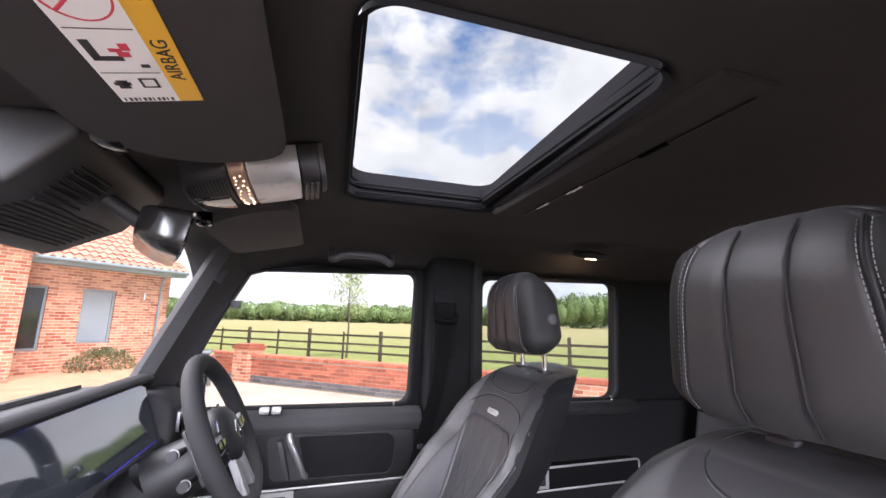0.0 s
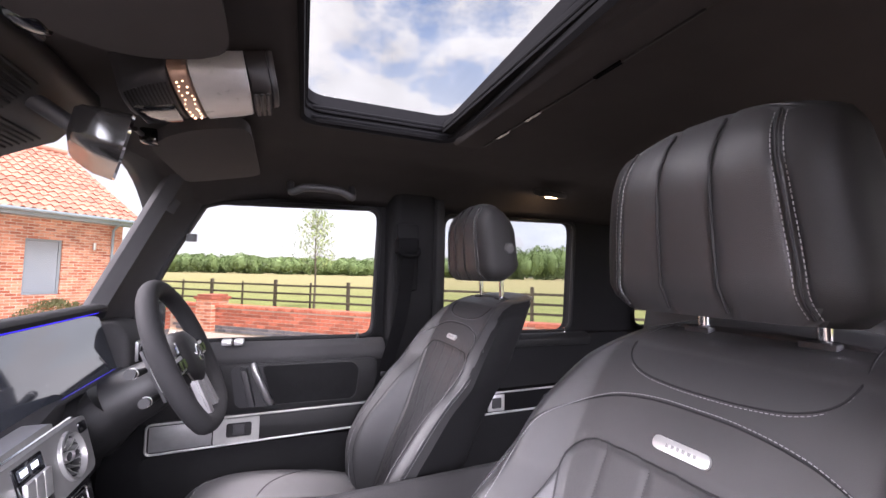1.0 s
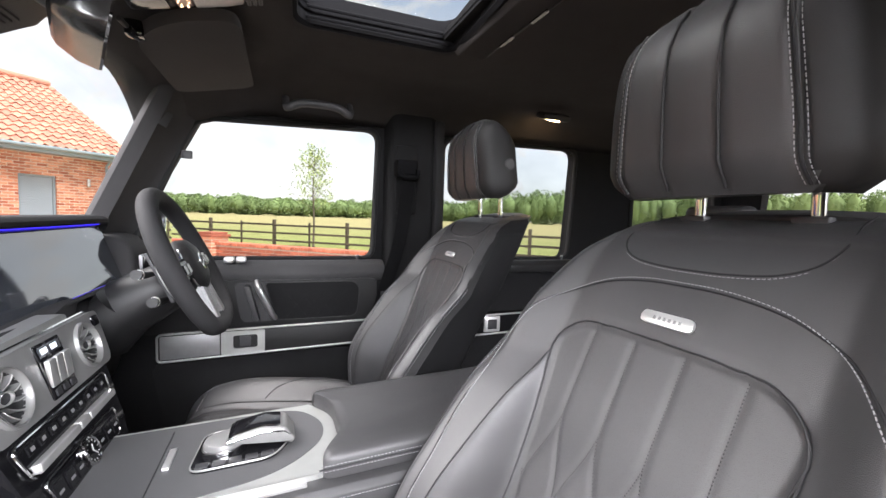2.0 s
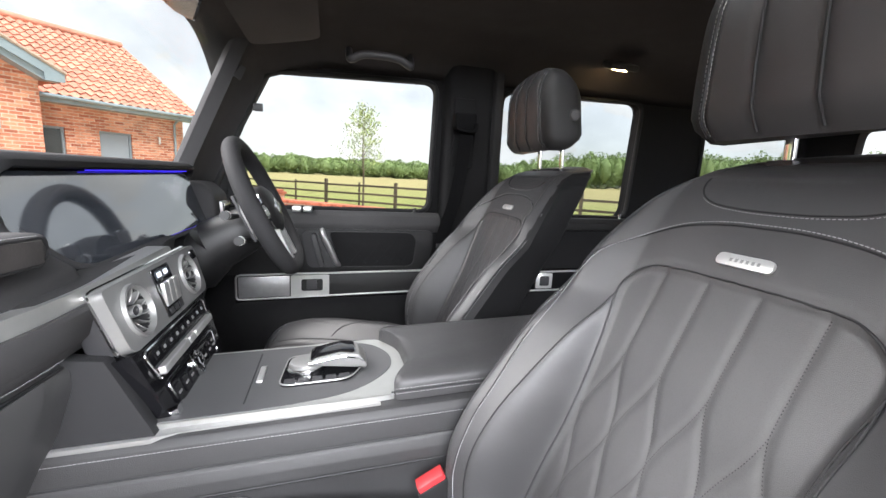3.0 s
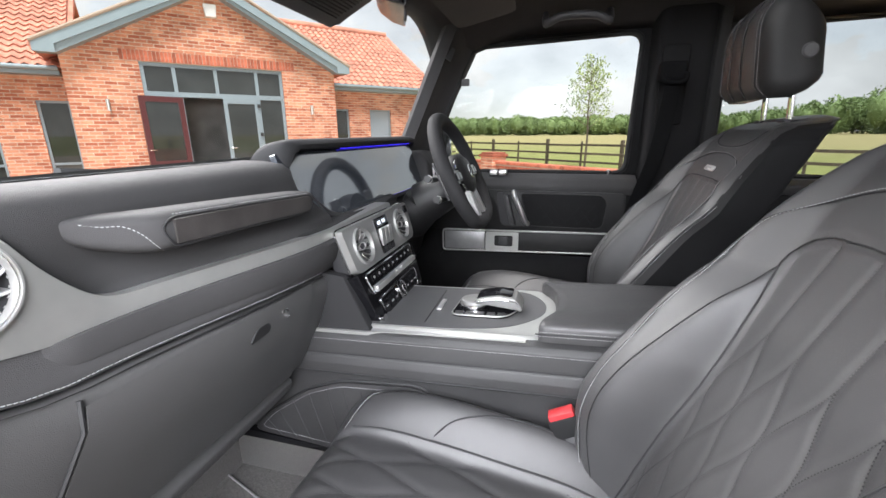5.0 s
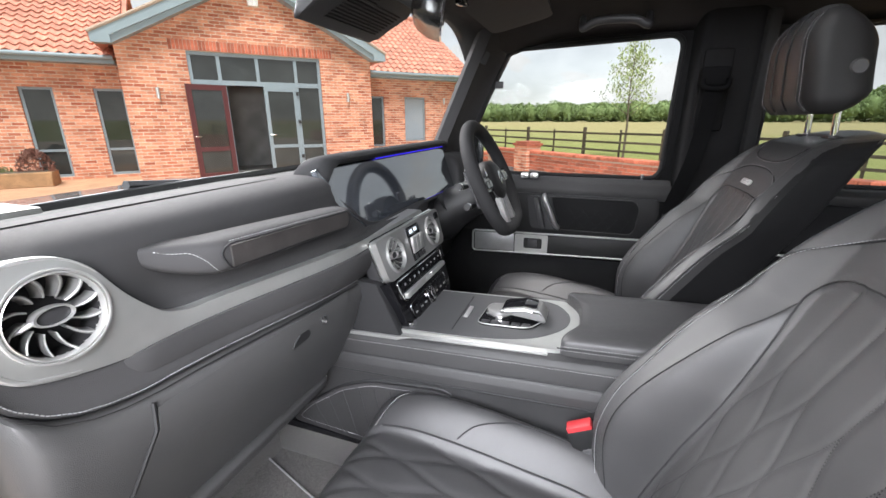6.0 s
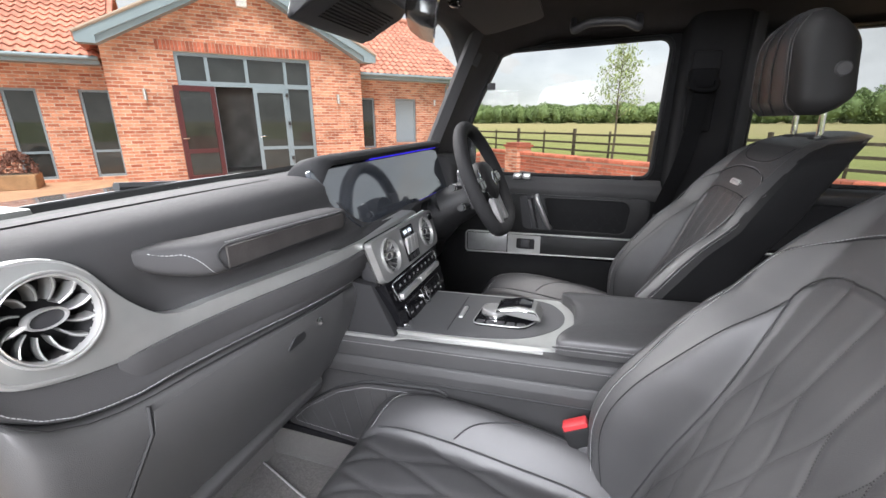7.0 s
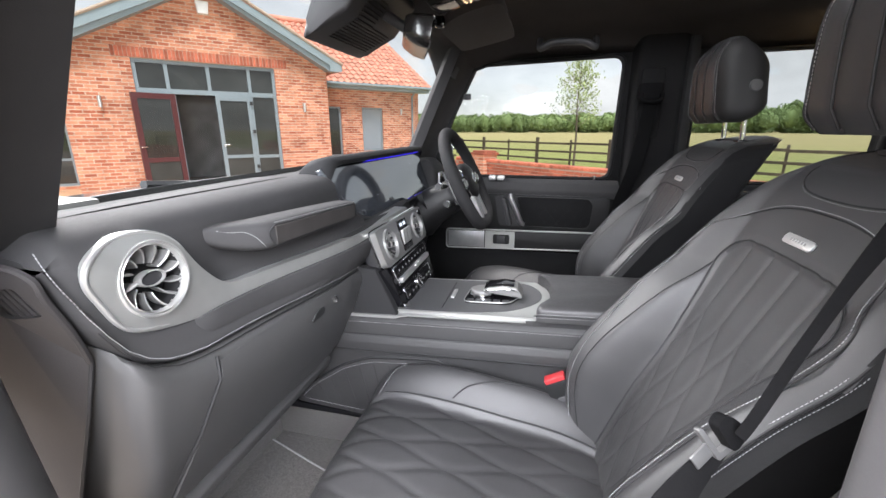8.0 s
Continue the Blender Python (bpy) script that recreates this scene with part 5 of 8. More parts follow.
def centre_panel():
    root = dash
    mid = 0.048
    m = Matrix.Translation((-0.302, mid, 1.116)) @ Matrix.Rotation(radians(-17), 4, "Y")
    loop = round_poly([(-0.176, 0.042), (-0.168, 0.047), (0.172, 0.047), (0.180, 0.040), (0.172, -0.038), (0.160, -0.047), (-0.156, -0.047), (-0.168, -0.038)], 0.012)
    holes = [[(c + 0.037 * math.cos(2 * math.pi * i / 32), 0.037 * math.sin(2 * math.pi * i / 32)) for i in range(32)] for c in (-0.112, 0.106)]
    bm = pierced(loop, holes, "x", -0.018, 0.0)
    bmesh.ops.bevel(bm, geom=[e for e in bm.edges if all(v.co.x > -0.001 for v in e.verts) and e.calc_face_angle(0) > 0.6], offset=0.006, segments=4, affect="EDGES", clamp_overlap=True)
    bmesh.ops.transform(bm, matrix=m, verts=bm.verts)
    part("vent_panel", bm, PANEL, root, "grey satin panel")
    part("panel_rim", tubes([m @ Vector((-0.0165, y * 1.012, z * 1.03)) for y, z in loop], radius=0.0026, closed=True), CHROME, root, "thin bright edge")
    part("panel_back", obox((-0.055, -0.160, -0.044), (-0.016, 0.164, 0.044), 0.006, 2, m), PLASTIC, root)
    for y in (-0.112, 0.106):
        air_vent(root, m @ Vector((0.001, y, 0.0)), 0.0385, -17)
    # button block between the vents: display above, three keys, dark row below
    part("button_block", obox((-0.006, -0.037, -0.041), (0.0025, 0.034, 0.041), 0.004, 2, m), GLOSS, root, "black button block")
    part("block_display", obox((0.0015, -0.031, 0.021), (0.0035, 0.028, 0.036), 0.001, 1, m), SCREEN_GLASS, root, "small dark display")
    for k in range(2):
        part("display_figure", obox((0.0030, -0.026 + 0.026 * k, 0.025), (0.0040, -0.010 + 0.026 * k, 0.033), 0, 1, m), DISPLAY_GLOW, root, "pale lit figure")
    tip = m @ Matrix.Rotation(radians(9), 4, "Y")
    for k in range(3):
        part("button", obox((0.002, -0.0325 + 0.0208 * k, -0.022), (0.0085, -0.0130 + 0.0208 * k, 0.017), 0.002, 2, tip), SATIN, root)
    for k in range(3):
        part("small_button", obox((0.002, -0.030 + 0.0208 * k, -0.037), (0.0045, -0.0155 + 0.0208 * k, -0.027), 0.001, 1, m), PLASTIC, root)
    part("starter_button", obox((-0.010, 0.146, 0.020), (0.0035, 0.172, 0.040), 0.005, 2, m), GLOSS, root, "dark oval start button")
    # gloss black stack below
    low = Matrix.Translation((-0.270, mid - 0.010, 1.006)) @ Matrix.Rotation(radians(-19), 4, "Y")
    face = [(-0.158, 0.068), (0.160, 0.068), (0.142, -0.030), (0.124, -0.072), (-0.124, -0.072), (-0.142, -0.030)]
    bm = bmesh.new()
    rings(bm, [[low @ Vector((-0.09, y, z)) for y, z in face], [low @ Vector((-0.002, y, z)) for y, z in face], [low @ Vector((0.0, y * 0.985, z * 0.97)) for y, z in face]])
    part("control_block", bm, GLOSS, root, "gloss black control block", 30)
    for zc, h, half in ((0.036, 0.0235, 0.134), (-0.022, 0.0215, 0.112)):
        loop = round_poly([(-half, h), (half, h), (half - 0.012, -h), (-half + 0.012, -h)], 0.012)
        part("control_frame", tubes([low @ Vector((0.002, y, z + zc)) for y, z in loop], radius=0.0017, closed=True), CHROME, root, "bright metal outline")
        strip = [(y * 0.965, z * 0.84 + zc) for y, z in loop]
        bm = bmesh.new()
        rings(bm, [[low @ Vector((-0.004, y, z)) for y, z in strip], [low @ Vector((0.0028, y, z)) for y, z in strip]])
        part("control_strip", bm, GLOSS, root)
    bar = low @ Matrix.Translation((0.006, 0, 0.023)) @ Matrix.Rotation(radians(8), 4, "Y")
    for a, b in ((-0.118, -0.012), (-0.009, 0.020), (0.023, 0.118)):
        part("toggle_bar", obox((-0.006, a, -0.0062), (0.0060, b, 0.0062), 0.0028, 3, bar), SATIN, root, "satin toggle bar")
    for k in range(9):
        y = -0.114 + 0.0262 * k
        part("key", obox((0.002, y, 0.039), (0.0048, y + 0.0195, 0.053), 0.0015, 1, low), GLOSS, root)
        part("key_mark", obox((0.0046, y + 0.006, 0.0435), (0.0053, y + 0.0135, 0.0485), 0, 1, low), PANEL, root, "pale symbol bar")
    for y in (-0.097, -0.066, -0.041, 0.032, 0.060, 0.086):
        part("key", obox((0.002, y - 0.009, -0.036), (0.0048, y + 0.014, -0.010), 0.0015, 1, low), GLOSS, root)
        part("key_mark", obox((0.0046, y - 0.003, -0.026), (0.0053, y + 0.008, -0.0225), 0, 1, low), PANEL, root, "pale symbol bar")
    at = low @ Matrix.Translation((0.002, -0.004, -0.020)) @ Matrix.Rotation(radians(90), 4, "Y")
    bm = bmesh.new()
    revolve(bm, [(0.0215, 0), (0.0215, 0.006), (0.019, 0.0075), (0.0175, 0.006)], at, 28, False)
    clock = part("clock", bm, CHROME, root, "small round analogue clock with a chrome bezel")
    bm = bmesh.new()
    revolve(bm, [(0.018, 0.0), (0.018, 0.0055), (0.001, 0.0055)], at, 28)
    part("clock_face", bm, GLOSS, clock)
    for a, r in ((40, 0.0125), (160, 0.009)):
        bm = bmesh.new()
        tube(bm, [at @ Vector((0, 0, 0.0060)), at @ Vector((r * math.cos(radians(a)), r * math.sin(radians(a)), 0.0060))], 0.0007, 6)
        part("clock_hand", bm, SATIN, clock)
    for k in range(12):
        a = radians(30 * k)
        bm = bmesh.new()
        tube(bm, [at @ Vector((0.0135 * math.cos(a), 0.0135 * math.sin(a), 0.0058)), at @ Vector((0.0160 * math.cos(a), 0.0160 * math.sin(a), 0.0058))], 0.0005, 4)
        part("hour_mark", bm, SATIN, clock)
    part("knob", tubes([low @ Vector((0.0, -0.128, -0.038)), low @ Vector((0.010, -0.128, -0.038))], radius=0.008, seg=16), CHROME, root, "small chrome knob")
    # leather cheeks beside the stack, their shade put in by the darker hood leather
    for sgn in (-1, 1):
        prof = [(-0.372, 1.075), (-0.318, 1.070), (-0.262, 0.950), (-0.44, 0.945), (-0.44, 1.06)]
        y0 = -0.110 if sgn < 0 else 0.190
        part("side_cheek", extrude(prof, "y", y0 - 0.020, y0 + 0.004, 0.003), HOOD_LEATHER, root)


centre_panel()


# ---- centre console ----
def console():
    root = thing("centre_console", "black leather centre console with satin trim and armrest", "console", (0, 0, 0.45))
    half = [(0.1230, 0.9535), (0.144, 0.9505), (0.1525, 0.942), (0.1570, 0.909), (0.1555, 0.906), (0.1600, 0.903), (0.1645, 0.888), (0.1655, 0.872), (0.1630, 0.864), (0.1545, 0.860), (0.1540, 0.80), (0.150, 0.45)]
    sec = [(-y, z) for y, z in half] + half[::-1]
    bm = extrude(sec, "x", -0.82, 0.62, 0.002, 2)
    part("body", bm, CONSOLE_LEATHER, root, "", 50)
    # top tray with satin rim
    top = round_poly([(-0.45, -0.124), (0.02, -0.124), (0.075, -0.120), (0.110, -0.06), (0.110, 0.06), (0.075, 0.120), (0.02, 0.124), (-0.45, 0.124)], 0.03)
    bm = extrude(top, "z", 0.934, 0.962)
    bmesh.ops.bevel(bm, geom=[e for e in bm.edges if all(v.co.z > 0.955 for v in e.verts)], offset=0.006, segments=3, affect="EDGES", clamp_overlap=True)
    part("trim_rim", bm, BAND, root, "satin silver trim")
    part("tray", extrude(round_poly([(-0.44, -0.1195), (-0.10, -0.1175), (0.0, -0.098), (0.066, -0.030), (0.072, 0.04), (0.03, 0.112), (-0.44, 0.1195)], 0.05), "z", 0.945, 0.9630), TRAY, root, "dark grey tray", 30)
    part("side_strip", extrude([(-0.56, -0.147), (-0.27, -0.147), (-0.24, -0.1365), (0.036, -0.1335), (0.036, -0.122), (-0.56, -0.122)], "z", 0.9465, 0.9545, 0.002), PANEL, root, "satin silver trim")
    part("roller_gap", tubes([(-0.165, -0.096, 0.9632), (-0.165, 0.096, 0.9632)], radius=0.0012), SEAM, root)
    part("roller_grip", obox((-0.158, -0.03, 0.9625), (-0.148, 0.03, 0.967), 0.002), SATIN, root)
    # armrest lids
    bm = bmesh.new()
    arm = round_poly([(0.048, -0.130), (0.56, -0.126), (0.56, 0.126), (0.048, 0.130), (0.088, 0.06), (0.090, -0.05)], 0.03)
    rings(bm, [[(x, y, 0.954) for x, y in arm], [(x, y, 0.979) for x, y in arm], [(0.3 + (x - 0.3) * 0.993, y * 0.98, 0.984) for x, y in arm], [(0.3 + (x - 0.3) * 0.975, y * 0.93, 0.9885) for x, y in arm], [(0.3 + (x - 0.3) * 0.9, y * 0.8, 0.991) for x, y in arm]])
    # armrest in the lighter seat leather, for the light on its upward face
    part("armrest", bm, LEATHER, root, "", 50)
    part("armrest_seam", tubes([(0.052, -0.1306, 0.970), (0.2, -0.1296, 0.970), (0.5, -0.1272, 0.970)], radius=0.0012), SEAM, root)
    part("armrest_stitching", stitches([[(0.054, -0.1304, 0.974), (0.55, -0.1265, 0.974)], [(0.054, -0.1304, 0.966), (0.55, -0.1265, 0.966)]]), THREAD, root)
    for z, y, up in ((0.9075, -0.1568, 1), (0.868, -0.1645, 0)):
        part("side_seam", tubes([(-0.50, y, z), (0.5, y, z)], radius=0.0016), SEAM, root)
        part("side_stitching", stitches([[Vector((-0.50, y + 0.0035 * up - 0.0003, z + 0.006 + 0.024 * up)), Vector((0.5, y + 0.0035 * up - 0.0003, z + 0.006 + 0.024 * up))]], 0.0034, 0.0018, 0.00045), THREAD, root)
    # quilted knee pad on the side
    pad = [(-0.545, 0.705), (-0.50, 0.755), (-0.41, 0.818), (-0.33, 0.846), (-0.17, 0.853), (-0.14, 0.843), (-0.16, 0.81), (-0.20, 0.70), (-0.30, 0.69)]
    pad = round_poly(pad, 0.02, 4)
    part("knee_pad", extrude(pad, "y", -0.167, -0.150, 0.004, 3), CONSOLE_LEATHER, root)
    part("pad_edge", tubes([(x, -0.1555, z) for x, z in pad], radius=0.0035, closed=True), SEAM, root)
    part("foot_rail", extrude([(-0.60, 0.690), (-0.56, 0.702), (-0.30, 0.692), (-0.30, 0.682), (-0.60, 0.682)], "y", -0.169, -0.150, 0.003), GLOSS, root, "gloss black lower edge")
    inner = [(-0.33 + (x + 0.33) * 0.9, 0.785 + (z - 0.785) * 0.86) for x, z in pad]
    part("pad_stitching", stitches([[(x, -0.1673, z) for x, z in inner + inner[:1]]], 0.0040, 0.0024, 0.0006), THREAD, root)
    for k in range(9):
        x = -0.50 + 0.036 * k
        hi = min(0.832, 0.752 + 0.020 * k)
        part("quilt_line", tubes([(x + 0.03, -0.1668, 0.70), (x - 0.02 + 0.012 * k * 0.3, -0.1668, hi)], radius=0.0012), SEAM, root)
    part("side_carpet", obox((-0.62, -0.160, 0.59), (-0.26, -0.149, 0.684), 0.004), CARPET, root, "grey carpet at the foot of the console")
    part("screw", obox((-0.462, -0.160, 0.826), (-0.450, -0.153, 0.834), 0.002), SATIN, root)
    # touch pad and rotary control
    ctl = thing("console_controller", "gloss touchpad controller with a chrome rotary dial", "controller", (-0.05, 0, 0.963))
    plate = round_poly([(-0.135, -0.070), (0.0, -0.070), (0.035, 0.0), (0.0, 0.070), (-0.125, 0.070)], 0.025)
    part("plate", extrude(plate, "z", 0.9628, 0.9685, 0.002), GLOSS, ctl)
    part("plate_edge", tubes([(x, y, 0.968) for x, y in plate], radius=0.0015, closed=True), PANEL, ctl, "satin edge")
    bm = bmesh.new()
    revolve(bm, [(0.036, 0), (0.036, 0.012), (0.033, 0.018), (0.028, 0.020), (0.001, 0.019)], Matrix.Translation((-0.085, 0.0, 0.966)), 32)
    part("dial", bm, TRIM_FACE, ctl, "chrome rotary dial")
    padp = [(-0.085, 0.982), (-0.07, 0.996), (-0.02, 1.004), (0.02, 0.998), (0.038, 0.975), (0.03, 0.967), (0.0, 0.982), (-0.06, 0.984)]
    bm = extrude(padp, "y", -0.036, 0.036, 0.008, 3)
    pad_ob = part("touchpad", bm, TRIM_FACE, ctl, "satin chrome palm rest", 50)
    part("touch_surface", extrude([(-0.078, 0.993), (-0.068, 0.9995), (-0.018, 1.0070), (0.012, 1.003), (0.0, 0.997), (-0.06, 0.989)], "y", -0.029, 0.029, 0.003, 2), GLOSS, pad_ob, "gloss black touch surface")
    for k in range(5):
        part("key", obox((-0.125 + 0.026 * k, -0.064, 0.966), (-0.105 + 0.026 * k, -0.046, 0.970), 0.0015), PLASTIC, ctl)
    bm = bmesh.new()
    revolve(bm, [(0.0372, 0.002), (0.0385, 0.006), (0.0372, 0.011)], Matrix.Translation((-0.085, 0.0, 0.966)), 32, False)
    part("dial_ring", bm, CHROME, ctl, "bright chrome ring")
    part("pad_rim", tubes([(-0.078, -0.037, 0.990), (-0.02, -0.038, 0.9985), (0.02, -0.037, 0.992), (0.036, -0.030, 0.975)], radius=0.0016), CHROME, pad_ob, "chrome edge")
    # the console narrows upwards and climbs towards the rear
    for ob in list(root.children) + list(ctl.children) + list(pad_ob.children):
        for v in ob.data.vertices:
            w = sm(0.72, 0.86, v.co.z)
            v.co.z += 0.042 * (v.co.x + 0.40) * w
            v.co.y *= 1 - 0.07 * w
    ctl.matrix_world = pose(-0.05, 0, 0.963 + 0.042 * 0.35 * 0.05) @ Matrix.Diagonal((0.84, 0.84, 0.94, 1))


TRAY = mat("dark_tray", (0.055, 0.055, 0.057), 0.5, var=0.06, scale=10, bump=0.1, bump_scale=500)
console()


# ---- steering wheel and column ----
def steering_wheel():
    root = thing("steering_wheel", "black leather flat-bottomed steering wheel with chrome spoke controls", "steering wheel", (-0.19, 0.39, 1.22))
    n = Vector((0.906, 0, 0.423))
    e2 = Vector((-0.423, 0, 0.906))
    m = Matrix(((0, e2.x, n.x, -0.190), (1, e2.y, n.y, 0.385), (0, e2.z, n.z, 1.222), (0, 0, 0, 1)))
    pts = []
    for i in range(72):
        a = 2 * math.pi * i / 72
        x, y = 0.168 * math.cos(a), 0.168 * math.sin(a)
        if y < -0.13:
            y = -0.13 + (y + 0.13) * 0.45
        pts.append(m @ Vector((x, y, 0)))
    bm = bmesh.new()
    tube(bm, pts, 0.0195, 18, True)
    part("rim", bm, HOOD_LEATHER, root, "", 60)
    bm = bmesh.new()
    revolve(bm, [(0.066, -0.045), (0.070, -0.01), (0.064, 0.012), (0.045, 0.022), (0.001, 0.025)], m @ Matrix.Diagonal((1.0, 0.92, 1, 1)), 36)
    hub = part("hub", bm, DOOR_LEATHER, root, "", 60)
    part("hub_edge", tubes([m @ Vector((0.0705 * math.cos(radians(a)), 0.065 * math.sin(radians(a)), 0.004)) for a in range(140, 261, 10)], radius=0.0024), CHROME, hub, "bright curved edge")
    bm = bmesh.new()
    revolve(bm, [(0.021, 0.0), (0.021, 0.003), (0.018, 0.004), (0.018, 0.001)], m @ Matrix.Translation((0, 0, 0.0225)), 28, False)
    part("emblem_ring", bm, CHROME, hub, "chrome ring emblem")
    for a in (90, 210, 330):
        bm = bmesh.new()
        tube(bm, [m @ Vector((0, 0, 0.0255)), m @ Vector((0.019 * math.cos(radians(a)), 0.019 * math.sin(radians(a)), 0.0245))], lambda t: 0.0028 * (1 - 0.7 * t), 6)
        part("emblem_spoke", bm, CHROME, hub)
    for sgn in (-1, 1):
        loop = round_poly([(sgn * 0.055, 0.022), (sgn * 0.155, 0.018), (sgn * 0.155, -0.016), (sgn * 0.055, -0.026)], 0.01)
        bm = bmesh.new()
        rings(bm, [[m @ Vector((x, y, -0.008)) for x, y in loop], [m @ Vector((x, y, 0.007)) for x, y in loop]])
        sp = part("side_spoke", bm, GLOSS, root)
        part("spoke_trim", obox((min(sgn * 0.078, sgn * 0.138), -0.016, 0.005), (max(sgn * 0.078, sgn * 0.138), 0.016, 0.011), 0.005, 2, m), BRUSHED if sgn < 0 else SATIN, sp, "satin control cluster")
        for k in range(2):
            part("key", obox((min(sgn * (0.08 + 0.03 * k), sgn * (0.104 + 0.03 * k)), -0.012, 0.011), (max(sgn * (0.08 + 0.03 * k), sgn * (0.104 + 0.03 * k)), 0.010, 0.0145), 0.002, 1, m), GLOSS, sp)
        pad = part("paddle", obox((min(sgn * 0.085, sgn * 0.142), -0.05, -0.034), (max(sgn * 0.085, sgn * 0.142), 0.058, -0.027), 0.003, 2, m), DARK, root, "black shift paddle")
        part("paddle_edge", tubes(smooth_path([m @ Vector((sgn * x, y, -0.0265)) for x, y in ((0.100, 0.060), (0.126, 0.050), (0.141, 0.020), (0.143, -0.015), (0.136, -0.045))], 5), radius=0.0020), SATIN, pad, "bright paddle edge")
    for sgn in (-1, 1):
        loop = [(sgn * 0.012, -0.055), (sgn * 0.048, -0.045), (sgn * 0.058, -0.135), (sgn * 0.024, -0.145)]
        bm = bmesh.new()
        rings(bm, [[m @ Vector((x, y, -0.006)) for x, y in loop], [m @ Vector((x, y, 0.009)) for x, y in loop]])
        bmesh.ops.bevel(bm, geom=bm.edges[:], offset=0.004, segments=2, affect="EDGES", clamp_overlap=True)
        part("lower_spoke", bm, BRUSHED, root, "satin lower spoke")
    # column, stalks, shroud
    col = thing("steering_column", "black steering column shroud with stalks", "steering column", (-0.3, 0.39, 1.15))
    ca, cb = m @ Vector((0, -0.02, -0.03)), m @ Vector((0, -0.03, -0.15))
    bm = bmesh.new()
    tube(bm, [ca, ca.lerp(cb, 0.3), ca.lerp(cb, 0.6), cb], lambda t: 0.050 + 0.014 * t, 24)
    part("shroud", bm, COLUMN_BLACK, col)
    bm = bmesh.new()
    tube(bm, [cb, cb + Vector((-0.03, 0, -0.04)), Vector((-0.40, 0.385, 1.09))], lambda t: 0.062 + 0.012 * t, 20)
    part("lower_cowl", bm, COLUMN_BLACK, col)
    for sgn, dz in ((-1, 0.015), (-1, -0.045), (1, 0.015)):
        bm = bmesh.new()
        tube(bm, [m @ Vector((sgn * 0.05, dz, -0.06)), m @ Vector((sgn * 0.10, dz + 0.005, -0.062)), m @ Vector((sgn * 0.145, dz + 0.012, -0.06))], lambda t: 0.0055 + 0.0045 * t, 12)
        st = part("stalk", bm, COLUMN_BLACK, col)
        bm = bmesh.new()
        e = m @ Vector((sgn * 0.130, dz + 0.0105, -0.0605))
        tube(bm, [e, e + Vector((0, sgn * 0.003, 0))], 0.0104, 16)
        part("stalk_ring", bm, SATIN, st, "thin satin ring")


steering_wheel()


def dash_right_end():
    root = thing("driver_vent_pod", "black dash end with vent controls beside the steering wheel", "dash panel", (-0.35, 0.68, 1.2))
    part("pod", extrude([(-0.52, 1.28), (-0.40, 1.275), (-0.365, 1.24), (-0.36, 1.16), (-0.38, 1.08), (-0.55, 1.08)], "y", 0.615, 0.775, 0.02, 3), LEATHER_DASH, root)
    part("switch_plate", obox((-0.368, 0.66, 1.165), (-0.354, 0.72, 1.22), 0.006), BRUSHED, root, "satin switch plate")
    for k in range(3):
        part("switch", obox((-0.354, 0.658 + 0.023 * k, 1.17), (-0.347, 0.677 + 0.023 * k, 1.215), 0.003), GLOSS, root)


dash_right_end()


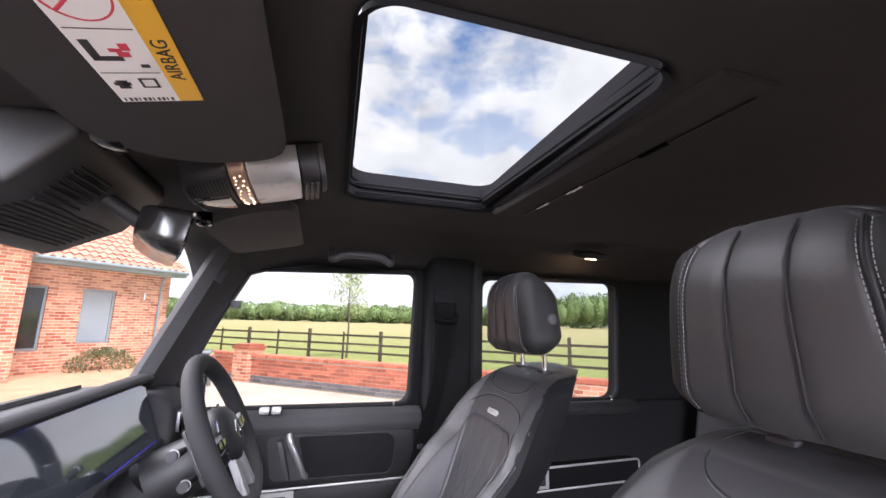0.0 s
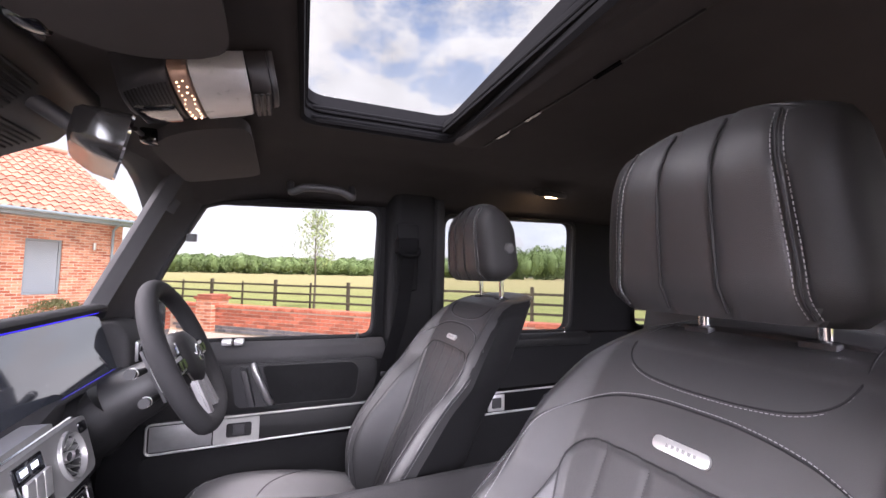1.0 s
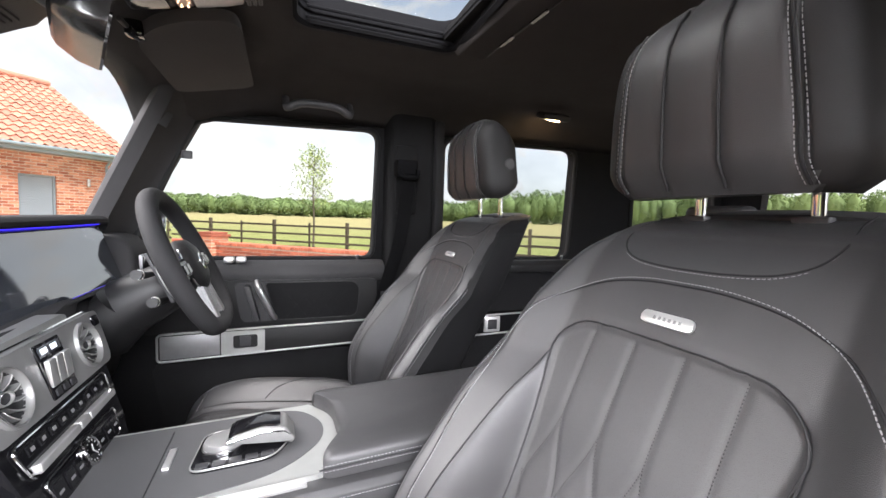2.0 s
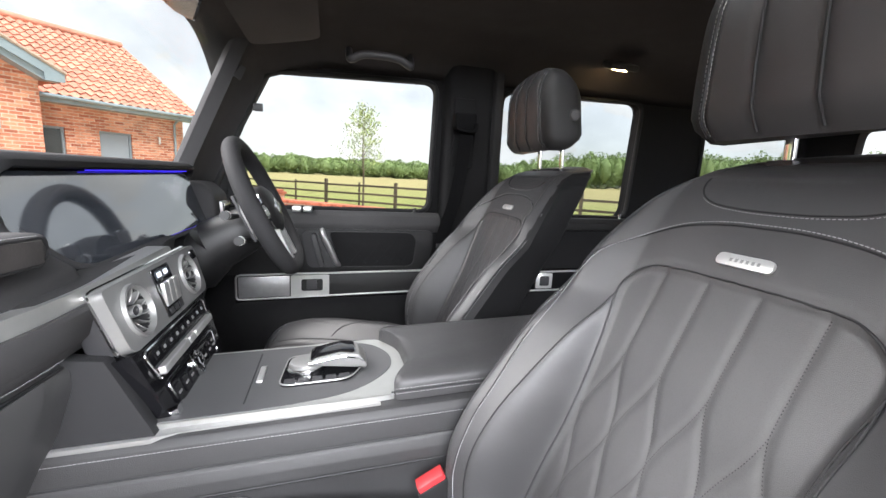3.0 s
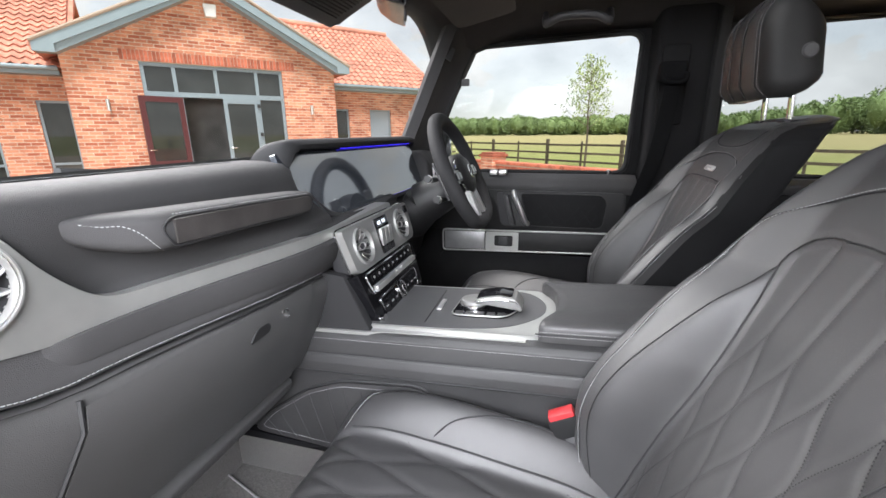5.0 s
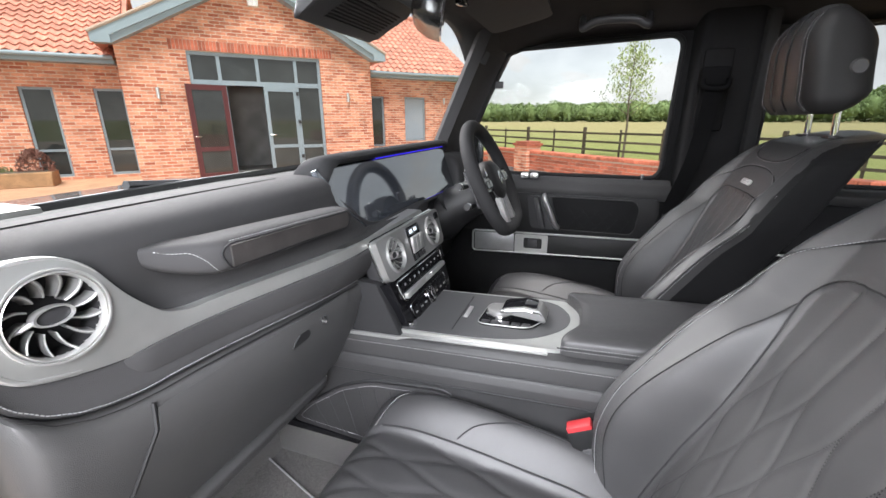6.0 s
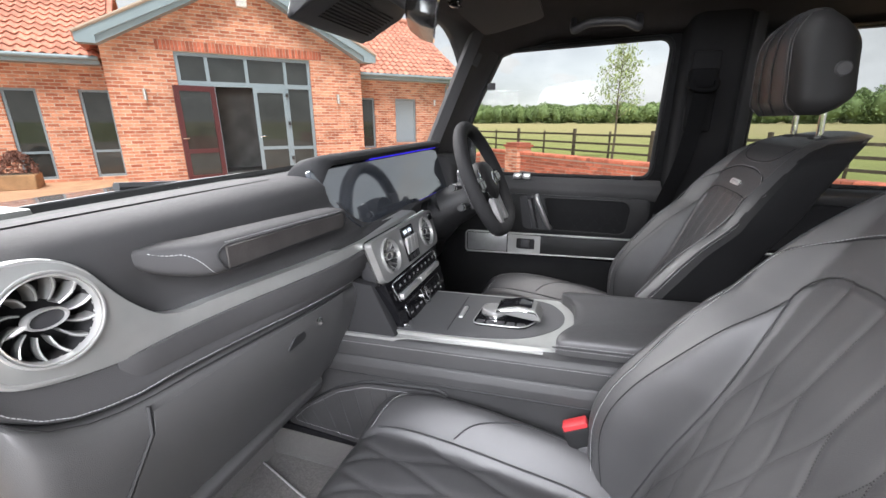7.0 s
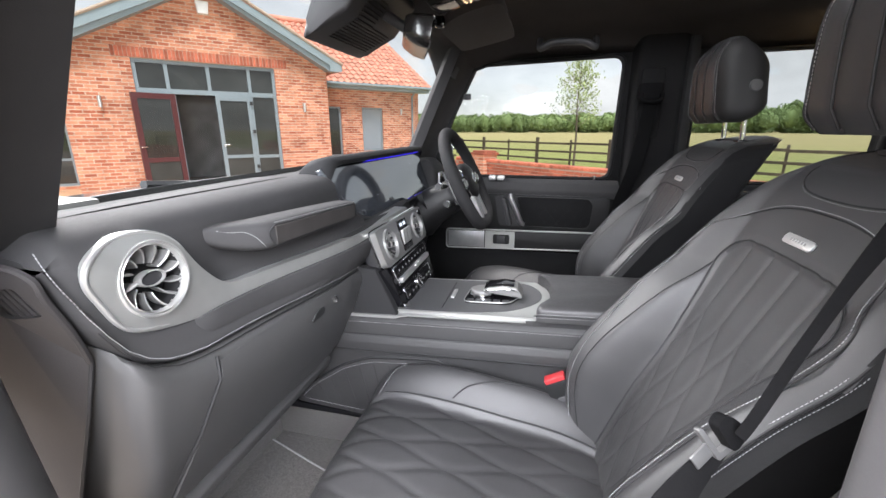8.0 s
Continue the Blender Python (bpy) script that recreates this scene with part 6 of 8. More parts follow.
# ---- doors ----
def driver_door():
    root = thing("driver_door", "black leather and suede driver's door panel with satin trims", "car door", (0, 0.75, 0.5))
    part("sill", extrude([(0.735, 1.125), (0.728, 1.15), (0.738, 1.178), (0.77, 1.192), (0.83, 1.190), (0.83, 1.12)], "x", -0.46, 0.345, 0.006, 2), LEATHER_DASH, root)
    part("body", obox((-0.46, 0.752, 0.42), (0.345, 0.84, 1.13), 0.01), SUEDE, root)
    part("upper_panel", extrude(round_poly([(-0.40, 1.132), (0.315, 1.132), (0.32, 0.975), (-0.42, 0.975)], 0.02), "y", 0.728, 0.756, 0.008, 2), DOOR_LEATHER, root)
    ins = round_poly([(-0.046, 1.124), (0.235, 1.124), (0.255, 1.10), (0.248, 1.020), (0.232, 1.003), (-0.010, 1.003)], 0.014)
    part("insert", extrude(ins, "y", 0.722, 0.735, 0.004, 2), SUEDE, root, "quilted suede insert")
    part("insert_piping", tubes([(x, 0.7215, z) for x, z in ins], radius=0.0016, closed=True), SEAM, root)
    for k in range(5):
        x = 0.02 + 0.045 * k
        part("quilt_line", tubes([(x, 0.7213, 1.012), (min(x + 0.06, 0.226), 0.7213, 1.085 if k < 4 else 1.05)], [(x, 0.7213, 1.085), (min(x + 0.06, 0.226), 0.7213, 1.012 if k < 4 else 1.04)], radius=0.0008), SUEDE, root)
    part("pull_recess", extrude(round_poly([(-0.135, 1.125), (-0.02, 1.125), (0.0, 1.0), (-0.115, 1.0)], 0.015), "y", 0.7245, 0.734, 0.002, 1), DARK, root, "dark pull recess")
    bm = bmesh.new()
    tube(bm, smooth_path([(-0.07, 0.715, 1.128), (-0.062, 0.690, 1.11), (-0.042, 0.684, 1.07), (-0.025, 0.690, 1.03), (-0.018, 0.716, 1.015)], 6), 0.009, 12, flat=1.5)
    part("door_pull", bm, BRUSHED, root, "satin silver door pull")
    part("pull_grip", extrude([(-0.105, 1.12), (-0.088, 1.12), (-0.06, 1.01), (-0.078, 1.01)], "y", 0.69, 0.728, 0.004), PLASTIC, root)
    # trim strip: brushed end, latch plate, leather infill, bright outline
    loop = round_poly([(-0.335, 0.980), (0.31, 0.992), (0.31, 0.918), (-0.335, 0.898)], 0.014)
    part("strip_backing", extrude(loop, "y", 0.704, 0.755, 0.003), DOOR_LEATHER, root)
    part("strip_outline", tubes([(x, 0.7035, z) for x, z in loop], radius=0.0034, closed=True), BAND, root, "satin outline")
    part("strip_brushed", extrude([(-0.328, 0.974), (-0.172, 0.977), (-0.172, 0.908), (-0.328, 0.904)], "y", 0.701, 0.706, 0.002), BRUSHED, root, "brushed metal plate")
    plate = round_poly([(-0.168, 0.978), (-0.045, 0.980), (-0.045, 0.911), (-0.168, 0.908)], 0.006)
    hole = round_poly([(-0.135, 0.966), (-0.066, 0.967), (-0.066, 0.925), (-0.135, 0.924)], 0.008)
    part("latch_plate", pierced(plate, [hole], "y", 0.698, 0.706), BAND, root, "satin latch surround")
    part("latch", obox((-0.118, 0.700, 0.93), (-0.085, 0.7045, 0.962), 0.004), DARK, root)
    part("lower_pocket", extrude(round_poly([(-0.36, 0.885), (0.05, 0.895), (0.28, 0.895), (0.30, 0.60), (-0.30, 0.55)], 0.04), "y", 0.725, 0.757, 0.008, 2), SUEDE, root)
    bm = bmesh.new()
    tube(bm, [(0.255, 0.785, 1.188), (0.255, 0.785, 1.202), (0.255, 0.785, 1.208)], lambda t: 0.005 + 0.002 * (t > 0.4), 10)
    part("lock_pin", bm, CHROME, root)
    for k in range(2):
        part("seat_switch", obox((-0.165 + 0.034 * k, 0.738, 1.186), (-0.136 + 0.034 * k, 0.77, 1.205), 0.006, 2), SATIN, root, "satin switch")
    part("window_latch", obox((-0.285, 0.788, 1.505), (-0.255, 0.80, 1.53), 0.004), PLASTIC, root)


driver_door()


def rear_door():
    root = thing("rear_door", "dark rear door panel with a satin outlined strip", "car door", (0.8, 0.76, 0.5))
    part("sill", extrude([(0.742, 1.14), (0.738, 1.17), (0.76, 1.188), (0.83, 1.188), (0.83, 1.13)], "x", 0.56, 1.24, 0.006), DOOR_LEATHER, root)
    loop = round_poly([(0.62, 0.975), (1.2, 0.985), (1.2, 0.91), (0.62, 0.90)], 0.014)
    part("strip", extrude(loop, "y", 0.72, 0.775, 0.003), SEAL_BLACK, root)
    part("strip_outline", tubes([(x, 0.7195, z) for x, z in loop], radius=0.004, closed=True), SATIN, root, "satin outline")
    part("latch_plate", extrude([(0.74, 0.972), (0.81, 0.972), (0.81, 0.91), (0.74, 0.91)], "y", 0.714, 0.722, 0.004), SATIN, root)
    part("latch", obox((0.755, 0.711, 0.922), (0.795, 0.717, 0.96), 0.004), DARK, root)
    part("lock_pin", tubes([(1.14, 0.785, 1.185), (1.14, 0.785, 1.207)], radius=0.006, seg=10), CHROME, root)


rear_door()


def b_pillar():
    root = thing("b_pillar", "black pillar trim with belt guide between the windows", "pillar", (0.44, 0.77, 0.5), kind="structure")
    part("trim", extrude([(0.345, 0.80), (0.365, 0.752), (0.39, 0.742), (0.51, 0.742), (0.54, 0.76), (0.55, 0.80)], "z", 0.42, 1.72, 0.008, 2), SUEDE, root)
    part("slot_plate", obox((0.375, 0.728, 1.36), (0.455, 0.745, 1.60), 0.010), SUEDE, root)
    part("rear_edge", extrude([(0.512, 0.765), (0.528, 0.735), (0.556, 0.735), (0.566, 0.80), (0.53, 0.80)], "z", 1.10, 1.70, 0.004), RUBBER, root, "black rubber edge")


b_pillar()


def driver_belt():
    root = thing("driver_seat_belt", "black webbing seat belt hanging from the pillar", "seat belt", (0.46, 0.70, 0.6))
    part("guide_housing", obox((0.366, 0.678, 1.490), (0.442, 0.730, 1.545), 0.010, 3), SEAL_BLACK, root, "black height adjuster")
    bm = bmesh.new()
    tube(bm, smooth_path([(0.370, 0.672, 1.508), (0.376, 0.664, 1.488), (0.404, 0.661, 1.482), (0.432, 0.664, 1.488), (0.438, 0.672, 1.508)], 5), 0.008, 12)
    part("guide_loop", bm, SEAL_BLACK, root, "black belt guide")
    path = [(0.404, 0.668, 1.487), (0.396, 0.678, 1.37), (0.380, 0.688, 1.25), (0.345, 0.695, 1.12), (0.31, 0.70, 0.98), (0.27, 0.705, 0.80)]
    rows = [[Vector(p) + Vector(o) for o in ((-0.024, 0, 0), (0.024, 0.004, 0), (0.024, 0.0055, 0), (-0.024, 0.0015, 0))] for p in smooth_path(path, 6)]
    bm = bmesh.new()
    rings(bm, rows)
    part("webbing", bm, WEBBING, root)
    part("stop_button", obox((0.322, 0.690, 1.075), (0.342, 0.700, 1.090), 0.004), PLASTIC, root)


driver_belt()


# ---- roof fittings ----
def sun_visor(name, y0, y1, label, warn):
    root = thing(name, label, "sun visor", (-0.16, (y0 + y1) / 2, 1.70))
    sg = 1 if y1 > y0 else -1
    out = round_poly([(-0.262, y0 + sg * 0.10), (-0.225, y0 + sg * 0.035), (-0.170, y0), (-0.092, y0), (-0.074, y0 + sg * 0.04), (-0.074, y1), (-0.262, y1)], 0.035)
    m = Matrix.Translation((-0.06, 0, 1.712)) @ Matrix.Rotation(radians(-12), 4, "Y")
    bm = extrude([(x + 0.06, y) for x, y in out], "z", -0.016, 0.006, 0.007, 3)
    bmesh.ops.transform(bm, matrix=m, verts=bm.verts)
    part("pad", bm, VISOR, root, "", 50)
    part("clip", obox((-0.262, min(y0 + sg * 0.05, y0 + sg * 0.085), 1.655), (-0.232, max(y0 + sg * 0.05, y0 + sg * 0.085), 1.684), 0.008), GLOSS, root, "black visor clip")
    part("hinge_rod", tubes([(-0.258, y0 + sg * 0.02, 1.668), (-0.250, y0 + sg * 0.12, 1.668)], radius=0.0045, seg=8), PLASTIC, root)
    if warn:
        def lay(nm, x0, x1, ya, yb, d, mt, lab=""):
            part(nm, obox((x0 + 0.06, min(ya, yb), -0.0166 - d), (x1 + 0.06, max(ya, yb), -0.0155), 0, 1, m), mt, root, lab)
        lay("warning_label", -0.205, -0.160, -0.272, -0.52, 0.0006, WHITE_LABEL, "white airbag warning sticker")
        lay("warning_band", -0.160, -0.141, -0.272, -0.52, 0.0006, YELLOW_LABEL, "yellow airbag warning band")
        for k in range(11):
            lay("barcode_bar", -0.202 + 0.0036 * k, -0.202 + 0.0036 * k + (0.0022 if k % 3 else 0.0012), -0.274, -0.279, 0.0010, LABEL_INK)
        for y in (-0.318, -0.372):
            lay("rule", -0.203, -0.162, y, y - 0.0006, 0.0010, LABEL_INK)
        for a, b, c, d in ((-0.200, -0.188, -0.300, -0.304), (-0.198, -0.190, -0.295, -0.307), (-0.181, -0.179, -0.296, -0.310), (-0.170, -0.168, -0.296, -0.310),
                           (-0.181, -0.168, -0.296, -0.2975), (-0.181, -0.168, -0.3085, -0.310), (-0.200, -0.194, -0.335, -0.360), (-0.200, -0.180, -0.335, -0.3405), (-0.172, -0.166, -0.326, -0.330)):
            lay("pictogram", a, b, c, d, 0.0010, LABEL_INK)
        for a, b, c, d in ((-0.186, -0.178, -0.346, -0.350), (-0.182, -0.174, -0.340, -0.346), (-0.178, -0.172, -0.348, -0.356)):
            lay("pictogram_red", a, b, c, d, 0.0010, LABEL_RED)
        lay("warning_sign", -0.155, -0.146, -0.402, -0.404, 0.0010, LABEL_INK)
        bm = bmesh.new()
        tube(bm, [m @ Vector((0.06 - 0.183 + 0.019 * math.cos(a), -0.405 + 0.024 * math.sin(a), -0.0166)) for a in (2 * math.pi * i / 32 for i in range(32))], 0.0022, 6, True, 0.3)
        part("ban_ring", bm, LABEL_RED, root)
        part("ban_bar", tubes([m @ Vector((0.06 - 0.197, -0.390, -0.0167)), m @ Vector((0.06 - 0.169, -0.420, -0.0167))], radius=0.0016), LABEL_RED, root)
        tx = bpy.data.curves.new("airbag_text", "FONT")
        tx.body, tx.size, tx.align_x, tx.align_y = "AIRBAG", 0.0155, "CENTER", "CENTER"
        tx.extrude = 0.0002
        dg = new("warning_text", tx)
        dg.matrix_world = m @ Matrix.Translation((-0.0905, -0.335, -0.0175)) @ Matrix(((0, -1, 0, 0), (-1, 0, 0, 0), (0, 0, -1, 0), (0, 0, 0, 1)))
        tx.materials.append(LABEL_INK)
        dg.parent = root
        dg.matrix_parent_inverse = root.matrix_world.inverted()
    return root


VISOR = mat("visor_cloth", (0.042, 0.040, 0.0405), 0.88, spec=0.15, var=0.08, scale=20, bump=0.2, bump_scale=800)
sun_visor("passenger_sun_visor", -0.105, -0.62, "dark cloth sun visor with an airbag warning sticker", True)
sun_visor("driver_sun_visor", 0.165, 0.60, "dark cloth sun visor above the driver's side", False)


def overhead_console():
    root = thing("overhead_console", "satin overhead console with reading lights and a lens", "overhead console", (-0.13, 0.0, 1.72))
    m = Matrix.Translation((-0.125, 0.064, 1.718)) @ Matrix.Rotation(radians(-13), 4, "Y")

    def rounding(x):
        return max(0.30, (1 - (abs(x + 0.008) / 0.122) ** 2.4)) ** 0.55

    def skin(x0, x1, mt, nm, lab="", lift=0.0):
        bm = bmesh.new()
        rows = []
        steps = [x0, x0 + 0.002] + [x0 + (x1 - x0) * i / 6 for i in range(1, 6)] + [x1 - 0.002, x1]
        for x in steps:
            e = 0.0025 if x in (x0, x1) else 0.0
            rows.append([m @ Vector((x, 0.090 * rounding(x) * math.sin(a), -0.033 * math.cos(a) ** 0.6 - lift + e)) for a in (radians(-88 + 176 * i / 24) for i in range(25))] +
                        [m @ Vector((x, 0.06, 0.03)), m @ Vector((x, -0.06, 0.03))])
        rings(bm, rows)
        return part(nm, bm, mt, root, lab, 50)
    skin(-0.115, -0.045, PLASTIC, "front_grille")
    skin(-0.043, -0.018, BRONZE, "led_band", "bronze coloured light band")
    skin(-0.016, 0.060, LENS, "lens", "pale ribbed lens", 0.002)
    skin(0.062, 0.092, JAMB, "switch_bar", "dark switch bar")
    skin(0.093, 0.103, PLASTIC, "rear_edge")
    rng = random.Random(12)
    for k in range(13):
        for j in range(2):
            a, x = radians(-58 + 116 * k / 12 + rng.uniform(-3, 3)), -0.037 + 0.012 * j + rng.uniform(-0.003, 0.003)
            p = m @ Vector((x, 0.090 * rounding(x) * math.sin(a), -0.033 * math.cos(a) ** 0.6 - 0.0006))
            bm = bmesh.new()
            bmesh.ops.create_icosphere(bm, subdivisions=1, radius=rng.uniform(0.0011, 0.0019), matrix=Matrix.Translation(p))
            part("led", bm, LED_GLOW, root, "warm light point")
    for k in range(12):
        x = -0.108 + 0.0052 * k
        part("grille_line", tubes([m @ Vector((x, 0.090 * rounding(x) * math.sin(a), -0.0335 * math.cos(a) ** 0.6)) for a in (radians(-60 + 10 * i) for i in range(13))], radius=0.0012), SEAM, root)
    part("pocket", obox((-0.108, -0.02, -0.036), (-0.052, 0.055, -0.028), 0.004, 2, m), GLOSS, root, "gloss black pocket")
    for k in range(3):
        part("switch", obox((0.064 + 0.009 * k, -0.045, -0.036), (0.071 + 0.009 * k, 0.05, -0.031), 0.002, 1, m), PLASTIC, root)


BRONZE = mat("bronze_panel", (0.36, 0.24, 0.18), 0.35, 0.3, var=0.1, scale=60)
LENS = mat("pale_lens", (0.46, 0.47, 0.48), 0.3, var=0.06, scale=40, bump=0.3, bump_scale=300)
overhead_console()


def rear_view_mirror():
    root = thing("rear_view_mirror", "black frameless rear view mirror", "mirror", (-0.27, 0.0, 1.62))
    m = Matrix.Translation((-0.232, 0.045, 1.592)) @ Matrix.Rotation(radians(20), 4, "Z") @ Matrix.Rotation(radians(10), 4, "Y") @ Matrix.Diagonal((0.85, 0.9, 0.85, 1))
    loop = round_poly([(-0.118, 0.036), (0.118, 0.036), (0.112, -0.030), (0.09, -0.040), (-0.09, -0.040), (-0.112, -0.030)], 0.014)
    bm = bmesh.new()
    rings(bm, [[m @ Vector((-0.068, y * 0.72, z * 0.55 + 0.006)) for y, z in loop], [m @ Vector((-0.060, y * 0.82, z * 0.72 + 0.004)) for y, z in loop],
               [m @ Vector((-0.030, y * 0.95, z * 0.93)) for y, z in loop], [m @ Vector((0.0, y, z)) for y, z in loop]])
    part("shell", bm, MIRROR_SHELL, root, "", 50)
    bm = bmesh.new()
    rings(bm, [[m @ Vector((0.0, y, z)) for y, z in loop], [m @ Vector((0.004, y * 0.985, z * 0.97)) for y, z in loop]])
    part("mirror_glass", bm, MIRROR, root, "reflecting mirror glass")
    bm = bmesh.new()
    tube(bm, [m @ Vector((-0.025, 0, 0.0)), (-0.33, 0.0, 1.645), (-0.37, 0.0, 1.66)], 0.012, 12)
    part("arm", bm, PLASTIC, root)


MIRROR_SHELL = mat("glossy_mirror_shell", (0.014, 0.013, 0.0125), 0.2, var=0.06, scale=10)
MIRROR = mat("mirror_glass", (0.85, 0.85, 0.85), 0.02, 1.0, var=0.01, rvar=0.005)
rear_view_mirror()


def sensor_housing():
    root = thing("windscreen_sensor_housing", "black ribbed sensor housing behind the windscreen", "sensor housing", (-0.42, 0, 1.62))
    prof = [(-0.29, 1.700), (-0.285, 1.675), (-0.34, 1.612), (-0.42, 1.575), (-0.445, 1.565), (-0.43, 1.60), (-0.39, 1.70)]
    part("shell", extrude(prof, "y", -0.155, 0.125, 0.02, 4), PLASTIC, root, "", 50)
    d = Vector((-0.055, 0, -0.063)).normalized()
    for k in range(7):
        p = Vector((-0.30, 0, 1.657)) + d * (0.008 + 0.0095 * k)
        part("slot", tubes([p + Vector((0.0035, -0.11, -0.002)), p + Vector((0.0035, -0.03, -0.002))], radius=0.0022), SEAM, root)
    for k in range(9):
        p = Vector((-0.345, 0, 1.611)) + Vector((-0.080, 0, -0.037)).normalized() * (0.004 + 0.0085 * k)
        part("slot", tubes([p + Vector((0.001, -0.10, -0.0015)), p + Vector((0.001, 0.09, -0.0015))], radius=0.0022), SEAM, root)


sensor_housing()


def grab_handle():
    root = thing("roof_grab_bar", "dark roof grab handle above the door", "grab bar", (0.1, 0.66, 1.69))
    bm = bmesh.new()
    tube(bm, smooth_path([(0.012, 0.695, 1.700), (0.012, 0.670, 1.672), (0.022, 0.660, 1.668), (0.055, 0.656, 1.682), (0.11, 0.655, 1.684), (0.165, 0.656, 1.680), (0.195, 0.660, 1.666), (0.205, 0.670, 1.67), (0.205, 0.695, 1.70)], 5), 0.0105, 10, flat=1.2)
    part("bar", bm, PLASTIC, root, "", 60)


grab_handle()


def roof_lamp():
    root = thing("roof_side_lamp", "lit warm reading lamp in the roof edge", "lamp", (0.93, 0.62, 1.71))
    m = Matrix.Translation((0.934, 0.612, 1.738)) @ Matrix.Rotation(radians(20), 4, "X")
    part("housing", obox((-0.055, -0.03, -0.012), (0.06, 0.03, 0.01), 0.008, 2, m), PLASTIC, root)
    part("lens", obox((-0.022, -0.018, -0.0145), (0.022, 0.016, -0.010), 0.003, 2, m), LAMP_GLOW, root, "glowing lens")


roof_lamp()


# ---- belts ----
def buckle():
    root = thing("belt_buckle", "black belt buckle with a red press button", "seat belt buckle", (0.1, -0.17, 0.75))
    m = Matrix.Translation((0.108, -0.185, 0.872)) @ Matrix.Rotation(radians(-28), 4, "Y")
    part("body", obox((-0.026, -0.014, -0.09), (0.026, 0.014, 0.006), 0.006, 2, m), COLUMN_BLACK, root)
    part("button", obox((-0.022, -0.0115, 0.0), (0.022, 0.0115, 0.014), 0.003, 2, m), RED, root, "red press button")
    part("mark", obox((-0.010, -0.0148, -0.05), (0.010, -0.0135, -0.03), 0.001, 1, m), TRAY, root)
    part("stalk", obox((-0.016, -0.008, -0.22), (0.016, 0.008, -0.08), 0.003, 1, m), COLUMN_BLACK, root)


buckle()


def passenger_belt():
    root = thing("passenger_seat_belt", "black seat belt with a metal tongue hanging at the door pillar", "seat belt", (0.45, -0.72, 0.6))
    path = smooth_path([(0.445, -0.785, 1.590), (0.350, -0.755, 1.510), (0.272, -0.735, 1.420), (0.231, -0.730, 1.335), (0.208, -0.729, 1.270), (0.192, -0.728, 1.215), (0.186, -0.727, 1.196)], 8)
    rows = []
    for i, p in enumerate(path):
        t = i / (len(path) - 1)
        w = 0.018 * (1 - 0.80 * sm(0.0, 0.62, t))
        s, n = Vector((0.70, -0.56, -0.32)) * w, Vector((0.0004, 0.0011, 0.0004))
        rows.append([p - s, p + s, p + s + n, p - s + n])
    bm = bmesh.new()
    rings(bm, rows)
    part("webbing", bm, WEBBING, root)
    t = Matrix.Translation((0.176, -0.716, 1.186)) @ Matrix.Rotation(radians(-38), 4, "Y") @ Matrix.Rotation(radians(30), 4, "Z") @ Matrix.Diagonal((0.46, 0.5, 0.46, 1))
    grip = extrude(round_poly([(-0.010, -0.026), (0.018, -0.024), (0.026, 0.0), (0.016, 0.026), (-0.008, 0.024)], 0.009), "y", -0.009, 0.009, 0.004, 2)
    bmesh.ops.transform(grip, matrix=t, verts=grip.verts)
    bmesh.ops.translate(grip, verts=grip.verts, vec=(0.006, 0.0, 0.004))
    part("tongue_grip", grip, WEBBING, root, "black tongue grip")
    frame_bm = extrude(round_poly([(-0.018, -0.030), (0.022, -0.034), (0.022, -0.026), (-0.010, -0.022), (-0.009, 0.026), (-0.017, 0.028)], 0.004), "y", -0.005, 0.005, 0.002, 2)
    bmesh.ops.transform(frame_bm, matrix=t, verts=frame_bm.verts)
    part("tongue_frame", frame_bm, TONGUE, root, "grey metal tongue frame")
    part("tongue_blade", obox((-0.050, -0.0018, -0.020), (-0.016, 0.0018, 0.002), 0.0014, 2, t), TONGUE, root, "metal tongue blade")
    path = smooth_path([(0.178, -0.718, 1.176), (0.150, -0.728, 1.10), (0.17, -0.74, 0.95), (0.25, -0.755, 0.7), (0.30, -0.76, 0.5)], 6)
    rows = []
    for i, p in enumerate(path):
        w = 0.008 + 0.015 * sm(0.0, 0.4, i / (len(path) - 1))
        s, n = Vector((0.95, 0.0, -0.2)) * w, Vector((0.0, 0.0014, 0.0))
        rows.append([p - s, p + s, p + s + n, p - s + n])
    bm = bmesh.new()
    rings(bm, rows)
    part("lap_webbing", bm, WEBBING, root)


passenger_belt()


def rear_bench():
    root = thing("rear_bench", "dark leather rear bench seat with headrests", "car seat", (1.3, 0, 0.45))
    part("cushion", obox((0.92, -0.68, 0.62), (1.42, 0.68, 0.80), 0.05, 4), LEATHER, root)
    part("backrest", extrude([(1.36, 0.78), (1.48, 1.32), (1.56, 1.34), (1.60, 1.30), (1.55, 0.78)], "y", -0.68, 0.68, 0.03, 3), LEATHER, root)
    part("base", obox((0.95, -0.66, 0.445), (1.5, 0.66, 0.64), 0.02), PLASTIC, root)
    for y in (-0.38, 0.38):
        part("headrest", obox((1.50, y - 0.12, 1.345), (1.58, y + 0.12, 1.43), 0.03, 4), LEATHER, root)


rear_bench()


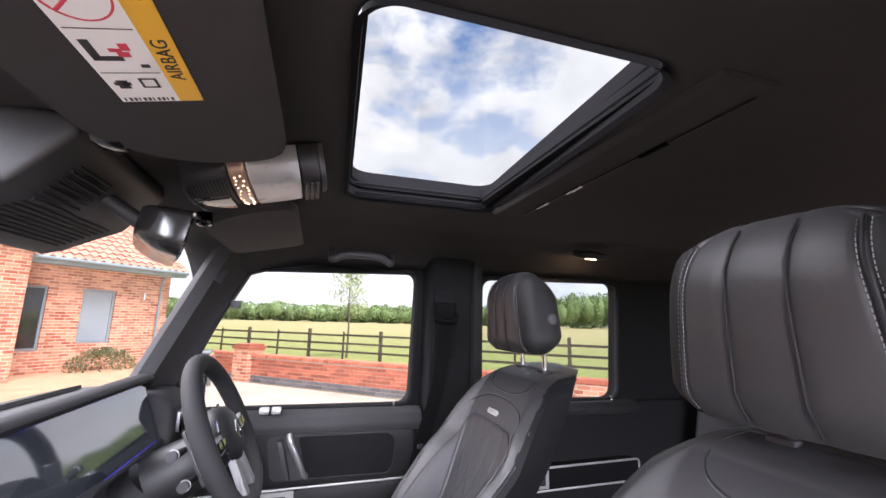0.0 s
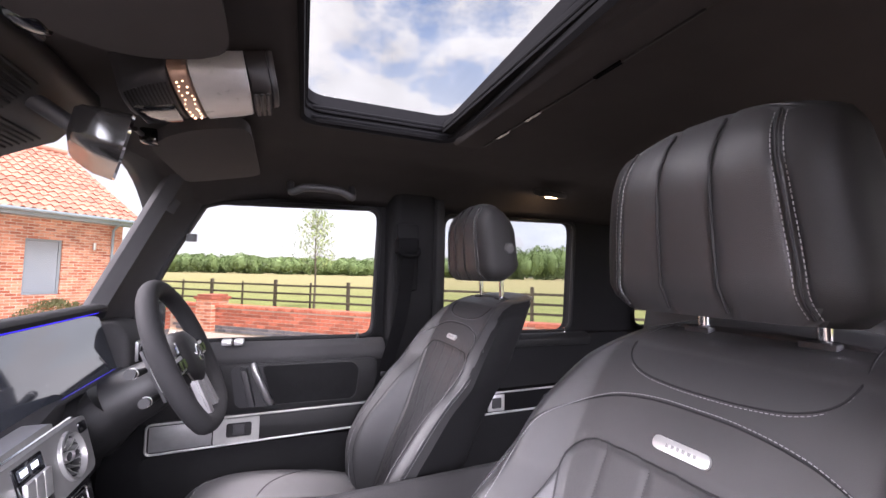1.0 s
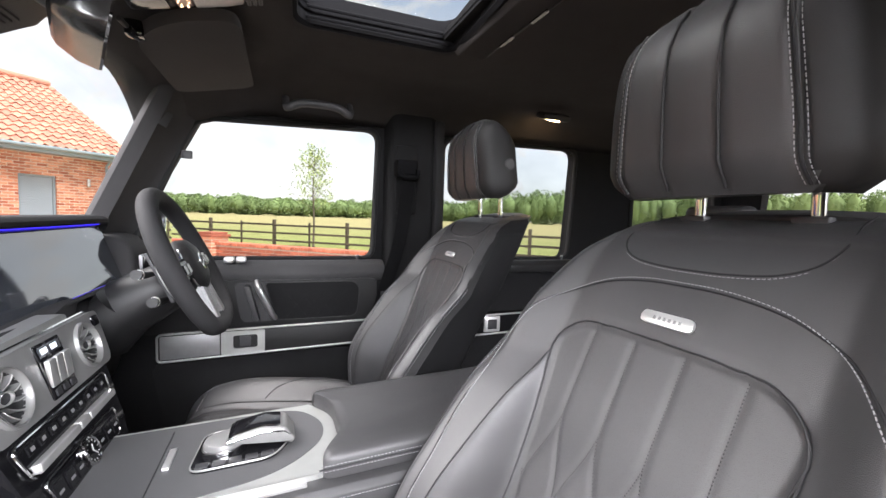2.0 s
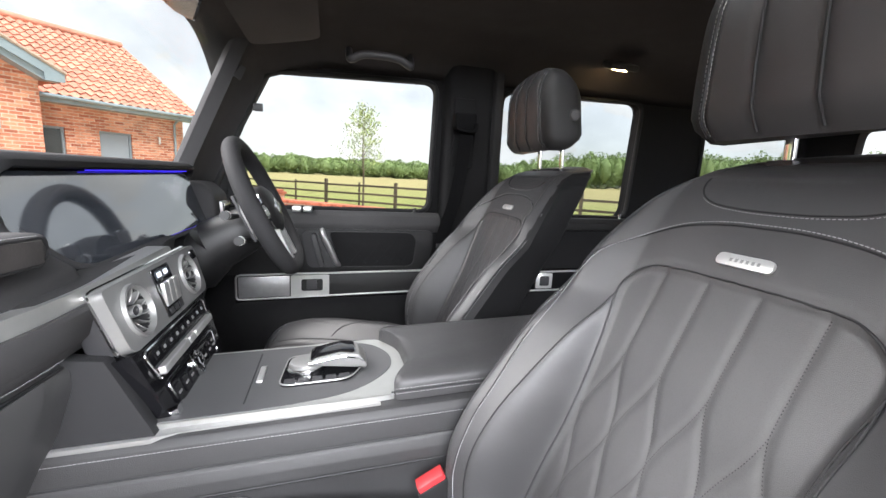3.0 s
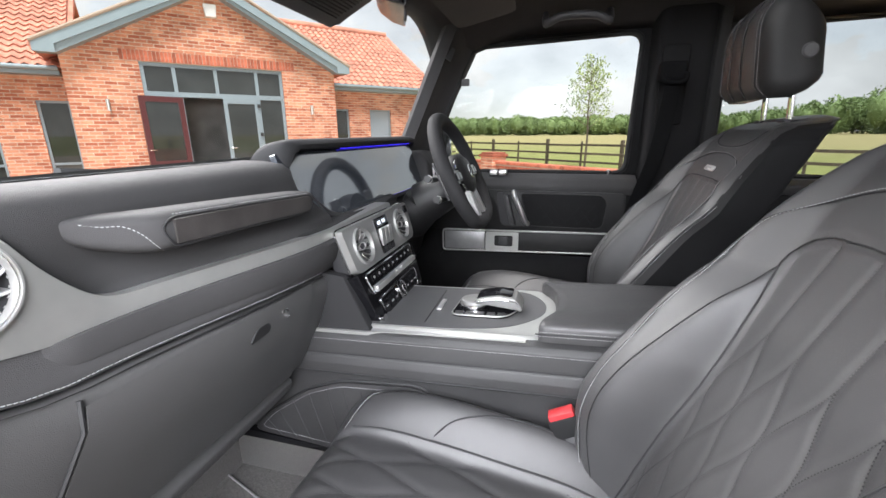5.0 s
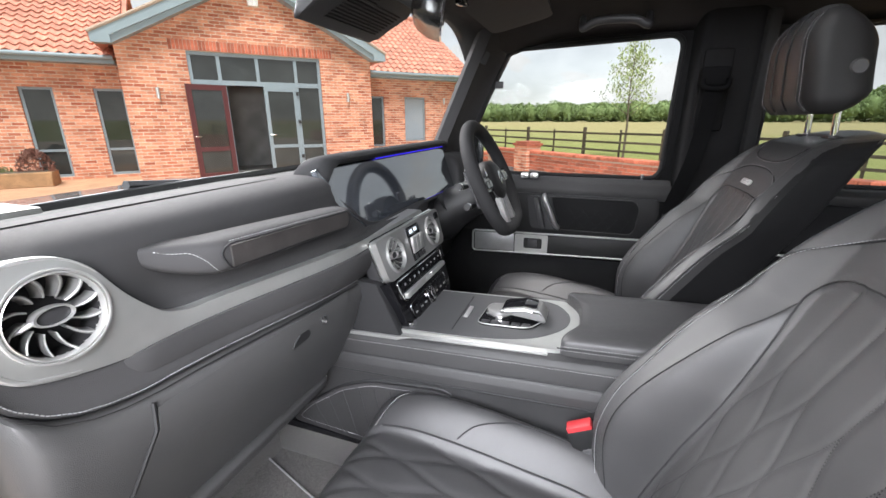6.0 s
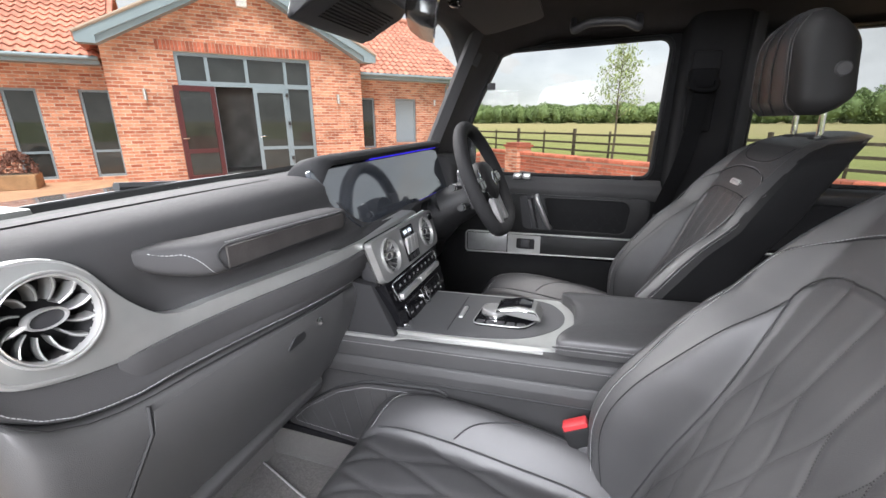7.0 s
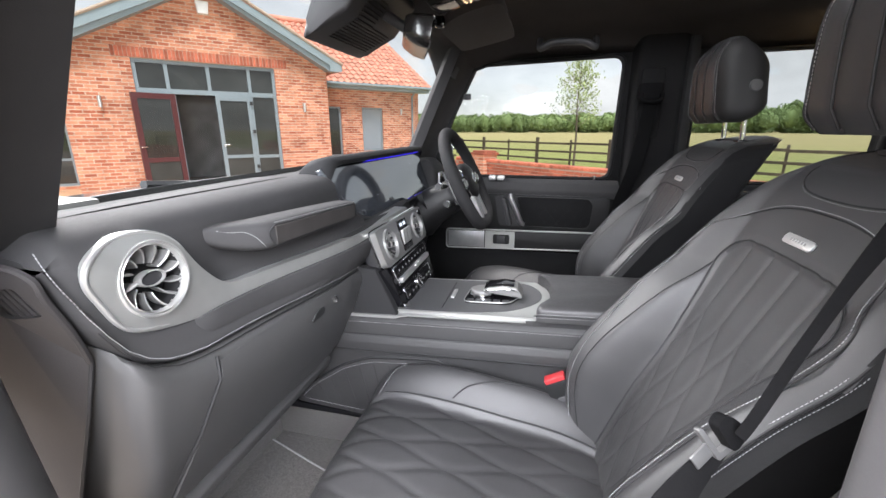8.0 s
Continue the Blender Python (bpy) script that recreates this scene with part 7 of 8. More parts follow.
def wing_mirror():
    root = thing("door_mirror", "black door mirror outside the driver's window", "mirror", (-0.42, 1.0, 1.2))
    m = Matrix.Translation((-0.37, 1.02, 1.27)) @ Matrix.Rotation(radians(8), 4, "Z")
    loop = round_poly([(-0.115, 0.085), (0.115, 0.085), (0.115, -0.085), (-0.115, -0.085)], 0.03)
    bm = bmesh.new()
    rings(bm, [[m @ Vector((-0.10, y * 0.7, z * 0.7)) for y, z in loop], [m @ Vector((-0.05, y, z)) for y, z in loop], [m @ Vector((0.0, y, z)) for y, z in loop]])
    part("shell", bm, BODY, root, "", 50)
    bm = bmesh.new()
    rings(bm, [[m @ Vector((-0.002, y * 0.93, z * 0.92)) for y, z in loop], [m @ Vector((0.002, y * 0.92, z * 0.9)) for y, z in loop]])
    part("mirror_glass", bm, MIRROR, root, "reflecting mirror glass")
    part("arm", obox((-0.42, 0.85, 1.16), (-0.38, 0.95, 1.21), 0.01), BODY, root)


wing_mirror()


def bonnet():
    root = thing("bonnet", "black car bonnet beyond the windscreen", "car bonnet", (-1.4, 0, 1.1))
    part("panel", extrude([(-2.1, 1.02), (-1.9, 1.12), (-1.05, 1.165), (-0.98, 1.17), (-0.98, 0.42), (-2.1, 0.42)], "y", -0.70, 0.70, 0.03, 3), BODY, root)
    wp = thing("wiper", "black windscreen wiper resting at the glass", "wiper", (-0.75, 0, 1.24))
    part("blade", tubes(smooth_path([(-0.735, -0.58, 1.262), (-0.765, -0.25, 1.262), (-0.775, 0.05, 1.258)], 6), radius=0.008), PLASTIC, wp)
    part("arm", tubes([(-0.80, 0.12, 1.225), (-0.785, -0.1, 1.255), (-0.77, -0.28, 1.275)], radius=0.010), PLASTIC, wp)


bonnet()

# ---- outside ----
YARD = pose(0.07, -0.84, 0.0, 0, 0, 49)


def laid(ob):
    ob.matrix_world = YARD @ ob.matrix_world
    return ob


def slab(x0, y0, x1, y1, z0, z1):
    return obox((x0, y0, z0), (x1, y1, z1))


ground = link("ground", sheet(lambda u, v: Vector((-1200 + 2400 * u, -1200 + 2400 * v, -0.10)), 8, 8), MEADOW, 0)
laid(tagged(ground, "green meadow turning straw-coloured towards the woods", "ground", kind="structure"))
drive = link("driveway", slab(-14, -12, 7.25, 13.4, -0.12, 0.0), DRIVE, 0)
laid(tagged(drive, "sandy resin driveway beside the brick building", "driveway", kind="structure"))
pave = link("pavement", slab(-14, 9.6, 8.6, 13.4, -0.1, 0.006), PAVING, 0)
laid(tagged(pave, "orange brick paving along the building", "pavement", kind="structure"))


def far_woods():
    """Crowns of many small leaf clumps round dark cores."""
    rng = random.Random(4)
    gen = np.random.default_rng(4)
    bm = bmesh.new()
    verts = []
    for k in range(660):
        az = radians(-92 + 134 * ((k * 0.618034) % 1.0) + rng.uniform(-0.2, 0.2))
        d = rng.uniform(235, 275)
        x, y = -math.sin(az) * d, math.cos(az) * d
        near = 1 + 0.95 * sm(-18, -38, math.degrees(az))
        tall = rng.uniform(8.0, 10.4) * near
        r = rng.uniform(2.8, 5.2)
        c, s = Vector((x, y, tall * 0.52)), Vector((r, r, tall * 0.47))
        ico = bmesh.ops.create_icosphere(bm, subdivisions=1, radius=0.86)
        for v in ico["verts"]:
            v.co = Vector((c.x + v.co.x * s.x, c.y + v.co.y * s.y, max(c.z + v.co.z * s.z, -0.1)))
        n = 480
        q = gen.normal(size=(n, 3))
        q /= np.linalg.norm(q, axis=1)[:, None]
        lump = 1 + 0.22 * np.sin(3.1 * q[:, 0] + k) * np.cos(2.7 * q[:, 2] + 2 * k) + gen.uniform(-0.10, 0.10, n)
        p = np.array(c)[None, :] + q * np.array(s)[None, :] * lump[:, None]
        p[:, 2] = np.maximum(p[:, 2], 0.2)
        t1, t2 = gen.normal(size=(n, 3)), gen.normal(size=(n, 3))
        t1 /= np.linalg.norm(t1, axis=1)[:, None]
        t2 = np.cross(t1, t2)
        t2 /= np.linalg.norm(t2, axis=1)[:, None]
        e = gen.uniform(0.28, 0.62, n)[:, None]
        verts.append(np.stack([p - t1 * e, p - t2 * e * 0.7, p + t1 * e, p + t2 * e * 0.7], 1).reshape(-1, 3))
    core = link("woodland", bm, WOODS_DEEP, 60)
    tagged(core, "dense green woodland beyond the meadow", "woodland", kind="stuff")
    v = np.concatenate(verts)
    me = bpy.data.meshes.new("leaf_clumps")
    me.from_pydata(v.tolist(), [], np.arange(len(v)).reshape(-1, 4).tolist())
    me.materials.append(WOODS)
    ob = new("leaf_clumps", me)
    ob.parent = core
    ob["kind"] = "stuff"


far_woods()


def young_tree(place, height, spread, leaves, seed, label):
    rng = random.Random(seed)
    root = thing("tree", label, "tree", (0, 0, 0))
    bm = bmesh.new()
    tube(bm, smooth_path([(0, 0, -0.1), (0.03, 0.0, height * 0.3), (-0.02, 0.03, height * 0.6), (0.02, 0, height * 0.97)], 5), lambda t: 0.055 * (1 - 0.85 * t), 10)
    tips = []
    for k in range(26):
        t = 0.38 + 0.58 * k / 25
        a = k * 2.4 + rng.uniform(-0.4, 0.4)
        ln = spread * (1.15 - t) * rng.uniform(0.7, 1.15) + 0.12
        p0 = Vector((0, 0, height * t))
        p1 = p0 + Vector((math.cos(a) * ln * 0.5, math.sin(a) * ln * 0.5, ln * 0.35))
        p2 = p0 + Vector((math.cos(a) * ln, math.sin(a) * ln, ln * 0.75))
        tube(bm, [p0, p1, p2], lambda s: 0.014 * (1 - 0.8 * s), 5)
        tips += [p1, p1.lerp(p2, 0.5), p2]
    part("trunk", bm, BARK, root, "slim pale trunk with thin limbs")
    me_v, me_f = [], []
    for _ in range(leaves):
        c = rng.choice(tips) + Vector((rng.gauss(0, 0.13), rng.gauss(0, 0.13), rng.gauss(0, 0.11)))
        q = Euler((rng.uniform(0, 6), rng.uniform(0, 6), rng.uniform(0, 6))).to_matrix()
        s = rng.uniform(0.035, 0.065)
        b = len(me_v)
        me_v += [c + q @ Vector(p) * s for p in ((-1, 0, 0), (0, 0.5, 0.12), (1, 0, 0), (0, -0.5, 0.12))]
        me_f.append((b, b + 1, b + 2, b + 3))
    me = bpy.data.meshes.new("crown")
    me.from_pydata(me_v, [], me_f)
    me.materials.append(LEAF)
    cr = new("crown", me)
    cr.parent = root
    root.matrix_world = YARD @ pose(*place)
    return root


young_tree((14.75, 11.2, -0.1), 4.1, 1.25, 1700, 3, "slender young tree with sparse pale green leaves")
young_tree((12.2, 22.5, -0.1), 5.2, 1.7, 3500, 5, "young leafy tree behind the building")


def fence():
    rng = random.Random(8)
    root = thing("post_and_rail_fence", "weathered brown three-rail timber fence along the meadow", "fence", (13.9, 0, 0))
    for k in range(26):
        y = -12 + 1.75 * k
        tall = 1.08 if k % 2 == 0 else 0.98
        w = 0.055 if k % 2 == 0 else 0.032
        part("post", obox((13.9 - w, y - w, -0.15), (13.9 + w, y + w, tall + rng.uniform(-0.03, 0.03)), 0.008, 1), WOOD_FENCE, root)
        for z in (0.22, 0.54, 0.86):
            part("rail", obox((13.84, y + 0.0, z - 0.04), (13.865, y + 1.748, z + 0.04), 0.004, 1, Matrix.Translation((0, 0, rng.uniform(-0.012, 0.012)))), WOOD_FENCE, root)
    laid(root)


fence()


def boundary_wall():
    root = thing("boundary_wall", "low red brick garden wall with a brick cap and a pier", "garden wall", (7.5, 4, 0), kind="structure")
    part("core", slab(7.40, -9.0, 7.60, 12.0, -0.1, 0.555), MORTAR, root)
    me = {}
    for nm, mt, size in (("b", BRICK_PIECE, (0.012, 0.215, 0.065)), ("g", BLUE_BRICK, (0.02, 0.215, 0.065)), ("c", BRICK_PIECE, (0.30, 0.105, 0.07))):
        bm = obox((-size[0] / 2, -size[1] / 2, -size[2] / 2), tuple(s / 2 for s in size), 0.004, 1)
        m = bpy.data.meshes.new("brick")
        bm.to_mesh(m)
        bm.free()
        m.materials.append(mt)
        me[nm] = m
    rng = random.Random(2)

    def piece(kind, x, y, z):
        ob = new("brick", me[kind])
        ob.parent = root
        ob.matrix_parent_inverse = root.matrix_world.inverted()
        ob.location = (x + rng.uniform(-0.002, 0.002), y, z)
        ob.rotation_euler = (0, 0, 0)
    for row in range(7):
        z = 0.035 + 0.075 * row
        for k in range(38):
            y = 1.2 + 0.225 * k + (0.1125 if row % 2 else 0)
            piece("g" if row < 2 else "b", 7.398, y, z)
    for k in range(92):
        piece("c", 7.5, 1.2 + 0.1145 * k - 0.06, 0.592)
    bm = bmesh.new()
    for y0, y1 in ((-9.0, 1.08), (9.75, 12.0)):
        box(bm, (7.35, y0, 0.555), (7.65, y1, 0.628), 0.004, 1)
    part("cap_run", bm, BRICK_PIECE, root)
    part("far_face", slab(7.391, -9.0, 7.40, 1.08, -0.1, 0.555), BRICK, root)
    part("pier", slab(7.26, 8.38, 7.74, 8.86, -0.05, 0.74), BRICK, root)
    bm = obox((7.22, 8.34, 0.74), (7.78, 8.90, 0.80), 0.006, 1)
    box(bm, (7.27, 8.39, 0.80), (7.73, 8.85, 0.85), 0.006, 1)
    part("pier_cap", bm, BRICK_PIECE, root)
    laid(root)


boundary_wall()


# ---- brick building ----
GX0, GX1, GY, WY = -1.30, 4.49, 12.0, 13.30
GC = (GX0 + GX1) / 2


def window_unit(parent, x0, x1, z0, z1, y, bars=(), cross=(), depth=0.05):
    """A framed window in a wall that faces -y, with panes between its bars."""
    f = 0.055
    xs = [x0, *bars, x1]
    zs = [z0, *cross, z1]
    win = part("window", obox((x0, y - 0.012, z0), (x1, y + depth + 0.03, z0 + f)), FRAME_GREY, parent, "grey framed window")
    part("frame_head", slab(x0, y - 0.012, x1, y + depth, z1 - f, z1), FRAME_GREY, win)
    for x in xs:
        a = min(max(x - f / 2, x0), x1 - f)
        part("frame_bar", slab(a, y - 0.010, a + f, y + depth, z0 + f, z1 - f), FRAME_GREY, win)
    for z in cross:
        part("frame_rail", slab(x0 + 0.002, y - 0.008, x1 - 0.002, y + depth, z - f / 2, z + f / 2), FRAME_GREY, win)
    for a, b in zip(xs, xs[1:]):
        for c, d in zip(zs, zs[1:]):
            part("pane", slab(a, y + 0.02, b, y + 0.03, c, d), PANE, win)
    return win


def building():
    root = thing("brick_building", "single-storey red brick building with a gabled glazed entrance and clay roof", "building", (1.6, 13, 0))
    # gable front, with the entrance cut out of it
    front = [(GX0, -0.1), (0.03, -0.1), (0.03, 2.925), (3.09, 2.925), (3.09, -0.1), (GX1, -0.1), (GX1, 3.05), (GC, 4.60), (GX0, 3.05)]
    bm = bmesh.new()
    rings(bm, [[(x, GY, z) for x, z in front], [(x, GY + 0.3, z) for x, z in front]])
    part("gable_wall", bm, BRICK, root, "red brick gable wall", 0)
    for x in (GX0, GX1 - 0.3):
        part("gable_side", slab(x, GY + 0.3, x + 0.3, WY + 3.5, -0.1, 3.0), BRICK, root, "", 0)
    course = part("soldier_course", slab(-0.30, GY - 0.004, 3.42, GY + 0.02, 2.93, 3.155), MORTAR, root, "upright brick course over the entrance", 0)
    upright = bpy.data.meshes.new("brick")
    bm = obox((-0.0325, -0.010, -0.1075), (0.0325, 0.010, 0.1075), 0.004, 1)
    bm.to_mesh(upright)
    bm.free()
    upright.materials.append(BRICK_PIECE)
    for k in range(49):
        ob = new("brick", upright)
        ob.parent = course
        ob.matrix_parent_inverse = course.matrix_world.inverted()
        ob.location = (-0.262 + 0.0758 * k, GY - 0.006 + 0.002 * math.sin(k * 2.3), 3.0425)
    # wings
    def wing(x0, x1, wins):
        holes = [[(a, c), (b, c), (b, d), (a, d)] for a, b, c, d in wins]
        ob = part("wing_wall", pierced([(x0, -0.1), (x1, -0.1), (x1, 2.75), (x0, 2.75)], holes, "y", WY, WY + 0.3), BRICK, root, "red brick wall", 0)
        for a, b, c, d in wins:
            window_unit(root, a, b, c, d, WY + 0.06, (), (c + 0.62,) if c < 0.3 else ())
            part("room_back", slab(a - 0.1, WY + 0.31, b + 0.1, WY + 0.32, c - 0.1, d + 0.1), ROOM_DARK, root)
            if c > 0.65:
                part("blind", slab(a + 0.06, WY + 0.072, b - 0.06, WY + 0.078, c + 0.06, d - 0.06), BLIND, root, "pale drawn blind")
        return ob
    wing(-11.0, GX0, [(-7.9, -7.35, 0.08, 2.12), (-5.6, -5.0, 0.08, 2.12), (-3.36, -2.76, 0.08, 2.12), (-2.02, -1.42, 0.08, 2.12)])
    wing(GX1, 8.35, [(4.86, 5.40, 0.55, 2.11), (6.13, 6.90, 0.70, 2.11)])
    part("end_wall", slab(8.05, WY + 0.3, 8.35, WY + 7.2, -0.1, 2.75), BRICK, root, "", 0)
    bm = bmesh.new()
    tri = [(WY - 0.0, 2.7), (WY + 3.6, 5.1), (WY + 7.2, 2.7)]
    rings(bm, [[(8.05, y, z) for y, z in tri], [(8.34, y, z) for y, z in tri]])
    part("end_gable", bm, BRICK, root, "", 0)
    # open casement and bush at the right-hand window
    # entrance glazing: transom lights above, doors below
    f = 0.075
    xs = [0.03, 0.67, 1.53, 2.45, 3.09]
    scr = part("entrance_screen", slab(0.03, GY + 0.05, 3.09, GY + 0.13, 2.85, 2.925), FRAME_GREY, root, "grey framed glazed entrance")
    part("transom_rail", slab(0.03, GY + 0.045, 3.09, GY + 0.135, 2.20, 2.31), FRAME_GREY, scr)
    for x in xs:
        a = min(max(x - f / 2, 0.03), 3.09 - f)
        part("mullion", slab(a, GY + 0.05, a + f, GY + 0.13, 0.0 if x != 1.53 and x != 0.67 else 2.2, 2.85), FRAME_GREY, scr)
    for a, b in zip(xs, xs[1:]):
        part("pane", slab(a, GY + 0.085, b, GY + 0.095, 2.31, 2.85), PANE, scr)
    part("pane", slab(2.45, GY + 0.085, 3.09, GY + 0.095, 0.0, 2.2), PANE, scr)
    part("mid_rail", slab(2.49, GY + 0.06, 3.05, GY + 0.12, 0.66, 0.74), FRAME_GREY, scr)
    # grey door leaf, shut
    leaf = part("grey_door", slab(1.62, GY + 0.03, 1.71, GY + 0.10, 0.01, 2.2), FRAME_GREY, root, "grey glazed door leaf")
    part("stile", slab(2.34, GY + 0.03, 2.43, GY + 0.10, 0.01, 2.2), FRAME_GREY, leaf)
    for z0, z1 in ((0.01, 0.12), (0.68, 0.76), (2.09, 2.2)):
        part("rail", slab(1.71, GY + 0.035, 2.34, GY + 0.095, z0, z1), FRAME_GREY, leaf)
    part("pane", slab(1.70, GY + 0.06, 2.35, GY + 0.07, 0.1, 2.1), PANE, leaf)
    part("handle", tubes([(1.665, GY + 0.0, 1.02), (1.80, GY - 0.01, 1.02)], radius=0.012), CHROME, leaf, "chrome lever")
    for z in (0.4, 1.3, 2.0):
        part("hinge", slab(2.40, GY + 0.0, 2.47, GY + 0.035, z, z + 0.09), PLASTIC, leaf)
    # red door leaf, swung open against the wall
    m = Matrix.Translation((0.75, GY + 0.0, 0)) @ Matrix.Rotation(radians(14), 4, "Z")
    def red(nm, x0, x1, z0, z1, par, mt=RED_DOOR, d=0.0, lab=""):
        return part(nm, obox((x0, -0.06 + d, z0), (x1, -d, z1), 0, 1, m), mt, par, lab)
    rd = red("red_door", -0.88, -0.77, 0.01, 2.19, root, lab="dark red glazed door standing open")
    red("stile", -0.11, 0.0, 0.01, 2.19, rd)
    for z0, z1 in ((0.01, 0.14), (0.66, 0.76), (2.07, 2.19)):
        red("rail", -0.77, -0.11, z0, z1, rd)
    red("pane", -0.78, -0.10, 0.12, 2.10, rd, PANE, 0.025)
    part("handle", obox((-0.86, -0.10, 1.0), (-0.72, -0.085, 1.02), 0.004, 1, m), CHROME, rd, "chrome lever")
    part("door_edge", obox((0.0, -0.058, 0.01), (0.012, 0.0, 2.19), 0, 1, m), FRAME_GREY, rd)
    # hall behind the open door
    part("hall", obox((-0.5, GY + 2.6, 0.0), (3.6, GY + 2.7, 2.9)), ROOM_DARK, root, "dim hall inside")
    part("hall_ceiling", slab(-0.5, GY + 0.3, 3.6, GY + 2.6, 2.93, 3.0), ROOM_DARK, root)
    part("hall_floor", slab(-0.5, GY + 0.0, 3.6, GY + 2.6, -0.05, 0.012), ROOM_DARK, root)
    # barge boards, soffits, gutters
    for sg in (-1, 1):
        xe = GC + sg * 3.22
        p = [(GC, 4.74), (xe, 3.12), (xe, 2.93), (xe - sg * 0.34, 2.93), (xe - sg * 0.34, 3.085), (GC, 4.56)]
        bm = bmesh.new()
        rings(bm, [[(x, GY - 0.36, z) for x, z in p], [(x, GY - 0.30, z) for x, z in p]])
        part("barge_board", bm, FASCIA, root, "grey barge board", 0)
        p = [(GC, 4.56), (xe - sg * 0.02, 2.98), (xe - sg * 0.02, 2.94), (xe - sg * 0.34, 2.94), (GC, 4.50)]
        bm = bmesh.new()
        rings(bm, [[(x, GY - 0.30, z) for x, z in p], [(x, GY + 0.02, z) for x, z in p]])
        part("soffit", bm, FASCIA, root, "", 0)
    for x0, x1 in ((-11.0, GX0 - 0.15), (GX1 + 0.15, 8.6)):
        part("fascia", slab(x0, WY - 0.36, x1, WY - 0.33, 2.64, 2.80), FASCIA, root)
        part("soffit", slab(x0, WY - 0.33, x1, WY + 0.02, 2.64, 2.67), FASCIA, root)
        bm = bmesh.new()
        tube(bm, [(x0, WY - 0.42, 2.77), (x1, WY - 0.42, 2.77)], 0.055, 10)
        part("gutter", bm, FASCIA, root, "grey gutter")
    part("downpipe", tubes([(8.05, WY - 0.40, 2.74), (8.05, WY - 0.08, 2.5), (8.05, WY - 0.06, 0.0)], radius=0.035, seg=8), FASCIA, root, "grey downpipe")
    for x, z in ((-0.65, 1.86), (3.78, 1.86)):
        part("wall_light", tubes([(x, GY - 0.07, z), (x, GY - 0.07, z + 0.24)], radius=0.035, seg=10), SATIN, root, "small upright wall light")
    part("wall_light", tubes([(7.6, WY - 0.07, 1.9), (7.6, WY - 0.07, 2.1)], radius=0.035, seg=10), SATIN, root, "small upright wall light")
    part("alarm_box", extrude([(GC - 0.11, 3.98), (GC + 0.11, 3.98), (GC + 0.14, 4.25), (GC - 0.14, 4.25)], "y", GY - 0.12, GY + 0.01, 0.03, 2), WHITE_LABEL, root, "white alarm box")
    # roofs: backing slopes, then pantiles
    def slope(p0, along, upward, n_along, n_up, keep, nm):
        """Pantiles from p0; 300 of their own, the rest as one run."""
        al, upv = Vector(along).normalized(), Vector(upward).normalized()
        nor = al.cross(upv)
        if nor.z < 0:
            nor.negate()
        tw, tl = 0.215, 0.30
        def tile_rows():
            rows = []
            for j in range(3):
                row = []
                for i in range(8):
                    t = i / 7
                    h = 0.030 * math.cos(2 * math.pi * t * 0.97)
                    row.append(al * (tw * 1.04 * t) + upv * (tl * 1.12 * j / 2) + nor * (h + 0.034 * (1 - j / 2)))
                rows.append(row)
            return rows
        bm = bmesh.new()
        top = tile_rows()
        rings(bm, top + [[p - nor * 0.016 for p in top[2]], [p - nor * 0.016 for p in top[0]], top[0]], False)
        me = bpy.data.meshes.new("roof_tile")
        bm.to_mesh(me)
        bm.free()
        me.materials.append(ROOF_TILE)
        me.polygons.foreach_set("use_smooth", [True] * len(me.polygons))
        vs = [v.co.copy() for v in me.vertices]
        fs = [tuple(p.vertices) for p in me.polygons]
        rv, rf, made = [], [], 0
        rng = random.Random(3)
        for j in range(n_up):
            for i in range(n_along):
                p = Vector(p0) + al * tw * i + upv * tl * j
                if not keep(p + al * tw / 2 + upv * tl / 2):
                    continue
                if made < 150:
                    ob = new("roof_tile", me)
                    ob.parent = nm
                    ob.matrix_parent_inverse = nm.matrix_world.inverted()
                    ob.location = p + nor * rng.uniform(-0.003, 0.003)
                    made += 1
                else:
                    b = len(rv)
                    d = nor * rng.uniform(-0.004, 0.004)
                    rv += [v + p + d for v in vs]
                    rf += [tuple(q + b for q in f) for f in fs]
        if rv:
            me2 = bpy.data.meshes.new("roof_tiles")
            me2.from_pydata(rv, [], rf)
            me2.materials.append(ROOF_RUN)
            me2.polygons.foreach_set("use_smooth", [True] * len(me2.polygons))
            ob = new("roof_tiles", me2)
            ob.parent = nm
            ob.matrix_parent_inverse = nm.matrix_world.inverted()
            ob["kind"] = "stuff"
    run, rise = 4.0, 2.42
    for x0, x1, lab in ((4.3, 8.62, "clay pantile roof over the short wing"), (-11.0, -1.2, "clay pantile roof over the long wing")):
        bm = bmesh.new()
        p = [(WY - 0.40, 2.78), (WY + 3.6, 5.20), (WY + 7.6, 2.78), (WY + 3.6, 5.0)]
        rings(bm, [[(x0, y, z) for y, z in p], [(x1, y, z) for y, z in p]])
        rf = part("roof", bm, ROOF_RUN, root, lab, 0)
        slope((x0, WY - 0.44, 2.80), (1, 0, 0), (0, run, rise), int((x1 - x0) / 0.215), 15, lambda q: True, rf)
        bm = bmesh.new()
        tube(bm, [(x0, WY + 3.58, 5.24), (x1 + 0.02, WY + 3.58, 5.24)], 0.11, 10)
        part("ridge", bm, ROOF_RUN, rf, "clay ridge tiles")
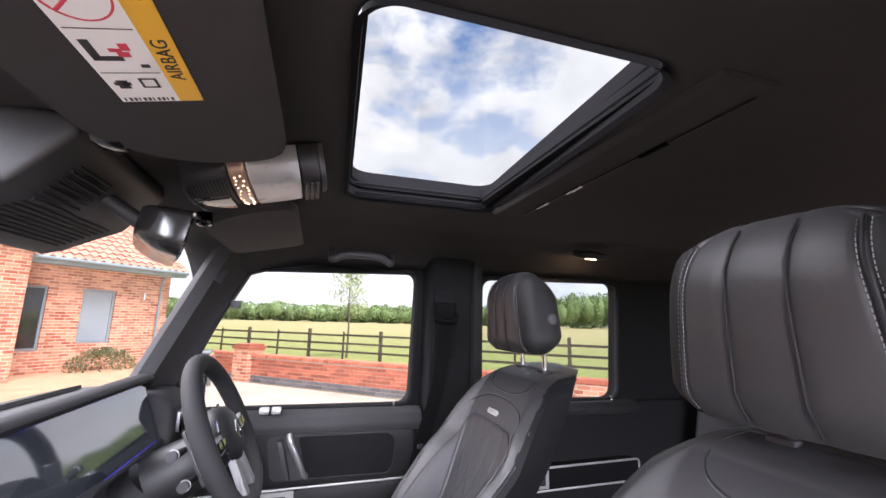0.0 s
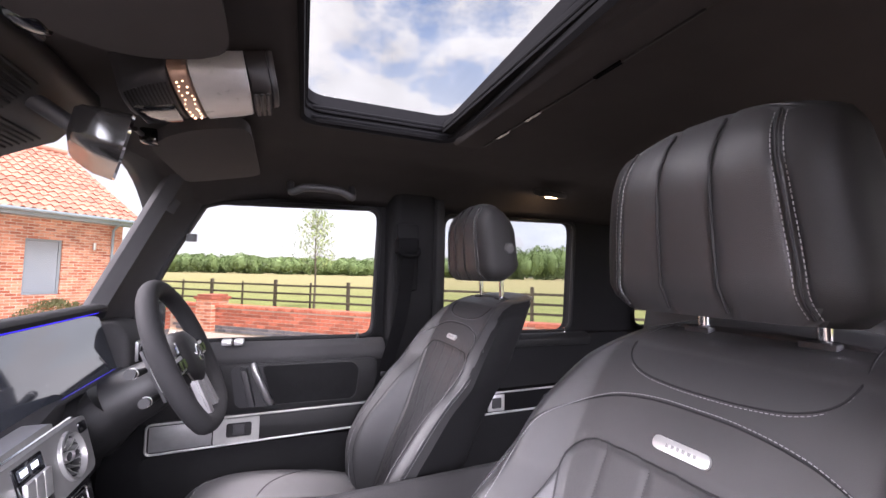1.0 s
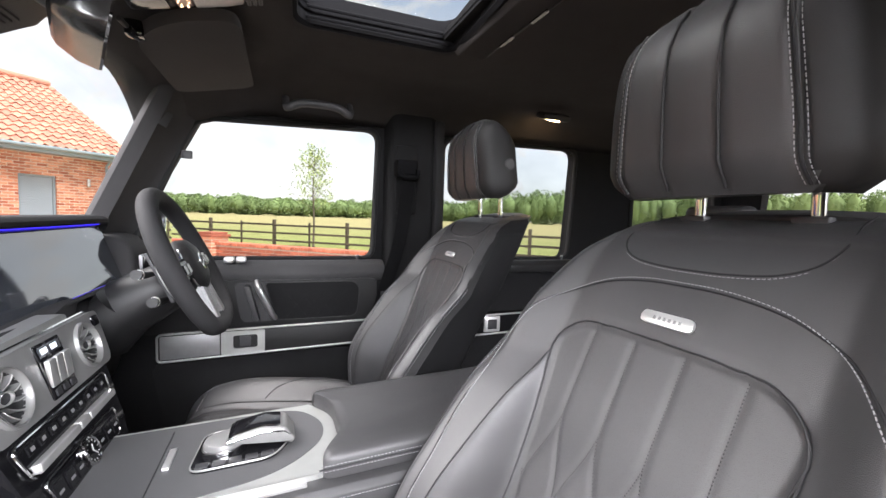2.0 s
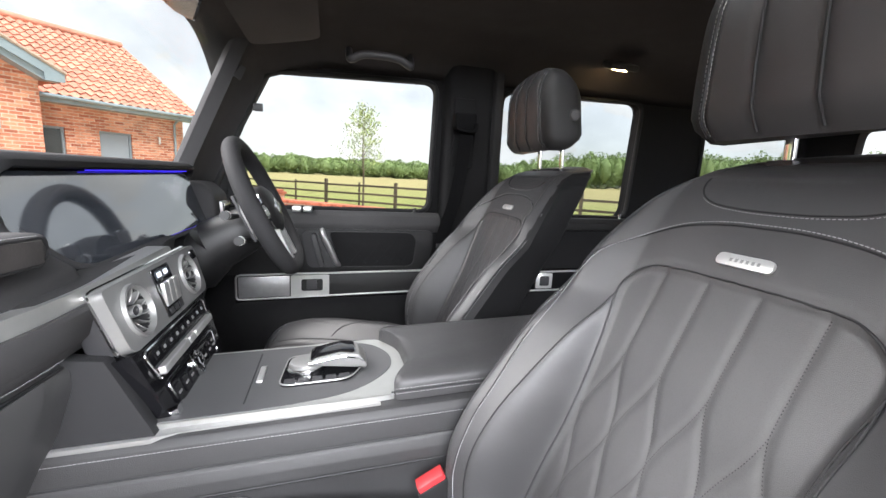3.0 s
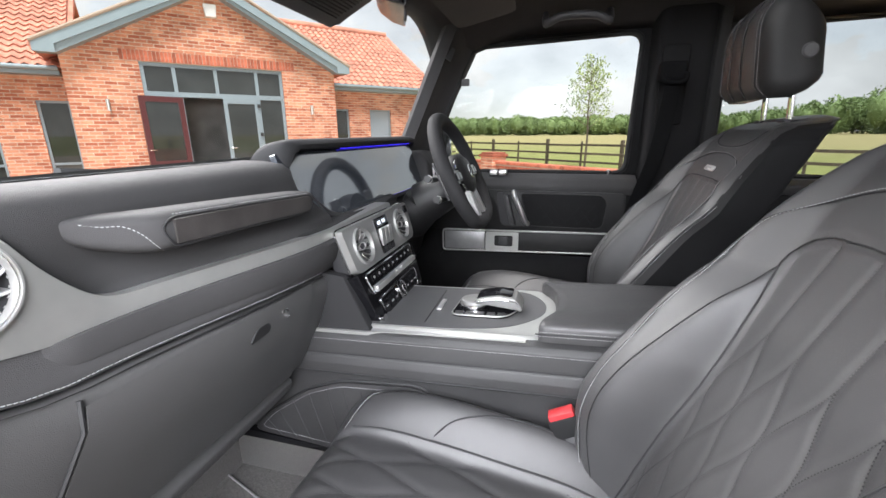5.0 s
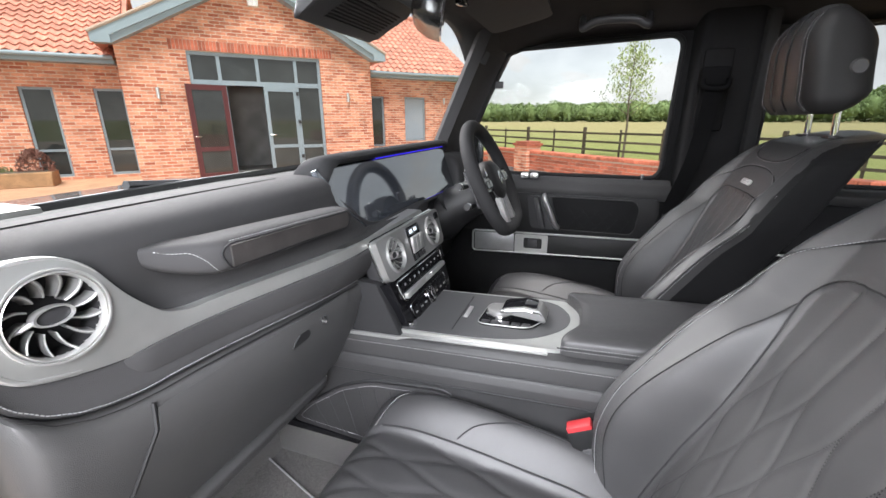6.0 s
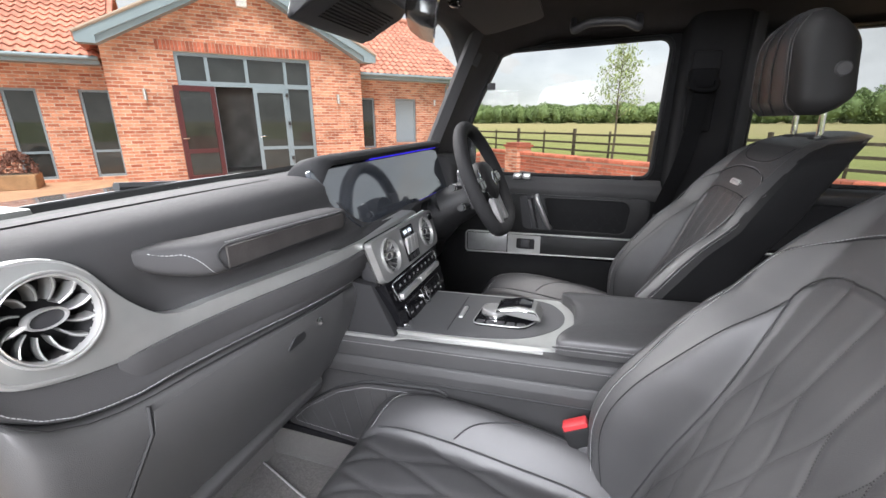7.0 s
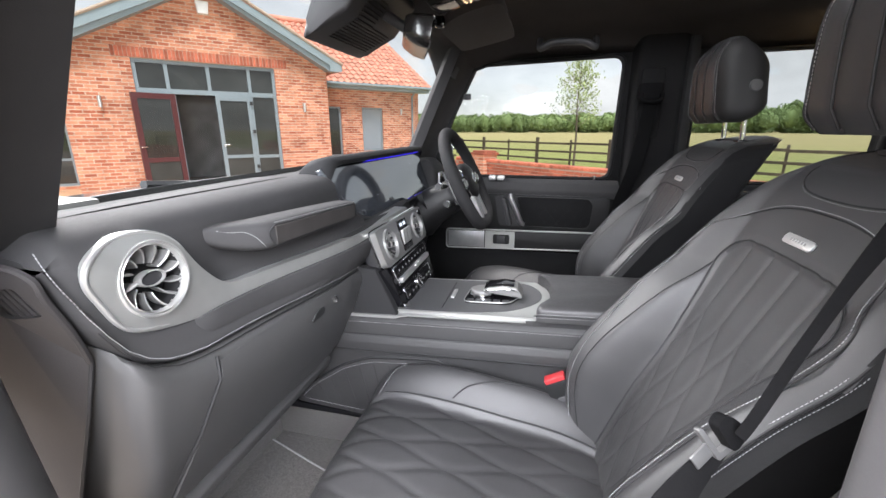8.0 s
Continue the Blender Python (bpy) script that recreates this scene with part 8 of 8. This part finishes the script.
    # gable roof, running back over the entrance
    for sg in (-1, 1):
        e, t = Vector((GC + sg * 3.25, 0, 3.10)), Vector((GC, 0, 4.78))
        bm = bmesh.new()
        p = [(e.x, e.z), (t.x, t.z), (t.x, t.z - 0.14), (e.x, e.z - 0.14)]
        rings(bm, [[(x, GY - 0.34, z) for x, z in p], [(x, GY + 5.0, z) for x, z in p]])
        rf = part("roof", bm, ROOF_RUN, root, "clay tiled roof of the gable", 0)
        bm = bmesh.new()
        tube(bm, [(e.x, GY - 0.36, e.z + 0.02), (t.x, GY - 0.36, t.z + 0.03)], 0.035, 8)
        part("verge", bm, MORTAR, rf, "pale mortar verge")
    laid(root)


ROOF_RUN = mat("clay_pantile_run", (0.60, 0.265, 0.185), 0.85, var=0.28, scale=2.2, bump=0.3, bump_scale=50)
building()


def planter():
    root = thing("planter", "wooden sleeper planter with a dark red shrub", "planter", (-4.2, 12.4, 0))
    part("box", obox((-5.6, 12.1, 0.0), (-2.9, 12.7, 0.32), 0.02, 1), TIMBER, root)
    part("soil", slab(-5.5, 12.15, -3.0, 12.65, 0.30, 0.33), BARK, root)
    laid(root)


planter()


def shrub(place, size, n, material, label, seed):
    rng = random.Random(seed)
    me_v, me_f = [], []
    for _ in range(n):
        a, b, r = rng.uniform(0, 6.28), rng.uniform(0, 1.5), rng.uniform(0.5, 1) ** 0.5
        c = Vector((math.cos(a) * math.cos(b) * r * size[0], math.sin(a) * math.cos(b) * r * size[1], math.sin(b) * r * size[2]))
        q = Euler((rng.uniform(0, 6), rng.uniform(0, 6), rng.uniform(0, 6))).to_matrix()
        s = rng.uniform(0.02, 0.045)
        k = len(me_v)
        me_v += [c + q @ Vector(p) * s for p in ((-1, 0, 0), (0, 0.5, 0.1), (1, 0, 0), (0, -0.5, 0.1))]
        me_f.append((k, k + 1, k + 2, k + 3))
    me = bpy.data.meshes.new("shrub")
    me.from_pydata(me_v, [], me_f)
    me.materials.append(material)
    ob = new("shrub", me)
    ob.matrix_world = YARD @ pose(*place)
    tagged(ob, label, "shrub")


RED_BUSH = mat("red_bush_leaf", (0.16, 0.07, 0.05), 0.7, var=0.4, scale=5)
shrub((-3.2, 12.4, 0.31), (0.35, 0.25, 0.5), 900, RED_BUSH, "dark red leafy shrub in the planter", 1)
shrub((-4.4, 12.4, 0.31), (0.9, 0.25, 0.2), 900, BUSH, "low green plants in the planter", 2)
shrub((6.6, 12.85, 0.0), (0.9, 0.35, 0.6), 1500, BUSH, "brownish green shrub below the window", 3)
